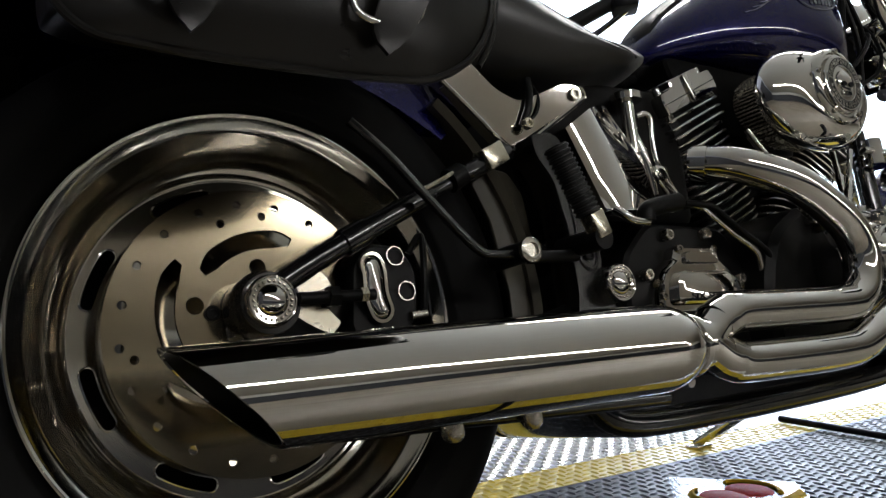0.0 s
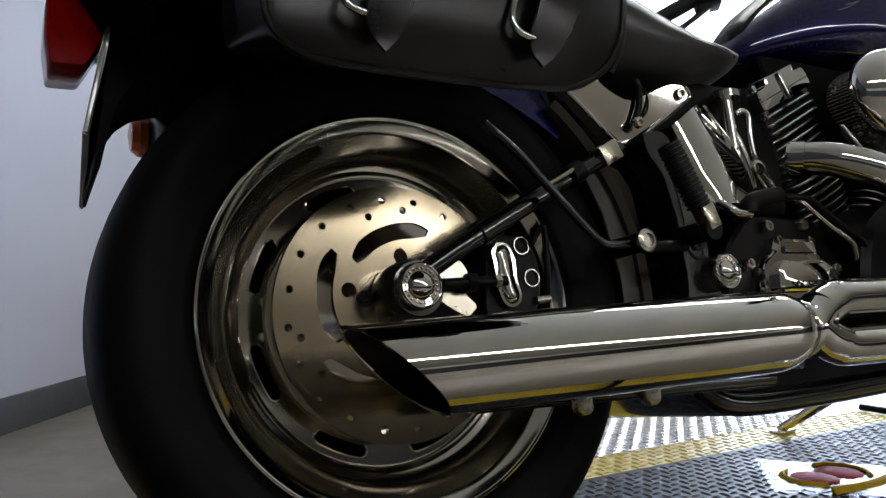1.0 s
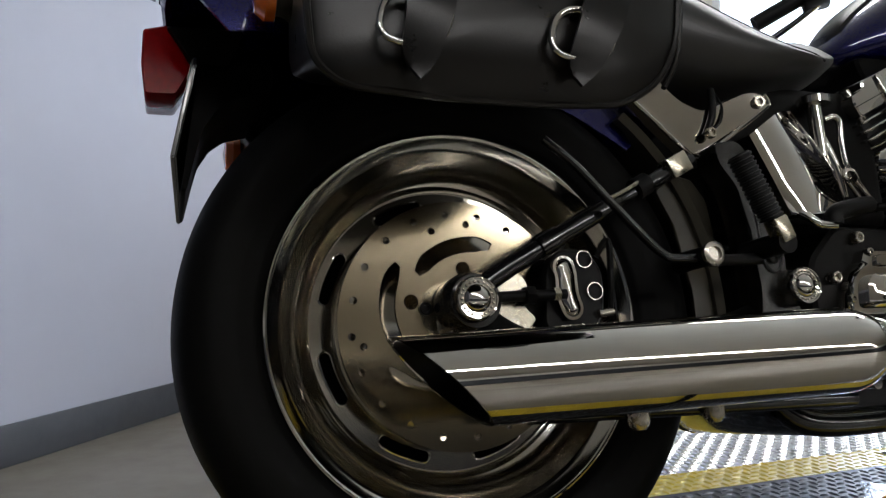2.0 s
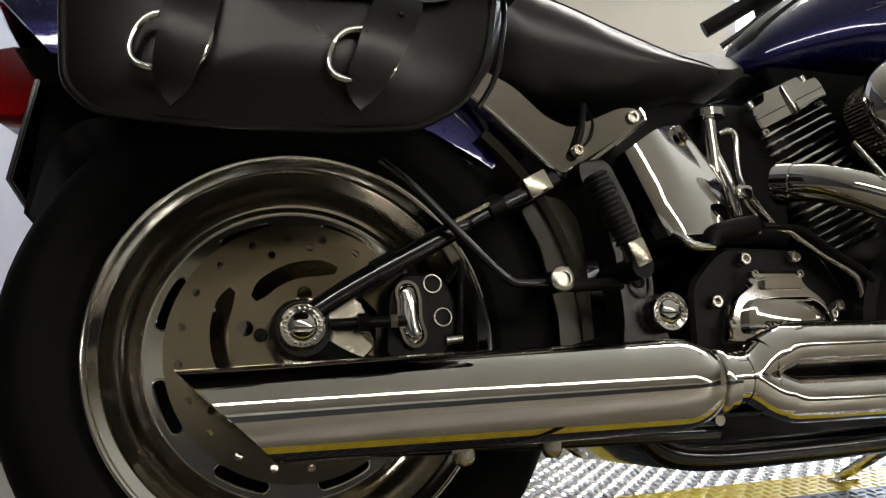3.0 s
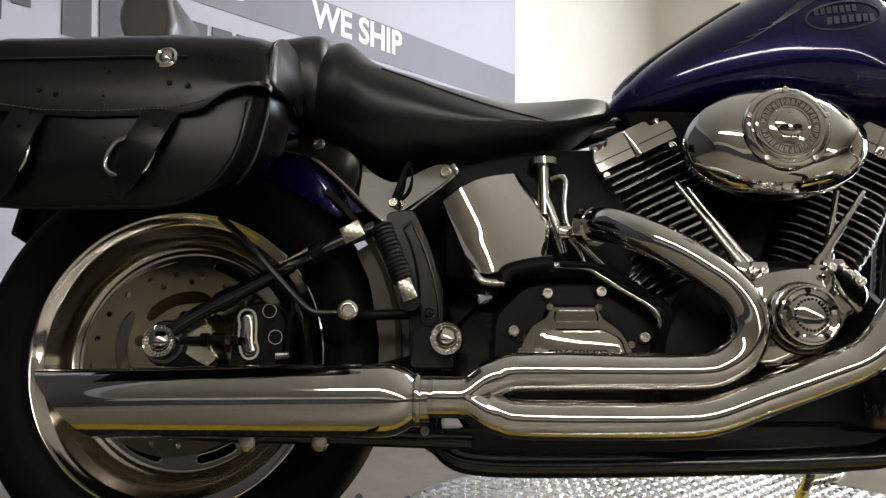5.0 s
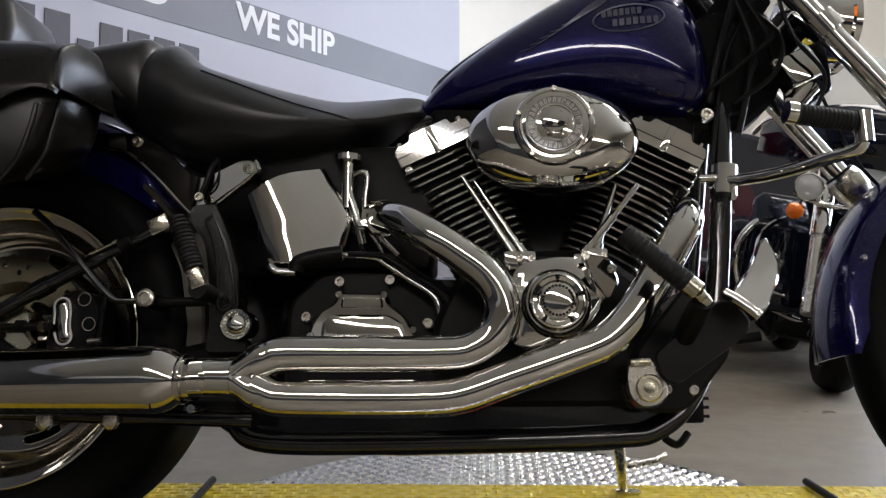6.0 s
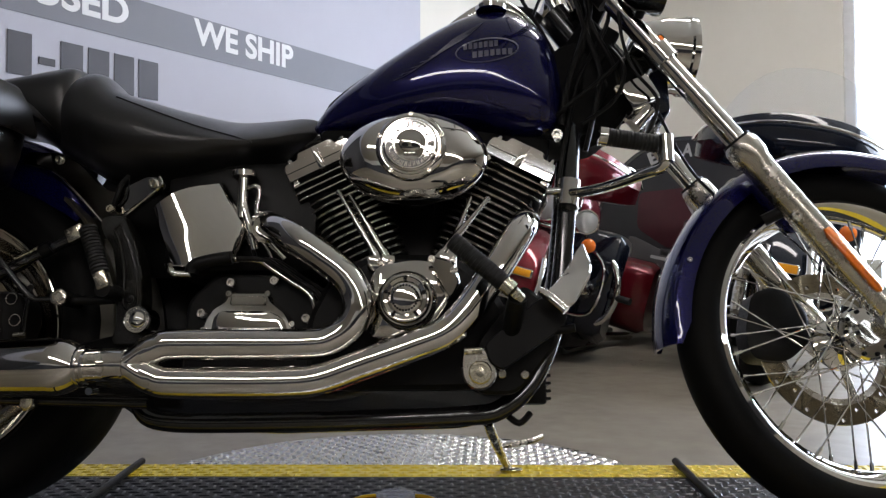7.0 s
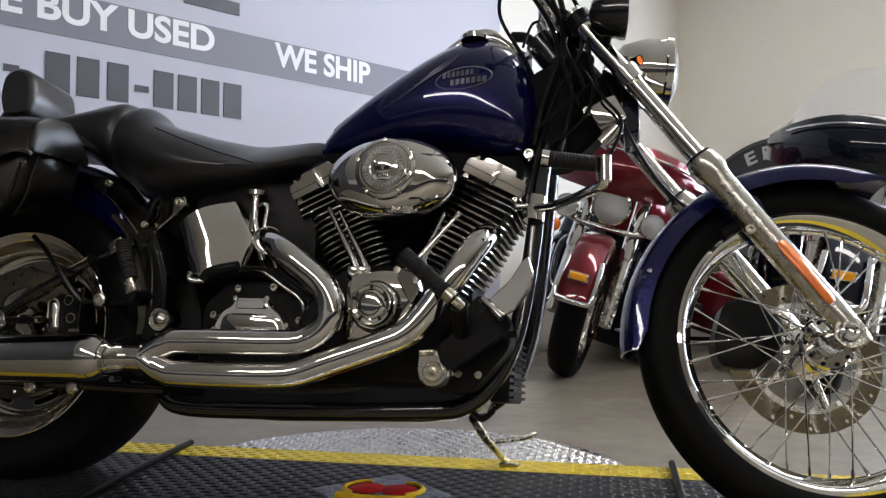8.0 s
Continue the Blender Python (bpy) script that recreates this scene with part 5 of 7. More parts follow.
    part("emblem_base", box(B(), ax - 0.012, ax + 0.012, -0.2395, -0.235, rz - 0.0205, rz - 0.0125, 0.002), CHROME, boss)
    for k in range(5):
        part("emblem_notch", box(B(), ax - 0.0098 + 0.0045 * k, ax - 0.0082 + 0.0045 * k, -0.2401, -0.2392, rz - 0.0195, rz - 0.0135), SATIN_BLACK, boss)
    for k in range(5):
        a = radians(90 + 72 * k)
        part("cleaner_bolt", bolt(B(), (ax + 0.056 * math.cos(a), -0.231, rz + 0.056 * math.sin(a)), 0.0042, 0.003), SATIN, cover)
    part("carburettor", box(B(), ax - 0.028, ax + 0.028, -0.12, 0.02, az - 0.075, az + 0.0, 0.012), SATIN_BLACK, eng)
    return eng


engine()


# gearbox and its chrome side cover
def gearbox():
    gb = part("gearbox", pillow(B(), rounded([(0.475, 0.23), (0.73, 0.23), (0.73, 0.36), (0.69, 0.425), (0.53, 0.43), (0.478, 0.38)], 0.02), [-0.126, -0.121, 0.12, 0.13], [0.006, 0, 0, 0.006]), SATIN_BLACK, bike)
    cover = rounded([(0.512, 0.300), (0.516, 0.335), (0.530, 0.362), (0.552, 0.376), (0.560, 0.394), (0.634, 0.394), (0.642, 0.376), (0.668, 0.355), (0.684, 0.325), (0.686, 0.300)], 0.008)
    cov = part("clutch_cover", pillow(B(), cover, [-0.150, -0.143, -0.121], [0.006, 0, 0]), CHROME, gb, "chrome gearbox cover with raised panel")
    panel = rounded([(0.536, 0.312), (0.540, 0.345), (0.552, 0.357), (0.640, 0.357), (0.662, 0.345), (0.672, 0.312)], 0.01)
    part("cover_panel", pillow(B(), panel, [-0.162, -0.159, -0.143], [0.007, 0, 0]), CHROME, cov)
    step = rounded([(0.566, 0.368), (0.632, 0.368), (0.630, 0.384), (0.568, 0.384)], 0.004)
    part("cover_step", pillow(B(), step, [-0.157, -0.154, -0.143], [0.003, 0, 0]), CHROME, cov)
    m = Matrix(((1, 0, 0, 0), (0, 0, -1, -0.1622), (0, 1, 0, 0), (0, 0, 0, 1)))
    lettering("SIX SPEED", 0.558, 0.317, 0.0095, 0.086, SATIN_BLACK, "letters", 0.0004, m, cov)
    for x, z in ((0.560, 0.4115), (0.639, 0.4145), (0.5095, 0.3560), (0.700, 0.347)):
        part("cover_bolt", bolt(B(), (x, -0.129, z), 0.0085, 0.011), SATIN, gb)
    for x, z in ((0.562, 0.389), (0.632, 0.389), (0.520, 0.325), (0.678, 0.335)):
        part("small_bolt", bolt(B(), (x, -0.147, z), 0.0058, 0.005), CHROME, cov)
    # oil tank cover: a slanted plate whose rear third rolls back
    lo, hi = Vector((0.450, 0.441)), Vector((0.403, 0.554))
    bm, n, k = B(), 24, 14
    front, back = [], []
    for i in range(n + 1):
        u = i / n
        for j in range(k + 1):
            v = j / k
            rx = float(np.interp(v, [0, 0.45, 1], [0.560, 0.572, 0.520]))
            rz = float(np.interp(v, [0, 0.45, 1], [0.455, 0.525, 0.609]))
            p = (lo + (hi - lo) * v) * (1 - u) + Vector((rx, rz)) * u
            p.y += 0.010 * math.sin(math.pi * u) * v - 0.004 * math.sin(math.pi * u) * (1 - v)
            y = -0.1303 + 0.27 * (p.x - 0.49) + 0.28 * (p.y - 0.52) + 0.020 * max(0.0, 1 - u / 0.44) ** 2 - 0.11 * (p.y - 0.50) * min(1.0, max(0.0, (0.80 - u) / 0.40)) + 0.010 * max(0.0, (u - 0.93) / 0.07) ** 2
            front.append(bm.verts.new((p.x, y, p.y)))
            back.append(bm.verts.new((p.x, y + 0.030, p.y)))
    for i in range(n):
        for j in range(k):
            q = [i * (k + 1) + j, (i + 1) * (k + 1) + j, (i + 1) * (k + 1) + j + 1, i * (k + 1) + j + 1]
            bm.faces.new([front[t] for t in q])
            bm.faces.new([back[t] for t in reversed(q)])
    rim = [i * (k + 1) for i in range(n + 1)] + [n * (k + 1) + j for j in range(1, k + 1)] + [i * (k + 1) + k for i in range(n - 1, -1, -1)] + list(range(k - 1, 0, -1))
    for t in range(len(rim)):
        c, d = rim[t], rim[(t + 1) % len(rim)]
        bm.faces.new((front[c], back[c], back[d], front[d]))
    oil = part("oil_tank_cover", bm, CHROME, bike, "smooth chrome oil tank cover")
    part("cover_edge", tube(B(), [front_at for front_at in ((0.450, -0.146, 0.440), (0.485, -0.1478, 0.441), (0.560, -0.128, 0.454))], 0.0022, 8, 4), CHROME, oil)
    part("oil_tank", box(B(), 0.45, 0.57, -0.045, 0.12, 0.44, 0.60, 0.02), BLACK, oil)
    # shift linkage tube under the cover, breather hoses, oil filler
    part("oil_hose", tube(B(), [(0.495, -0.160, 0.424), (0.50, -0.160, 0.438), (0.53, -0.160, 0.447), (0.566, -0.157, 0.453)], 0.0125, 12, 6), SATIN_BLACK, bike, "black rubber hose with chrome ends")
    part("hose_elbow", tube(B(), [(0.450, -0.150, 0.440), (0.457, -0.162, 0.430), (0.468, -0.164, 0.423), (0.495, -0.162, 0.422)], 0.0062, 12, 5), CHROME, bike)
    for k, (dx, dy) in enumerate(((0, 0), (0.016, -0.006), (0.03, 0.004))):
        part("oil_pipe", tube(B(), [(0.560 + dx, -0.153 + dy, 0.451), (0.612 + dx, -0.155 + dy, 0.448), (0.637 + dx, -0.155 + dy, 0.434), (0.674 + dx, -0.155 + dy, 0.410), (0.704 + dx, -0.158 + dy, 0.391), (0.717 + dx, -0.16 + dy, 0.371), (0.728 + dx, -0.15 + dy, 0.31)], 0.0048, 10, 6), CHROME if k == 0 else SATIN_BLACK, bike)
    filler = part("oil_filler", lathe(B(), [(0.011, -0.09), (0.011, -0.012), (0.0235, -0.010), (0.0235, 0.0), (0.020, 0.003), (0, 0.004)], (0.560, -0.095, 0.630), 28, "z"), CHROME, bike, "chrome oil filler with flat cap")
    part("filler_pipe", tube(B(), [(0.560, -0.095, 0.575), (0.575, -0.10, 0.53), (0.588, -0.095, 0.48)], 0.009, 12, 5), CHROME, filler)
    part("oil_line", tube(B(), [(0.571, -0.10, 0.597), (0.585, -0.105, 0.600), (0.594, -0.105, 0.590), (0.591, -0.105, 0.554), (0.595, -0.105, 0.523), (0.616, -0.105, 0.492), (0.647, -0.10, 0.461)], 0.0052, 10, 6), CHROME, bike)
    part("oil_line", tube(B(), [(0.515, -0.085, 0.600), (0.548, -0.095, 0.559), (0.579, -0.10, 0.526), (0.613, -0.10, 0.481), (0.622, -0.095, 0.455)], 0.0042, 10, 6), CHROME, bike)
    part("oil_line", tube(B(), [(0.508, -0.080, 0.590), (0.536, -0.088, 0.555), (0.572, -0.095, 0.505), (0.590, -0.095, 0.465)], 0.0038, 10, 6), SATIN_BLACK, bike)
    part("line_union", box(B(), 0.580, 0.606, -0.115, -0.095, 0.500, 0.520, 0.004), CHROME, bike)
    part("coil_box", box(B(), 0.60, 0.665, -0.02, 0.05, 0.50, 0.64, 0.015), SATIN_BLACK, bike)
    return gb


gearbox()


# ---- exhaust ----
def exhaust():
    r = 0.0255
    up = part("exhaust_pipe", tube(B(), [(0.618, -0.145, 0.512), (0.648, -0.195, 0.500), (0.700, -0.240, 0.468), (0.755, -0.252, 0.432), (0.795, -0.255, 0.398), (0.812, -0.255, 0.360), (0.802, -0.255, 0.322), (0.772, -0.256, 0.299), (0.73, -0.258, 0.2915), (0.60, -0.26, 0.290), (0.512, -0.262, 0.2890), (0.490, -0.262, 0.2845), (0.468, -0.262, 0.2755)], r, 32, 8), CHROME, bike, "large chrome exhaust heat shield")
    part("pipe_flange", lathe(B(), [(0.0, 0), (0.029, 0), (0.029, 0.02), (0.0, 0.02)], (0.620, -0.148, 0.511), 28, "z", m=between((0.618, -0.145, 0.512), (0.648, -0.195, 0.500))), CHROME, up)
    part("exhaust_pipe", tube(B(), [(1.088, -0.175, 0.510), (1.080, -0.215, 0.490), (1.058, -0.235, 0.452), (1.025, -0.245, 0.398), (0.99, -0.250, 0.346), (0.955, -0.253, 0.311), (0.90, -0.255, 0.288), (0.82, -0.257, 0.259), (0.755, -0.259, 0.236), (0.70, -0.26, 0.2305), (0.60, -0.261, 0.229), (0.512, -0.262, 0.2295), (0.490, -0.262, 0.2335), (0.468, -0.262, 0.2425)], r, 32, 8), CHROME, bike, "large chrome exhaust heat shield")
    # joined collector in front of the muffler: a round neck that parts into two lobes
    rings = []
    for x, rad, d in ((0.384, 0.0268, 0.0), (0.436, 0.0268, 0.0), (0.4365, 0.0280, 0.0), (0.441, 0.0282, 0.0), (0.4415, 0.0270, 0.0), (0.447, 0.0268, 0.003), (0.455, 0.0264, 0.0090), (0.465, 0.0260, 0.0165), (0.476, 0.0258, 0.0222), (0.488, 0.0257, 0.0252)):
        ring = []
        for k in range(64):
            a = 2 * math.pi * k / 64
            q = d * abs(math.sin(a)) + math.sqrt(rad ** 2 - (d * math.cos(a)) ** 2)
            ring.append((x, -0.262 + q * math.cos(a), 0.2565 + 0.0025 * min(1, max(0, x - 0.44) / 0.04) + q * math.sin(a)))
        rings.append(ring)
    part("collector", loft(B(), rings), CHROME, up)
    # muffler with a slash-cut end
    n = 64
    axis = lambda x: -0.228 - 0.066 * (x + 0.146) / 0.53
    zc = lambda x: 0.243 + 0.010 * (x + 0.146) / 0.53
    prof = [(0.0, 0.0462), (0.06, 0.0465), (0.335, 0.0465), (0.345, 0.0460), (0.356, 0.0435), (0.366, 0.0395), (0.374, 0.0345), (0.3785, 0.0312), (0.3790, 0.0335), (0.3825, 0.0345), (0.3860, 0.0335), (0.3865, 0.0285), (0.392, 0.0268)]
    rings = []
    for x, rad in prof:
        ring = []
        for k in range(n):
            a = 2 * math.pi * k / n
            cy, cz = math.cos(a), math.sin(a)
            px = x if x > 0 else -0.1 - 0.0465 * cz
            ring.append((px, axis(px) + rad * cy, zc(px) + rad * cz))
        rings.append(ring)
    for px0, rad in ((0.0, 0.0425), (0.12, 0.0420), (0.125, 0.001)):
        ring = []
        for k in range(n):
            a = 2 * math.pi * k / n
            px = px0 if px0 > 0 else -0.1 - 0.0435 * math.sin(a)
            ring.append((px, axis(px) + rad * math.cos(a), zc(px) + rad * math.sin(a)))
        rings.insert(0, ring)
    muf = part("muffler", loft(B(), rings), CHROME, bike, "chrome slash-cut muffler")
    core = [[(px, axis(px) + 0.0412 * math.cos(2 * math.pi * k / 40), zc(px) + 0.0412 * math.sin(2 * math.pi * k / 40)) for k in range(40)] for px in (-0.02, 0.1)]
    inner = []
    for d in (0.002, 0.05, 0.10):
        ring = []
        for k in range(n):
            a = 2 * math.pi * k / n
            px = -0.1 - 0.0435 * math.sin(a) + d
            ring.append((px, axis(px) + 0.0414 * math.cos(a), zc(px) + 0.0414 * math.sin(a)))
        inner.append(ring)
    part("muffler_bore", loft(B(), inner, False), SATIN_BLACK, muf, "plain black bore")
    part("muffler_baffle", loft(B(), core), SATIN_BLACK, muf)
    clamp = part("muffler_clamp", tube(B(), [(0.388, axis(0.388), zc(0.388)), (0.399, axis(0.399), zc(0.399))], 0.0290, 36), CHROME, muf)
    part("clamp_bolt", tube(B(), [(0.391, -0.262, 0.216), (0.391, -0.285, 0.214)], 0.006, 12), CHROME, clamp)


exhaust()


# ---- forward controls ----
def controls():
    br = part("brake_pivot", pillow(B(), rounded([(0.984, 0.288), (1.016, 0.289), (1.036, 0.262), (1.038, 0.240), (1.022, 0.222), (0.998, 0.220), (0.982, 0.236), (0.979, 0.262)], 0.010), [-0.252, -0.248, -0.16], [0.003, 0, 0]), SATIN, bike, "polished forward control bracket")
    part("pivot_bush", lathe(B(), [(0, -0.250), (0.0185, -0.250), (0.0185, -0.257), (0.0165, -0.259), (0.0125, -0.259), (0.012, -0.256), (0.0075, -0.256), (0.007, -0.261), (0, -0.262)], (1.010, 0, 0.248), 36), STEEL, br)
    part("bracket_pin", tube(B(), [(0.985, -0.256, 0.281), (1.012, -0.256, 0.283)], 0.0055, 12), STEEL, br)
    arm = rounded([(1.016, 0.292), (1.108, 0.368), (1.128, 0.366), (1.150, 0.338), (1.142, 0.318), (1.044, 0.250), (1.024, 0.262)], 0.010)
    ped = part("brake_pedal", pillow(B(), arm, [-0.262, -0.259, -0.244, -0.241], [0.003, 0, 0, 0.003]), SATIN_BLACK, bike, "black brake pedal arm with chrome pad")
    tip = Matrix(((1, 0, 0, 0), (0.10, 1, 0.42, -0.10 * 1.13 - 0.42 * 0.36), (0, 0, 1, 0), (0, 0, 0, 1)))
    pad = rounded([(1.110, 0.366), (1.137, 0.342), (1.154, 0.348), (1.184, 0.396), (1.188, 0.420), (1.176, 0.456), (1.166, 0.446), (1.146, 0.408)], 0.008)
    bm = pillow(B(), pad, [-0.312, -0.309, -0.296, -0.293], [0.0035, 0, 0, 0.003])
    bmesh.ops.bisect_plane(bm, geom=bm.verts[:] + bm.edges[:] + bm.faces[:], plane_co=(0, 0, 0.372), plane_no=(-0.4, 0, 1))
    bmesh.ops.bisect_plane(bm, geom=bm.verts[:] + bm.edges[:] + bm.faces[:], plane_co=(1.14, 0, 0.388), plane_no=(-0.4, 0, 1))
    bmesh.ops.bisect_plane(bm, geom=bm.verts[:] + bm.edges[:] + bm.faces[:], plane_co=(1.16, 0, 0.408), plane_no=(-0.4, 0, 1))
    for v in bm.verts:   # the foot of the pad turns upwards
        u = (v.co.z - 0.342) / 0.114
        v.co.y += 0.114 * (0.33 * u - 0.30 * u * u)
    pad = part("pedal_pad", bm, CHROME, ped, "chrome pedal pad", m=tip)
    part("pad_lip", tube(B(), [(1.104, -0.300, 0.371), (1.121, -0.310, 0.357), (1.141, -0.318, 0.338)], 0.0075, 14, 3), CHROME, pad)
    part("pedal_stop", tube(B(), [(1.10, -0.25, 0.310), (1.16, -0.26, 0.318)], 0.007, 10), SATIN_BLACK, ped)
    pg = part("rider_peg", ribs_tube(B(), (0.968, -0.335, 0.445), (1.047, -0.335, 0.378), 0.0140, 14, 0.0008), GRIP, bike, "rubber rider foot peg")
    part("peg_end", tube(B(), [(1.045, -0.335, 0.380), (1.060, -0.335, 0.367)], 0.0135, 12), STEEL, pg)
    part("peg_clevis", tube(B(), [(1.060, -0.335, 0.367), (1.073, -0.325, 0.355)], 0.009, 12), STEEL, pg)
    part("peg_arm", tube(B(), [(1.068, -0.325, 0.358), (1.06, -0.26, 0.32), (1.05, -0.18, 0.28)], 0.015, 12, 4), SATIN_BLACK, pg)
    part("control_plate", pillow(B(), rounded([(1.00, 0.30), (1.08, 0.40), (1.13, 0.36), (1.14, 0.30), (1.07, 0.215), (1.0, 0.215)], 0.02), [-0.20, -0.195, -0.12], [0.006, 0, 0]), SATIN_BLACK, bike)
    # highway peg on its chrome arm
    hp = part("highway_peg_arm", tube(B(), [(1.150, -0.100, 0.580), (1.195, -0.145, 0.572), (1.235, -0.19, 0.570), (1.278, -0.25, 0.572), (1.304, -0.28, 0.576), (1.308, -0.288, 0.600)], 0.0095, 14, 6), CHROME, bike, "chrome highway peg arm")
    part("arm_clamp", tube(B(), [(1.166, -0.112, 0.553), (1.172, -0.106, 0.603)], 0.021, 20), CHROME, hp)
    part("arm_bolt", tube(B(), [(1.13, -0.115, 0.582), (1.165, -0.118, 0.582)], 0.007, 12), CHROME, hp)
    part("peg_joint", tube(B(), [(1.308, -0.290, 0.580), (1.308, -0.290, 0.624)], 0.0125, 16), CHROME, hp)
    part("highway_peg", ribs_tube(B(), (1.294, -0.292, 0.610), (1.212, -0.300, 0.620), 0.0140, 14, 0.0008), GRIP, hp)
    part("peg_cap", tube(B(), [(1.214, -0.300, 0.6195), (1.201, -0.301, 0.6215)], 0.016, 16), CHROME, hp)
    # oil cooler fins, horn cover, lower bits by the down tubes
    reg = part("regulator", box(B(), 1.085, 1.125, -0.09, 0.09, 0.20, 0.33, 0.006), SATIN_BLACK, bike)
    for k in range(9):
        part("regulator_fin", box(B(), 1.115, 1.132, -0.088, 0.088, 0.208 + k * 0.0135, 0.213 + k * 0.0135), SATIN_BLACK, reg)
    for x, z in ((1.045, 0.248), (1.082, 0.247)):
        part("plate_bolt", bolt(B(), (x, -0.199, z), 0.007, 0.005), SATIN, bike)
    part("oil_drain", tube(B(), [(1.05, -0.10, 0.185), (1.075, -0.11, 0.168), (1.095, -0.10, 0.185)], 0.006, 8, 5), SATIN_BLACK, bike)
    # side stand on the far side
    st = part("side_stand", tube(B(), [(1.02, 0.10, 0.165), (1.035, 0.17, 0.125), (1.062, 0.315, 0.066)], [0.011, 0.011, 0.009], 12, 4), STEEL, bike, "steel side stand folded down")
    part("stand_foot", box(B(), 1.045, 1.095, 0.30, 0.335, 0.055, 0.064, 0.004), STEEL, st)
    part("stand_spring", tube(B(), [(1.022 + 0.0011 * k, 0.115 + 0.0040 * k + 0.004 * math.sin(k * 1.6), 0.160 - 0.0020 * k + 0.004 * math.cos(k * 1.6)) for k in range(26)], 0.0016, 6, 3), SATIN_BLACK, st)
    part("stand_tang", tube(B(), [(1.05, 0.22, 0.115), (1.11, 0.24, 0.125), (1.135, 0.26, 0.135)], 0.006, 10, 3), SATIN, st)


controls()


# ---- front end: built straight, then turned to the left about the steering axis ----
FDIR = Vector((0.5835, 0, -0.812))
PIV = Vector((1.225, 0, 0.905))
STEER_BY = 9.0
STEER = Matrix.Translation(PIV) @ Matrix.Rotation(radians(STEER_BY), 4, -FDIR) @ Matrix.Translation(-PIV)
FA = Vector((1.697, 0, 0.324))
TILT = Matrix.Translation(FA) @ Matrix.Rotation(radians(-4.0), 4, "X") @ Matrix.Rotation(radians(3.0), 4, "Z") @ Matrix.Translation(-FA)
FLINE = lambda y, z: Vector((1.235 + (0.969 - z) * 0.765, y, z))


def front_end():
    for y in (-0.112, 0.112):
        leg = part("fork_leg", tube(B(), [FLINE(y, 0.985), FLINE(y, 0.62)], 0.0195, 28), CHROME, bike, "chrome fork tube", m=STEER)
        q = between(FLINE(y, 0.66), FLINE(y, 0.33))
        length = (FLINE(y, 0.66) - FLINE(y, 0.315)).length
        prof = [(0.0205, -0.010), (0.027, -0.008), (0.0315, 0.0), (0.0325, 0.010), (0.0325, 0.030), (0.0285, 0.040), (0.0265, 0.06), (0.0265, length * 0.82), (0.025, length * 0.93), (0.021, length), (0, length)]
        part("fork_slider", lathe(B(), prof, FLINE(y, 0.66), 36, "z", m=q), SATIN, leg, "satin aluminium fork slider", m=STEER)
        part("dust_ring", lathe(B(), [(0.021, -0.012), (0.0275, -0.012), (0.0275, -0.004), (0.021, -0.004)], FLINE(y, 0.66), 32, "z", True, m=q), SATIN_BLACK, leg, m=STEER)
        s = -1 if y < 0 else 1
        rf = [FLINE(y, 0.495) + Vector((0.0, s * 0.0265, 0)), FLINE(y, 0.385) + Vector((0.0, s * 0.0265, 0))]
        part("fork_reflector", tube(B(), [rf[0], rf[0] + (rf[1] - rf[0]) * 0.06, rf[0] + (rf[1] - rf[0]) * 0.94, rf[1]], [0.010, 0.0165, 0.0165, 0.010], 16, flat=0.42), REFLECTOR, leg, "long orange reflector", m=STEER)
        part("fender_mount", tube(B(), [FLINE(y, 0.545), FLINE(y, 0.545) + Vector((-0.045, -s * 0.03, -0.02))], 0.011, 12), SATIN_BLACK, leg, m=STEER)
        part("mount_bolt", bolt(B(), FLINE(y, 0.528) + Vector((-0.025, s * 0.022, -0.012)), 0.0095, 0.008, (0, s, 0)), SATIN, leg, m=STEER)
        part("axle_clamp", tube(B(), [FA + Vector((0.012, y - 0.022, 0.010)), FA + Vector((0.012, y + 0.022, 0.010))], 0.027, 24), SATIN, leg, m=STEER)
        part("axle_nut", lathe(B(), [(0, 0.0), (0.006, 0.001), (0.0075, 0.006), (0.0125, 0.008), (0.0165, 0.006), (0.0185, 0.0), (0.0185, -0.02), (0, -0.02)], FA + Vector((0.008, y + s * 0.030, 0.008)), 28, "z", m=Vector((0, s, 0)).to_track_quat("Z", "Y").to_matrix()), CHROME, leg, m=STEER)
    for z, h in ((0.838, 0.017), (0.965, 0.013)):
        c = FLINE(0, z)
        bm = B()
        for y in (-0.112, 0.112):
            tube(bm, [FLINE(y, z) - FDIR * h, FLINE(y, z) + FDIR * h], 0.0285, 24)
        box(bm, -0.055, 0.012, -0.112, 0.112, -h * 0.8, h * 0.8, 0.006, Matrix.Translation(c) @ pose(0, 0, 0, 0, 35.7))
        part("triple_clamp", bm, CHROME if z < 0.9 else SATIN_BLACK, bike, m=STEER)
    # headlamp
    c = Vector((1.418, 0, 0.905))
    q = Vector((1, 0, -0.06)).to_track_quat("Z", "Y").to_matrix()
    hl = part("headlamp", lathe(B(), [(0, -0.115), (0.03, -0.11), (0.06, -0.085), (0.074, -0.04), (0.077, 0.0), (0.081, 0.004), (0.081, 0.016), (0.075, 0.018), (0.07, 0.004), (0, -0.05)], c, 48, "z", m=q), CHROME, bike, "round chrome headlamp", m=STEER)
    part("headlamp_glass", lathe(B(), [(0.076, 0.006), (0.07, 0.02), (0.045, 0.030), (0, 0.035), (0, 0.03), (0.045, 0.025), (0.07, 0.012)], c, 40, "z", m=q), GLASS, hl, "clear headlamp glass", m=STEER)
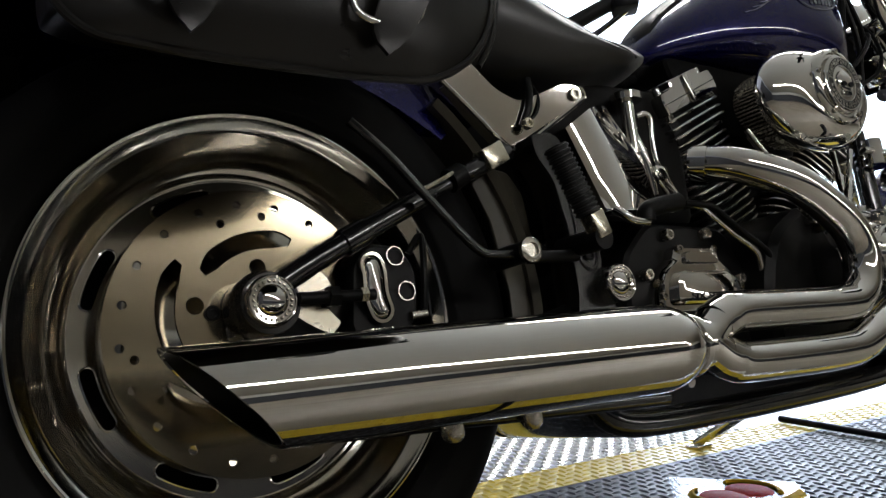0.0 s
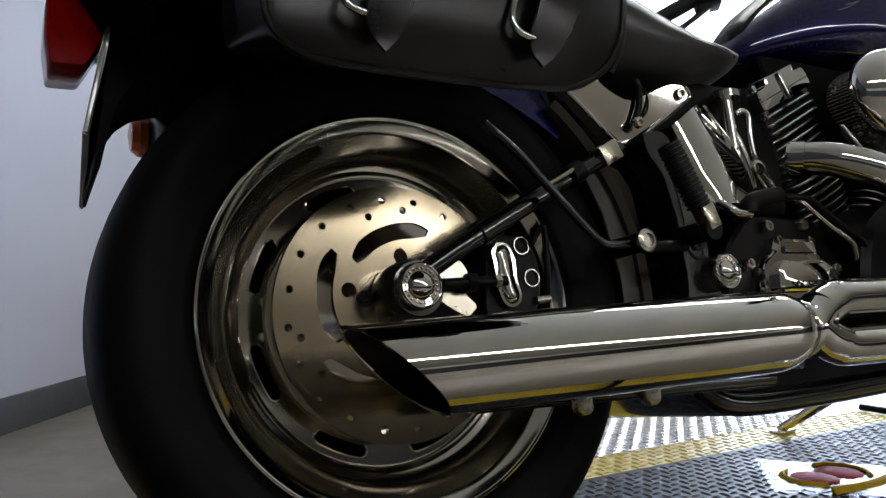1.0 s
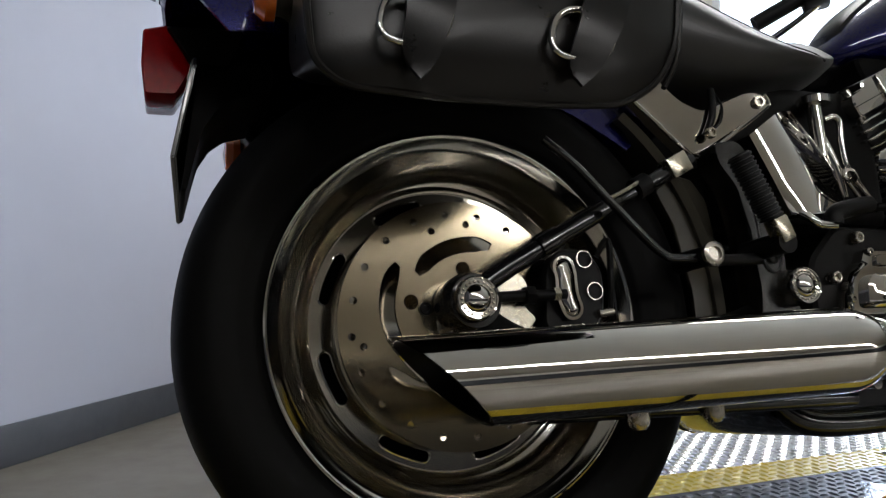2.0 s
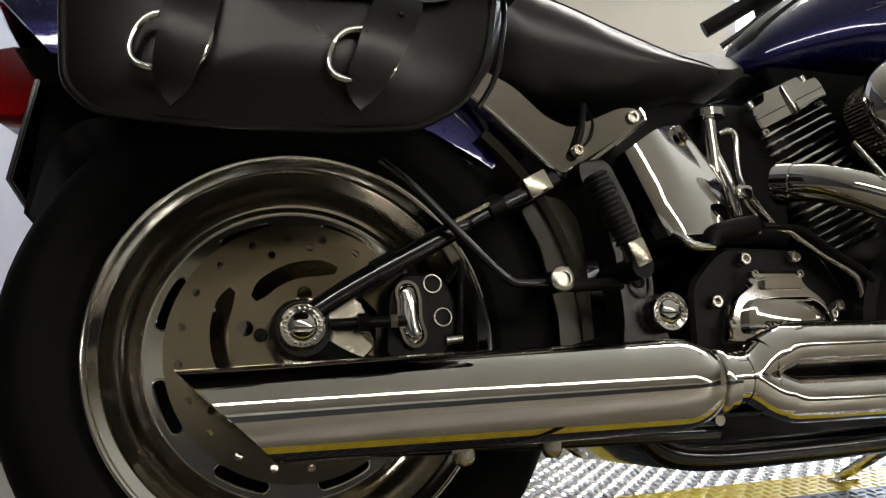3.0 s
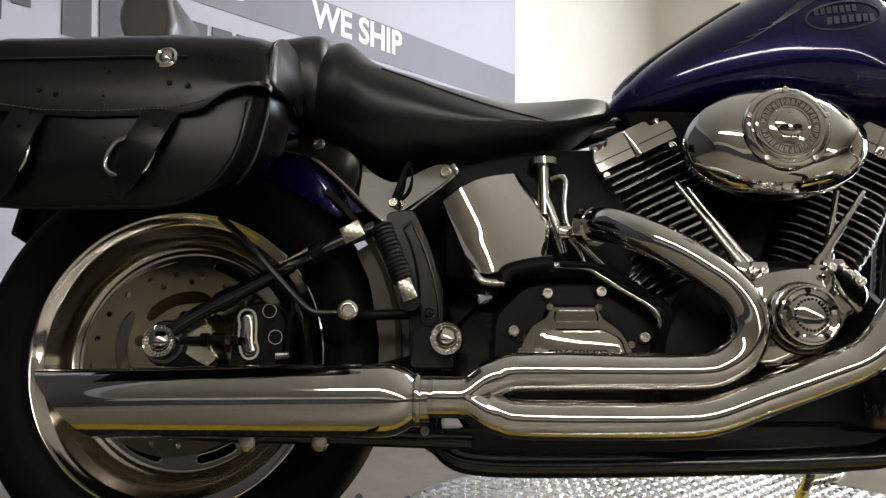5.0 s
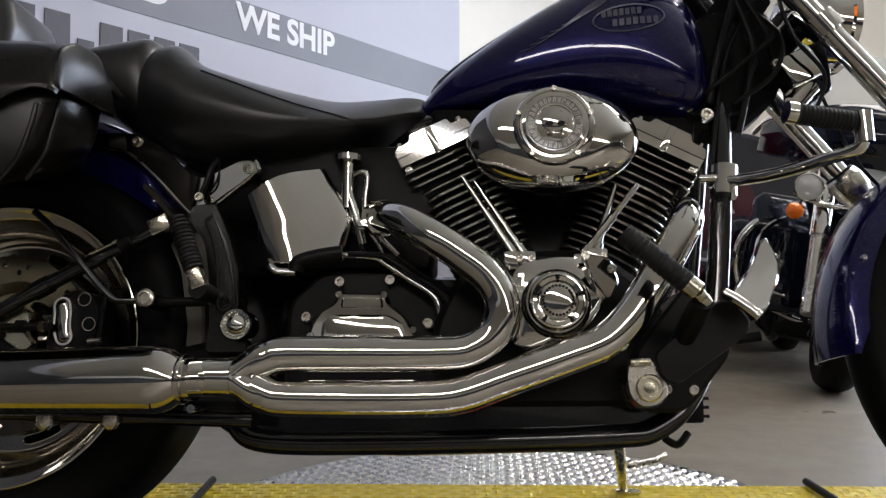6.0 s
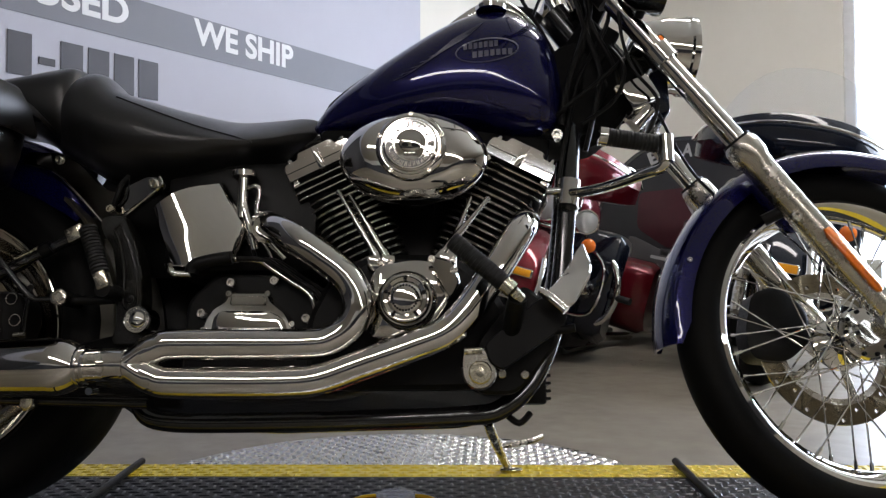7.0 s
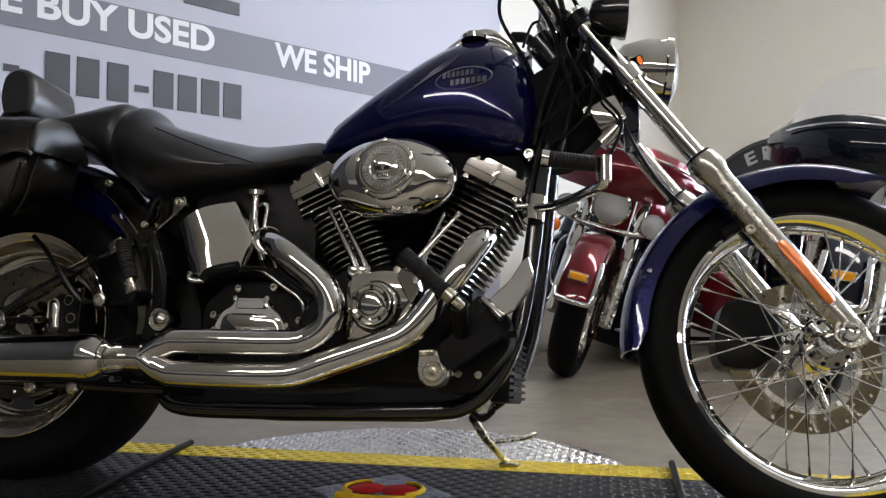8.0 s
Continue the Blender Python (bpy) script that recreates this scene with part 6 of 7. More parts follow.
    part("headlamp_stay", tube(B(), [c + Vector((-0.05, 0, -0.05)), c + Vector((-0.07, 0, -0.11)), FLINE(0, 0.82)], 0.014, 12, 4), CHROME, hl, m=STEER)
    # turn signal, risers, bars, cables, master parts
    for y in (-0.17, 0.17):
        sg = part("front_signal", lathe(B(), [(0, -0.05), (0.024, -0.046), (0.042, -0.026), (0.048, 0.008), (0.050, 0.012), (0.050, 0.022), (0.046, 0.022), (0.046, 0.014), (0, 0.014)], (1.302, y * 1.0, 0.945), 32, "x"), BLACK, bike, "black domed turn signal", m=STEER)
        part("signal_stalk", tube(B(), [(1.295, y, 0.925), (1.29, y * 0.8, 0.905)], 0.009, 10), SATIN_BLACK, sg, m=STEER)
        part("front_lens", lathe(B(), [(0.045, 0.015), (0.042, 0.017), (0.028, 0.020), (0, 0.021), (0, 0.015)], (1.302, y, 0.945), 28, "x"), AMBER, sg, m=STEER)
    for y in (-0.045, 0.045):
        part("riser", tube(B(), [(1.20, y, 0.975), (1.165, y, 1.06)], 0.016, 14), CHROME, bike, m=STEER)
    for s in (-1, 1):
        gr = part("grip", tube(B(), [(1.005, s * 0.428, 1.076), (1.085, s * 0.352, 1.116)], 0.0185, 18), GRIP, bike, "black rubber handlebar grip", m=STEER)
        part("lever", tube(B(), [(1.115, s * 0.31, 1.10), (1.095, s * 0.38, 1.075), (1.06, s * 0.44, 1.05)], [0.009, 0.007, 0.009], 10, 4), CHROME, gr, m=STEER)
        part("switch_block", box(B(), -0.03, 0.03, -0.03, 0.03, -0.03, 0.03, 0.008, Matrix.Translation((1.105, s * 0.33, 1.115)) @ pose(0, 0, 0, 0, 0, -s * 45)), SATIN_BLACK, gr, m=STEER)
    part("handlebar", tube(B(), [(1.02, -0.42, 1.085), (1.10, -0.34, 1.12), (1.155, -0.22, 1.10), (1.165, -0.10, 1.07), (1.165, 0.10, 1.07), (1.155, 0.22, 1.10), (1.10, 0.34, 1.12), (1.02, 0.42, 1.085)], 0.0125, 16, 6), CHROME, bike, m=STEER)
    for pts, r in (([(1.12, -0.28, 1.10), (1.19, -0.14, 1.03), (1.22, -0.09, 0.93), (1.18, -0.07, 0.82), (1.12, -0.08, 0.72)], 0.0055), ([(1.11, -0.30, 1.11), (1.22, -0.13, 1.05), (1.26, -0.08, 0.95), (1.20, -0.075, 0.82), (1.17, -0.09, 0.70), (1.15, -0.1, 0.58)], 0.0045),
                   ([(1.11, 0.30, 1.11), (1.23, 0.12, 1.05), (1.27, 0.05, 0.93), (1.22, 0.0, 0.82), (1.15, 0.02, 0.70)], 0.0055), ([(1.14, -0.2, 1.10), (1.10, -0.12, 1.08), (1.08, -0.07, 1.02), (1.13, -0.05, 0.93), (1.17, -0.05, 0.85)], 0.004),
                   ([(1.30, -0.07, 0.87), (1.33, -0.08, 0.80), (1.35, -0.07, 0.74), (1.42, -0.02, 0.64), (1.53, 0.04, 0.56)], 0.0032), ([(1.25, -0.06, 0.90), (1.28, -0.10, 0.83), (1.26, -0.11, 0.76), (1.20, -0.09, 0.72)], 0.004)):
        part("control_cable", tube(B(), pts, r, 8, 8), SATIN_BLACK, bike)
    for pts, r in (([(1.156, -0.09, 1.043), (1.193, -0.09, 0.976), (1.211, -0.09, 0.911), (1.236, -0.09, 0.823), (1.225, -0.09, 0.75), (1.205, -0.085, 0.667)], 0.0055), ([(1.18, -0.09, 1.042), (1.21, -0.09, 0.988), (1.223, -0.09, 0.923), (1.258, -0.09, 0.847), (1.275, -0.07, 0.80)], 0.005),
                   ([(1.150, -0.08, 0.735), (1.169, -0.10, 0.749), (1.214, -0.105, 0.784), (1.259, -0.10, 0.824), (1.276, -0.09, 0.844), (1.30, -0.07, 0.87)], 0.0042), ([(1.271, -0.12, 0.931), (1.277, -0.12, 0.869), (1.294, -0.13, 0.808), (1.332, -0.125, 0.759), (1.332, -0.12, 0.724), (1.31, -0.11, 0.678)], 0.0035),
                   ([(1.209, -0.08, 1.045), (1.222, -0.085, 0.966), (1.205, -0.09, 0.891), (1.177, -0.09, 0.805), (1.161, -0.085, 0.72)], 0.0065)):
        part("control_cable", tube(B(), pts, r, 8, 8), SATIN_BLACK, bike)
    part("control_cable", tube(B(), [(1.115, 0.05, 1.00), (1.134, 0.05, 1.053), (1.153, 0.05, 1.060), (1.173, 0.05, 1.050), (1.193, 0.05, 0.997), (1.20, 0.04, 0.93)], 0.0035, 8, 8), SATIN_BLACK, bike)
    part("far_grip", tube(B(), [(1.081, 0.10, 1.052), (1.115, 0.10, 1.047), (1.142, 0.10, 1.024), (1.176, 0.09, 0.986), (1.196, 0.08, 0.957)], 0.0125, 14, 5), SATIN_BLACK, bike)
    part("wiring_cover", pillow(B(), rounded([(1.145, 0.86), (1.19, 0.925), (1.222, 0.975), (1.262, 0.93), (1.305, 0.875), (1.322, 0.83), (1.285, 0.742), (1.225, 0.690), (1.155, 0.690)], 0.02), [-0.042, -0.034, 0.034, 0.042], [0.010, 0, 0, 0.010]), MATT_BLACK, bike)
    for x, y, z, a, b, c, turn in ((1.225, -0.055, 0.87, 0.05, 0.03, 0.06, 35), (1.255, -0.055, 0.905, 0.035, 0.03, 0.045, 35), (1.19, -0.06, 0.80, 0.04, 0.03, 0.06, 10), (1.20, -0.06, 0.735, 0.045, 0.025, 0.05, -10)):
        part("connector_box", box(B(), -a / 2, a / 2, -b / 2, b / 2, -c / 2, c / 2, 0.005, Matrix.Translation((x, y, z)) @ pose(0, 0, 0, 0, turn)), MATT_BLACK, bike)
    part("fork_stem_cover", pillow(B(), rounded([(1.335, 0.86), (1.368, 0.845), (1.372, 0.75), (1.340, 0.74)], 0.008), [-0.065, -0.06, 0.06, 0.065], [0.004, 0, 0, 0.004]), NAVY, bike)
    part("cover_bolt", bolt(B(), (1.268, -0.098, 0.781), 0.0085, 0.010), SATIN, bike)
    part("horn_cover", box(B(), -0.030, 0.030, -0.05, 0.0, -0.028, 0.028, 0.006, Matrix.Translation((1.307, -0.060, 0.776)) @ pose(0, 0, 0, 0, -28)), CHROME, bike, "chrome bracket cover at the steering head")
    part("brake_line_tee", tube(B(), [(1.295, -0.09, 0.715), (1.326, -0.09, 0.748)], 0.016, 14), CHROME, bike)
    part("neck_bolt", bolt(B(), (1.152, -0.088, 0.697), 0.0115, 0.012), SATIN, bike)
    part("neck_cover", pillow(B(), rounded([(1.12, 0.70), (1.19, 0.69), (1.26, 0.80), (1.20, 0.90), (1.15, 0.88), (1.13, 0.80)], 0.02), [-0.075, -0.07, 0.07, 0.075], [0.006, 0, 0, 0.006]), MATT_BLACK, bike)

    # front wheel
    bm = B()
    R = 0.267
    lathe(bm, [(R - 0.001, -0.028), (R + 0.004, -0.034), (R - 0.004, -0.037), (R - 0.010, -0.034), (R - 0.016, -0.022), (R - 0.026, -0.014), (R - 0.030, 0.0), (R - 0.026, 0.014), (R - 0.016, 0.022), (R - 0.010, 0.034), (R - 0.004, 0.037), (R + 0.004, 0.034), (R - 0.001, 0.028), (R - 0.012, 0)], FA, 128, closed=True)
    wheel = part("front_wheel", bm, CHROME, bike, "chrome laced spoke wheel", m=STEER @ TILT)
    prof = [(0.263, -0.028), (0.271, -0.036), (0.280, -0.043), (0.297, -0.047), (0.314, -0.043), (0.327, -0.030), (0.335, -0.014), (0.3375, 0)]
    prof += [(r, -y) for r, y in prof[-2::-1]]
    part("tyre", lathe(B(), prof + [(0.258, 0.0)], FA, 128, closed=True), RUBBER, wheel, "narrow black front tyre", m=STEER @ TILT)
    hub = part("hub", lathe(B(), [(0, -0.062), (0.022, -0.062), (0.024, -0.052), (0.046, -0.050), (0.050, -0.046), (0.050, -0.040), (0.040, -0.036), (0.026, -0.022), (0.024, 0), (0.026, 0.022), (0.040, 0.036), (0.050, 0.040), (0.050, 0.046), (0.024, 0.052), (0.022, 0.062), (0, 0.062)], FA, 48), CHROME, wheel, m=STEER @ TILT)
    for k in range(10):
        a = 2 * math.pi * k / 10
        part("hub_bolt", bolt(B(), (FA.x + 0.041 * math.cos(a), -0.050, FA.z + 0.041 * math.sin(a)), 0.004, 0.004), SATIN_BLACK, hub, m=STEER @ TILT)
    for k in range(40):
        side = -1 if k % 2 else 1
        cross = 1 if (k // 2) % 2 else -1
        a = 2 * math.pi * k / 40
        ah = a + cross * radians(66)
        h = FA + Vector((0.045 * math.cos(ah), side * 0.043, 0.045 * math.sin(ah)))
        e = FA + Vector(((R - 0.026) * math.cos(a), side * 0.006, (R - 0.026) * math.sin(a)))
        n = e + (h - e).normalized() * 0.018
        part("spoke", tube(B(), [h, n, n, e], [0.0017, 0.0017, 0.0034, 0.0034], 8), CHROME, wheel, m=STEER @ TILT)
    holes = [circle(FA.x, FA.z, 0.112, 60)]
    for k in range(12):
        for r, a in ((0.140, 30 * k), (0.123, 30 * k + 14)):
            holes.append(circle(FA.x + r * math.cos(radians(a)), FA.z + r * math.sin(radians(a)), 0.0042, 12))
    rot = part("brake_rotor", sheet(B(), [circle(FA.x, FA.z, 0.150, 96)] + holes, 0.062, 0.067), DISC, wheel, "drilled front brake rotor", m=STEER @ TILT)
    part("rotor_carrier", sheet(B(), [circle(FA.x, FA.z, 0.114, 60), circle(FA.x, FA.z, 0.100, 48)], 0.063, 0.066), SATIN, rot, m=STEER @ TILT)
    for k in range(5):
        a = 2 * math.pi * k / 5
        part("carrier_arm", tube(B(), [FA + Vector((0.04 * math.cos(a), 0.058, 0.04 * math.sin(a))), FA + Vector((0.105 * math.cos(a), 0.064, 0.105 * math.sin(a)))], 0.007, 10), SATIN, rot, m=STEER @ TILT)
    part("front_caliper", pillow(B(), rounded([(FA.x - 0.178, FA.z + 0.02), (FA.x - 0.170, FA.z - 0.03), (FA.x - 0.10, FA.z - 0.034), (FA.x - 0.045, FA.z + 0.01), (FA.x - 0.045, FA.z + 0.07), (FA.x - 0.10, FA.z + 0.12), (FA.x - 0.155, FA.z + 0.10)], 0.02), [0.045, 0.052, 0.095, 0.10], [0.010, 0, 0, 0.006]), SATIN_BLACK, bike, m=STEER @ TILT)
    # front fender
    rings = []
    for a in np.linspace(184, 66, 36):
        c, s = math.cos(radians(a)), math.sin(radians(a))
        r = 0.366
        sk = 0.042 * min(1, (188 - a) / 14 + 0.25) * min(1, (a - 62) / 16)
        sec = [(-0.060, sk), (-0.0605, sk * 0.5), (-0.057, 0.012), (-0.044, 0.003), (0, -0.003), (0.044, 0.003), (0.057, 0.012), (0.0605, sk * 0.5), (0.060, sk), (0.0565, sk), (0.054, 0.014), (0.04, 0.007), (0, 0.002), (-0.04, 0.007), (-0.054, 0.014), (-0.0565, sk)]
        rings.append([(FA.x + c * (r - d), y, FA.z + s * (r - d)) for y, d in sec])
    fd = part("front_fender", loft(B(), rings), BLUE, bike, "deep blue front fender", m=STEER)
    part("fender_bracket", pillow(B(), rounded([(FA.x - 0.20, FA.z + 0.28), (FA.x - 0.11, FA.z + 0.29), (FA.x - 0.080, FA.z + 0.20), (FA.x - 0.13, FA.z + 0.18)], 0.02), [-0.068, -0.062, -0.056], [0.003, 0, 0]), BLUE, fd, m=STEER)
    part("fender_bolt", bolt(B(), FA + Vector((0.344 * math.cos(radians(158)), -0.060, 0.344 * math.sin(radians(158)))), 0.005, 0.006), CHROME, fd, m=STEER)


front_end()


# ---- the motorcycles parked behind, seen from the front ----
def touring_bike(place, heading, lean, trail, paint, label, shield, fairing_label):
    """A touring motorcycle that looks along +x of its own; its front wheel stands on the origin."""
    tb = new("touring_motorcycle")
    tb.matrix_world = pose(place[0], place[1], FLOOR_Z, 0, 0, heading) @ pose(0, 0, 0, lean)
    tagged(tb, label, "motorcycle", "motorcycles parked behind")
    prof = [(0.21, -0.045), (0.235, -0.06), (0.27, -0.066), (0.295, -0.055), (0.31, -0.03), (0.315, 0)]
    prof += [(r, -y) for r, y in prof[-2::-1]]
    wheel = part("front_wheel", lathe(B(), prof + [(0.205, 0.0)], (0, 0, 0.315), 64, closed=True), RUBBER, tb, "black front tyre")
    part("rim", lathe(B(), [(0.20, -0.05), (0.215, -0.055), (0.215, 0.055), (0.20, 0.05), (0.185, 0)], (0, 0, 0.315), 64, closed=True), SATIN, wheel)
    for k in range(9):
        a = 2 * math.pi * k / 9
        part("wheel_spoke", tube(B(), [(0.03 * math.cos(a), 0, 0.315 + 0.03 * math.sin(a)), (0.19 * math.cos(a), 0, 0.315 + 0.19 * math.sin(a))], 0.013, 8), SATIN_BLACK, wheel)
    for y in (-0.075, 0.075):
        part("brake_rotor", lathe(B(), [(0.10, y - 0.003), (0.146, y - 0.003), (0.146, y + 0.003), (0.10, y + 0.003)], (0, 0, 0.315), 48, closed=True), DISC, wheel)
    # fender with trim and a running lamp
    rings = []
    for a in np.linspace(205, 8, 30):
        c, s = math.cos(radians(a)), math.sin(radians(a))
        r = 0.355
        sec = [(-0.095, 0.10), (-0.098, 0.05), (-0.088, 0.015), (-0.05, 0.0), (0.05, 0.0), (0.088, 0.015), (0.098, 0.05), (0.095, 0.10), (0.090, 0.10), (0.08, 0.022), (0.045, 0.008), (-0.045, 0.008), (-0.08, 0.022), (-0.090, 0.10)]
        rings.append([(c * (r - d), y * 0.78, 0.315 + s * (r - d)) for y, d in sec])
    fender = part("front_fender", loft(B(), rings), paint, tb)
    trim = [(0.358 * math.cos(radians(a)), y * 0.8, 0.315 + 0.353 * math.sin(radians(a))) for a, y in ((40, -0.092), (22, -0.098), (10, -0.094), (8, -0.05), (8, 0.05), (10, 0.094), (22, 0.098), (40, 0.092))]
    part("fender_trim", tube(B(), trim, 0.013, 10, 4), CHROME, fender, "chrome fender trim")
    lamp = part("fender_lamp", box(B(), 0.315, 0.355, -0.045, 0.045, 0.450, 0.490, 0.008), CHROME, fender)
    part("lamp_lens", box(B(), 0.352, 0.364, -0.036, 0.036, 0.455, 0.485, 0.004), FENDER_LENS, lamp, "amber lens")
    for y in (-0.125, 0.125):
        leg = part("fork_leg", tube(B(), [(0.02, y, 0.27), (-0.05, y, 0.45), (-0.20, y, 0.84)], [0.030, 0.031, 0.029], 16), SATIN, tb, "polished fork leg")
        part("fork_cover", tube(B(), [(-0.10, y, 0.575), (-0.21, y, 0.87)], 0.037, 16), CHROME, leg)
        part("axle_end", tube(B(), [(0, y - 0.03, 0.315), (0, y + 0.03, 0.315)], 0.022, 12), CHROME, leg)
    # lamps
    q = Vector((1, 0, 0)).to_track_quat("Z", "Y").to_matrix()
    for y, z, r, nm in ((0, 0.80, 0.088, "headlamp"), (-0.20, 0.755, 0.055, "passing_lamp"), (0.20, 0.755, 0.055, "passing_lamp")):
        h = part(nm, lathe(B(), [(0, -0.09), (r * 0.6, -0.075), (r * 0.95, -0.03), (r * 1.02, 0.0), (r * 1.02, 0.012), (r * 0.93, 0.014), (r * 0.86, 0.0), (0, -0.04)], (-0.06, y, z), 36, "z", m=q), CHROME, tb, "round chrome lamp")
        part("lamp_glass", lathe(B(), [(r * 0.94, 0.006), (r * 0.6, 0.02), (0, 0.026), (0, 0.02), (r * 0.6, 0.014)], (-0.06, y, z), 32, "z", m=q), GLASS, h)
        part("lamp_stay", tube(B(), [(-0.12, y, z - 0.01), (-0.19, y * 0.6, z - 0.03)], 0.012, 10), CHROME, h)
    part("lamp_bar", tube(B(), [(-0.12, -0.24, 0.735), (-0.09, -0.12, 0.70), (-0.09, 0.12, 0.70), (-0.12, 0.24, 0.735)], 0.012, 10, 5), CHROME, tb)
    for y in (-0.235, 0.235):
        s = part("turn_signal", lathe(B(), [(0, -0.06), (0.02, -0.05), (0.033, -0.01), (0, -0.01)], (-0.05, y, 0.655), 24, "z", m=q), CHROME, tb)
        part("signal_lens", lathe(B(), [(0.033, -0.01), (0.032, 0.008), (0.02, 0.02), (0, 0.024), (0, -0.01)], (-0.05, y, 0.655), 24, "z", m=q), AMBER, s, "round amber lens")
        part("signal_stalk", tube(B(), [(-0.07, y, 0.66), (-0.10, y * 0.9, 0.70)], 0.008, 8), CHROME, s)
    # engine guard, engine mass, frame, bars
    gd = part("engine_guard", tube(B(), [(-0.50, -0.10, 0.66), (-0.46, -0.30, 0.64), (-0.44, -0.39, 0.52), (-0.46, -0.36, 0.34), (-0.52, -0.16, 0.24), (-0.54, 0, 0.22), (-0.52, 0.16, 0.24), (-0.46, 0.36, 0.34), (-0.44, 0.39, 0.52), (-0.46, 0.30, 0.64), (-0.50, 0.10, 0.66)], 0.017, 12, 6), CHROME, tb, "chrome engine guard")
    for s in (-1, 1):
        part("guard_peg", tube(B(), [(-0.45, s * 0.37, 0.46), (-0.42, s * 0.47, 0.46)], 0.017, 12), GRIP, gd)
    part("engine", box(B(), -1.10, -0.52, -0.20, 0.20, 0.13, 0.72, 0.05), SATIN_BLACK, tb)
    for s in (-1, 1):
        part("engine_cover", lathe(B(), [(0, 0), (0.10, 0), (0.10, 0.03), (0.07, 0.05), (0, 0.055)], (-0.70, s * 0.20, 0.38), 32, "y", m=Matrix.Rotation(0 if s > 0 else math.pi, 3, "X")), CHROME, tb)
        part("exhaust_pipe", tube(B(), [(-0.60, s * 0.14, 0.50), (-0.56, s * 0.19, 0.40), (-0.62, s * 0.21, 0.27), (-0.9, s * 0.23, 0.22), (-1.9, s * 0.26, 0.22)], 0.028, 14, 5), CHROME, tb)
        part("foot_board", box(B(), -0.86, -0.55, s * 0.30 - 0.05, s * 0.30 + 0.05, 0.27, 0.295, 0.01), SATIN_BLACK, tb)
        part("air_cleaner", lathe(B(), [(0, 0), (0.09, 0), (0.09, 0.03), (0.06, 0.045), (0, 0.05)], (-0.78, -0.19, 0.60), 32, "y", m=Matrix.Rotation(math.pi, 3, "X")), CHROME, tb) if s > 0 else None
    for s in (-1, 1):
        part("leg_shield", pillow(B(), rounded([(-0.66, 0.20), (-0.46, 0.25), (-0.43, 0.62), (-0.50, 0.76), (-0.66, 0.74)], 0.03), sorted([s * 0.10, s * 0.12, s * 0.33, s * 0.36]), [0.01, 0, 0, 0.03] if s > 0 else [0.03, 0, 0, 0.01]), NAVY, tb, "glossy black leg shield")
        part("shield_rim", tube(B(), [(-0.425, s * 0.17, 0.32), (-0.425, s * 0.30, 0.36), (-0.41, s * 0.31, 0.58), (-0.425, s * 0.18, 0.68)], 0.008, 8, 5), CHROME, tb)
        part("horn_cover", lathe(B(), [(0, 0.03), (0.03, 0.025), (0.045, 0.0), (0, 0.0)], (-0.43, s * 0.24, 0.46), 24, "x"), CHROME, tb)
    tank_keys = soft([(-1.02, 0.78, 0.72, 0.06), (-0.90, 0.86, 0.70, 0.12), (-0.70, 0.95, 0.68, 0.155), (-0.50, 0.955, 0.68, 0.15), (-0.40, 0.90, 0.70, 0.09)], 6)
    part("fuel_tank", loft(B(), loft_x(tank_keys, [k[0] for k in tank_keys], 2.4, 28)), paint, tb)
    seat_k = soft([(-1.95, 0.80, 0.68, 0.10), (-1.80, 0.84, 0.66, 0.15), (-1.45, 0.80, 0.62, 0.17), (-1.15, 0.76, 0.62, 0.16), (-0.98, 0.78, 0.66, 0.09)], 6)
    part("seat", loft(B(), loft_x(seat_k, [k[0] for k in seat_k], 2.6, 24)), VINYL, tb)
    rear = part("rear_wheel", lathe(B(), prof + [(0.205, 0.0)], (-1.62, 0, 0.315), 48, closed=True), RUBBER, tb)
    part("rim", lathe(B(), [(0, -0.05), (0.2, -0.05), (0.2, 0.05), (0, 0.05)], (-1.62, 0, 0.315), 40), SATIN, rear)
    for s in (-1, 1):
        part("saddlebag", pillow(B(), rounded([(-2.05, 0.27), (-1.44, 0.27), (-1.28, 0.38), (-1.26, 0.66), (-1.44, 0.71), (-2.08, 0.69)], 0.06), sorted([s * 0.14, s * 0.17, s * 0.37, s * 0.41]), [0.02, 0, 0, 0.03] if s > 0 else [0.03, 0, 0, 0.02]), paint, tb)
    part("frame_cradle", tube(B(), [(-0.50, -0.14, 0.60), (-0.56, -0.16, 0.16), (-0.90, -0.17, 0.13), (-1.45, -0.15, 0.15), (-1.45, 0.15, 0.15), (-0.90, 0.17, 0.13), (-0.56, 0.16, 0.16), (-0.50, 0.14, 0.60)], 0.02, 12, 5), BLACK, tb)
    part("side_cover", pillow(B(), rounded([(-1.40, 0.30), (-1.02, 0.26), (-0.98, 0.68), (-1.36, 0.70)], 0.05), [-0.22, -0.21, 0.21, 0.22], [0.02, 0, 0, 0.02]), BLACK, tb)
    part("handlebar", tube(B(), [(-0.55, -0.42, 1.02), (-0.42, -0.34, 1.08), (-0.33, -0.12, 1.04), (-0.33, 0.12, 1.04), (-0.42, 0.34, 1.08), (-0.55, 0.42, 1.02)], 0.013, 12, 6), CHROME, tb)
    # fairing: a bent wide shell with a rolled brow
    rings = []
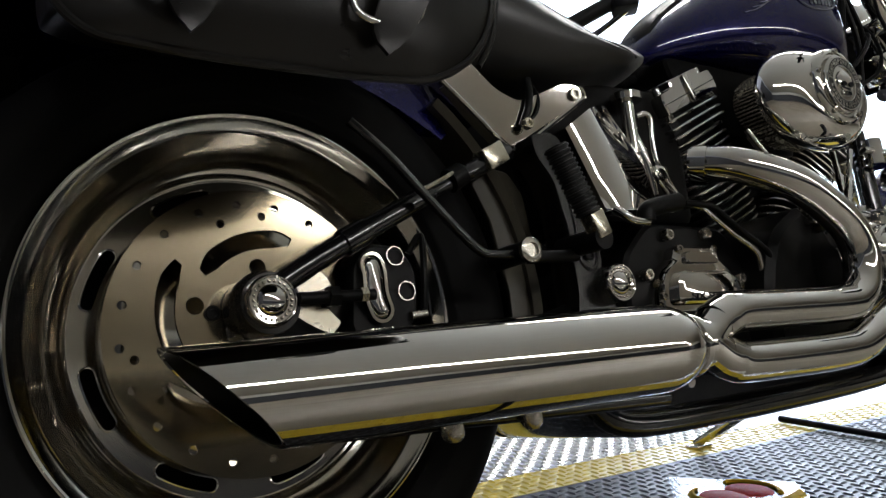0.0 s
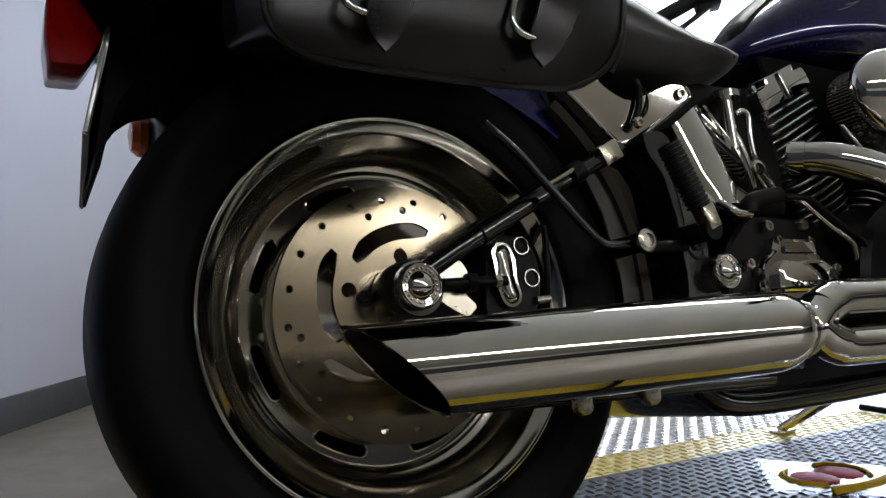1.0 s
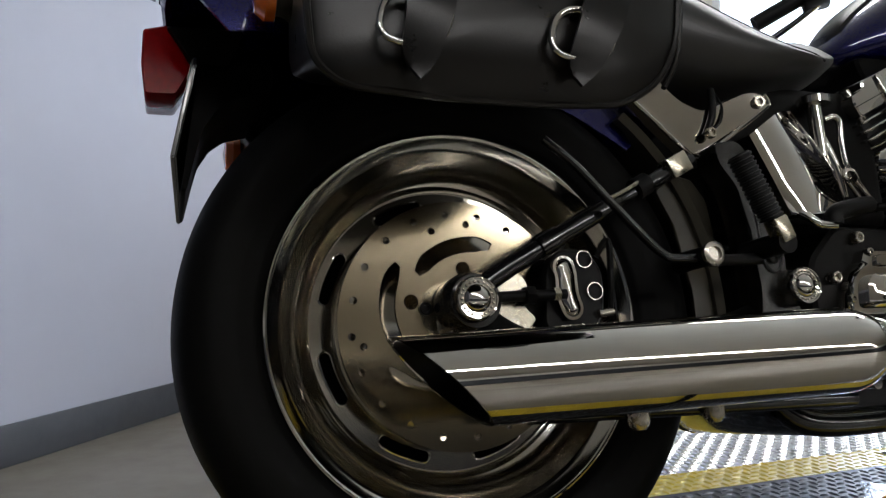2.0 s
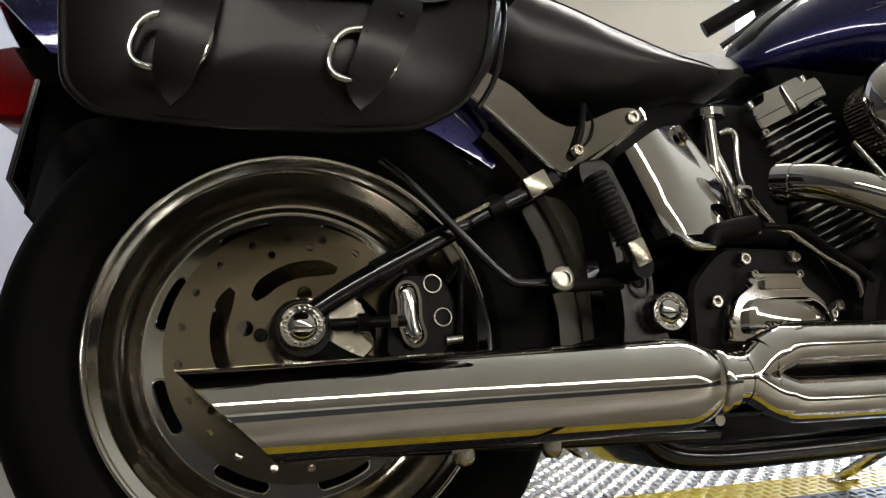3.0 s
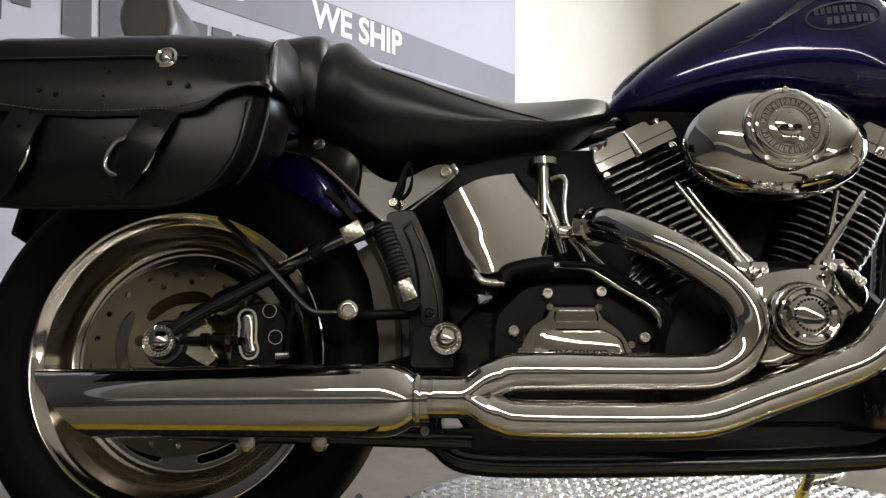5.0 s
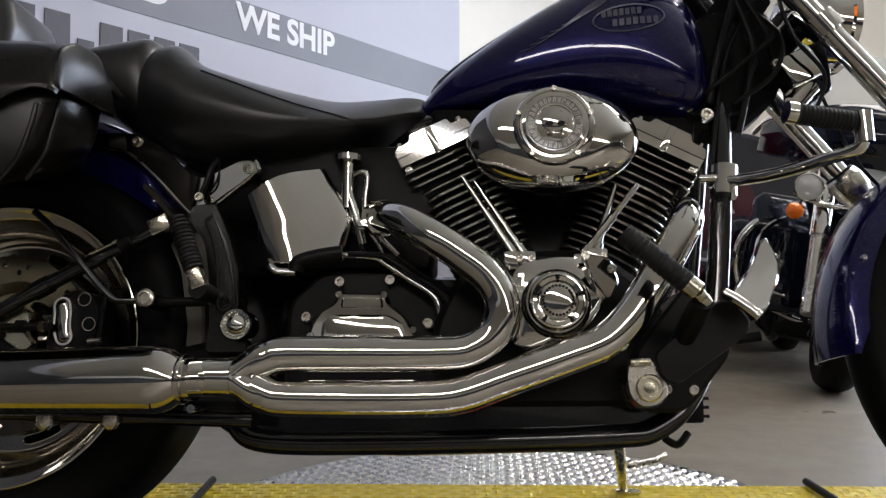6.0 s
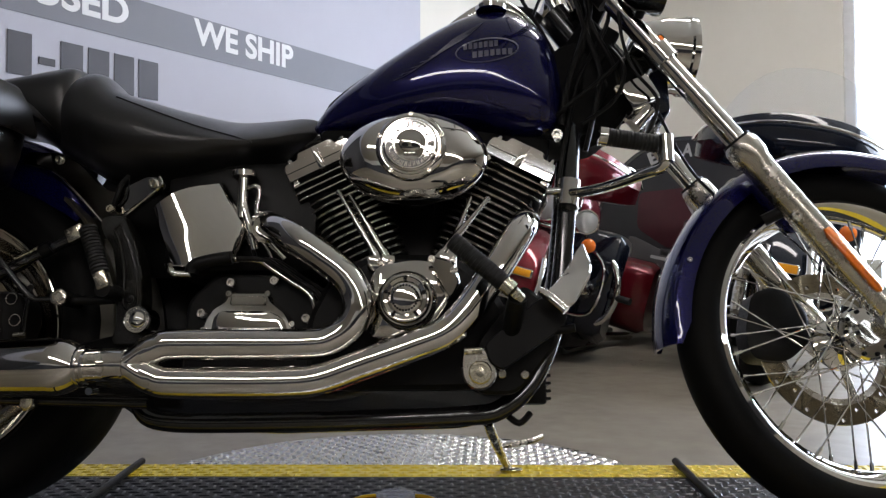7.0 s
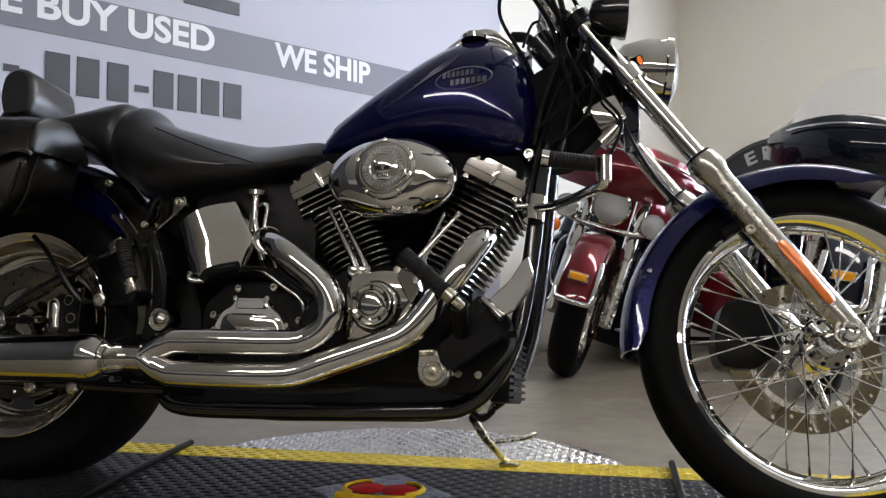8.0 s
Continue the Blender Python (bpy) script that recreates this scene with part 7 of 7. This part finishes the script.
    for t in np.linspace(-1, 1, 29):
        y = 0.40 * t
        sag = -0.02 - 0.26 * abs(t) ** 2.2
        top = 1.11 - 0.08 * abs(t) ** 2.5
        low = 0.86 + 0.05 * abs(t) ** 3 - 0.03 * math.exp(-((t / 0.25) ** 2))
        mid = (top + low) / 2
        rings.append([(sag - 0.09, y, top), (sag - 0.03, y, top - 0.012), (sag, y, top - 0.06), (sag + 0.018, y, mid), (sag + 0.0, y, low + 0.05), (sag - 0.04, y, low), (sag - 0.10, y, low), (sag - 0.05, y, low + 0.05), (sag - 0.03, y, mid), (sag - 0.06, y, top - 0.05)])
    fair = part("fairing", loft(B(), rings), paint, tb, fairing_label)
    part("fairing_trim", tube(B(), [(-0.005 - 0.26 * abs(t) ** 2.2, 0.40 * t, 1.055 - 0.06 * abs(t) ** 2.5) for t in np.linspace(-0.8, 0.8, 15)], 0.006, 8), CHROME, fair)
    if shield:
        rings = []
        for t in np.linspace(-1, 1, 21):
            y = 0.36 * t
            x0, z0 = -0.10 - 0.20 * abs(t) ** 2.2, 1.10 - 0.06 * abs(t) ** 2.5
            h = 0.20 * (1 - abs(t) ** 3)
            rings.append([(x0, y, z0), (x0 - h * 0.28, y * 0.96, z0 + h + 0.01), (x0 - h * 0.28 - 0.004, y * 0.96, z0 + h + 0.01), (x0 - 0.004, y, z0)])
        part("windshield", loft(B(), rings), SHIELD, fair, "clear windshield")
    # the bars stand turned, so the body trails off at an angle to the front end
    body = ("engine_guard", "engine", "engine_cover", "exhaust_pipe", "foot_board", "air_cleaner", "leg_shield", "shield_rim", "horn_cover", "fuel_tank", "seat", "rear_wheel", "saddlebag", "frame_cradle", "side_cover")
    about = Matrix.Translation((-0.25, 0, 0)) @ pose(0, 0, 0, 0, 0, trail) @ Matrix.Translation((0.25, 0, 0))
    for ob in tb.children:
        if ob.name.split(".")[0] in body:
            for piece in (ob, *ob.children):
                piece.data.transform(about)
    return tb


touring_bike((2.075, 1.80), -104, -11, 0, NAVY, "black touring motorcycle with wide fairing and chrome lamps", True, "glossy black fairing")
touring_bike((1.05, 2.10), -95, -16, -15, MAROON, "maroon touring motorcycle with chrome lamps and engine guard", False, "glossy maroon fairing")

# round dark shop sign on the back wall, partly lettered
sign = new("round_sign")
sign.matrix_world = ROOM @ pose(-0.50, Y1 - 0.02, 0.72)
tagged(sign, "large round black wall sign with white letters", "sign")
part("board", lathe(B(), [(0, 0), (0.64, 0), (0.64, -0.012), (0.62, -0.018), (0, -0.018)], (0, 0, 0), 72, "y"), SIGN_BOARD, sign)
part("rim", lathe(B(), [(0.61, -0.018), (0.63, -0.018), (0.63, -0.024), (0.61, -0.024)], (0, 0, 0), 72, "y", True), BLACK, sign)
for ch, a in (("E", 110), ("R", 97), ("A", 84), ("W", -88)):
    c, s = math.cos(radians(a)), math.sin(radians(a))
    turn_by = a - 90 if a > 0 else a + 90
    m = Matrix.Translation((0.545 * c, -0.0195, 0.545 * s)) @ pose(0, 0, 0, 0, -turn_by) @ Matrix(((1, 0, 0, 0), (0, 0, -1, 0), (0, 1, 0, 0), (0, 0, 0, 1)))
    lettering(ch, -0.04, -0.045, 0.09, 0.075, SIGN_GREY, "letter", 0.0, m, sign)
for outline, ink in (([(-0.30, 0.27), (0.20, 0.29), (0.26, 0.10), (0.16, -0.12), (-0.10, -0.13), (-0.32, 0.02)], SIGN_RED), ([(-0.38, -0.02), (-0.12, -0.15), (0.14, -0.16), (0.24, -0.30), (0.05, -0.44), (-0.22, -0.42), (-0.40, -0.22)], SIGN_MID)):
    part("print", pillow(B(), rounded(outline, 0.05), [-0.0210, -0.0205, -0.0185], [0.001, 0, 0]), ink, sign)
for x, z, w, turn in ((-0.14, -0.20, 0.16, 12), (0.02, -0.24, 0.13, -8), (-0.12, -0.30, 0.20, 4), (0.04, -0.35, 0.12, 10), (-0.20, -0.38, 0.12, -6), (0.06, 0.16, 0.15, 62)):
    part("print_bar", box(B(), -w / 2, w / 2, -0.0222, -0.0205, -0.011, 0.011, 0, Matrix.Translation((x, 0, z)) @ pose(0, 0, 0, 0, turn)), SIGN_GREY, sign)
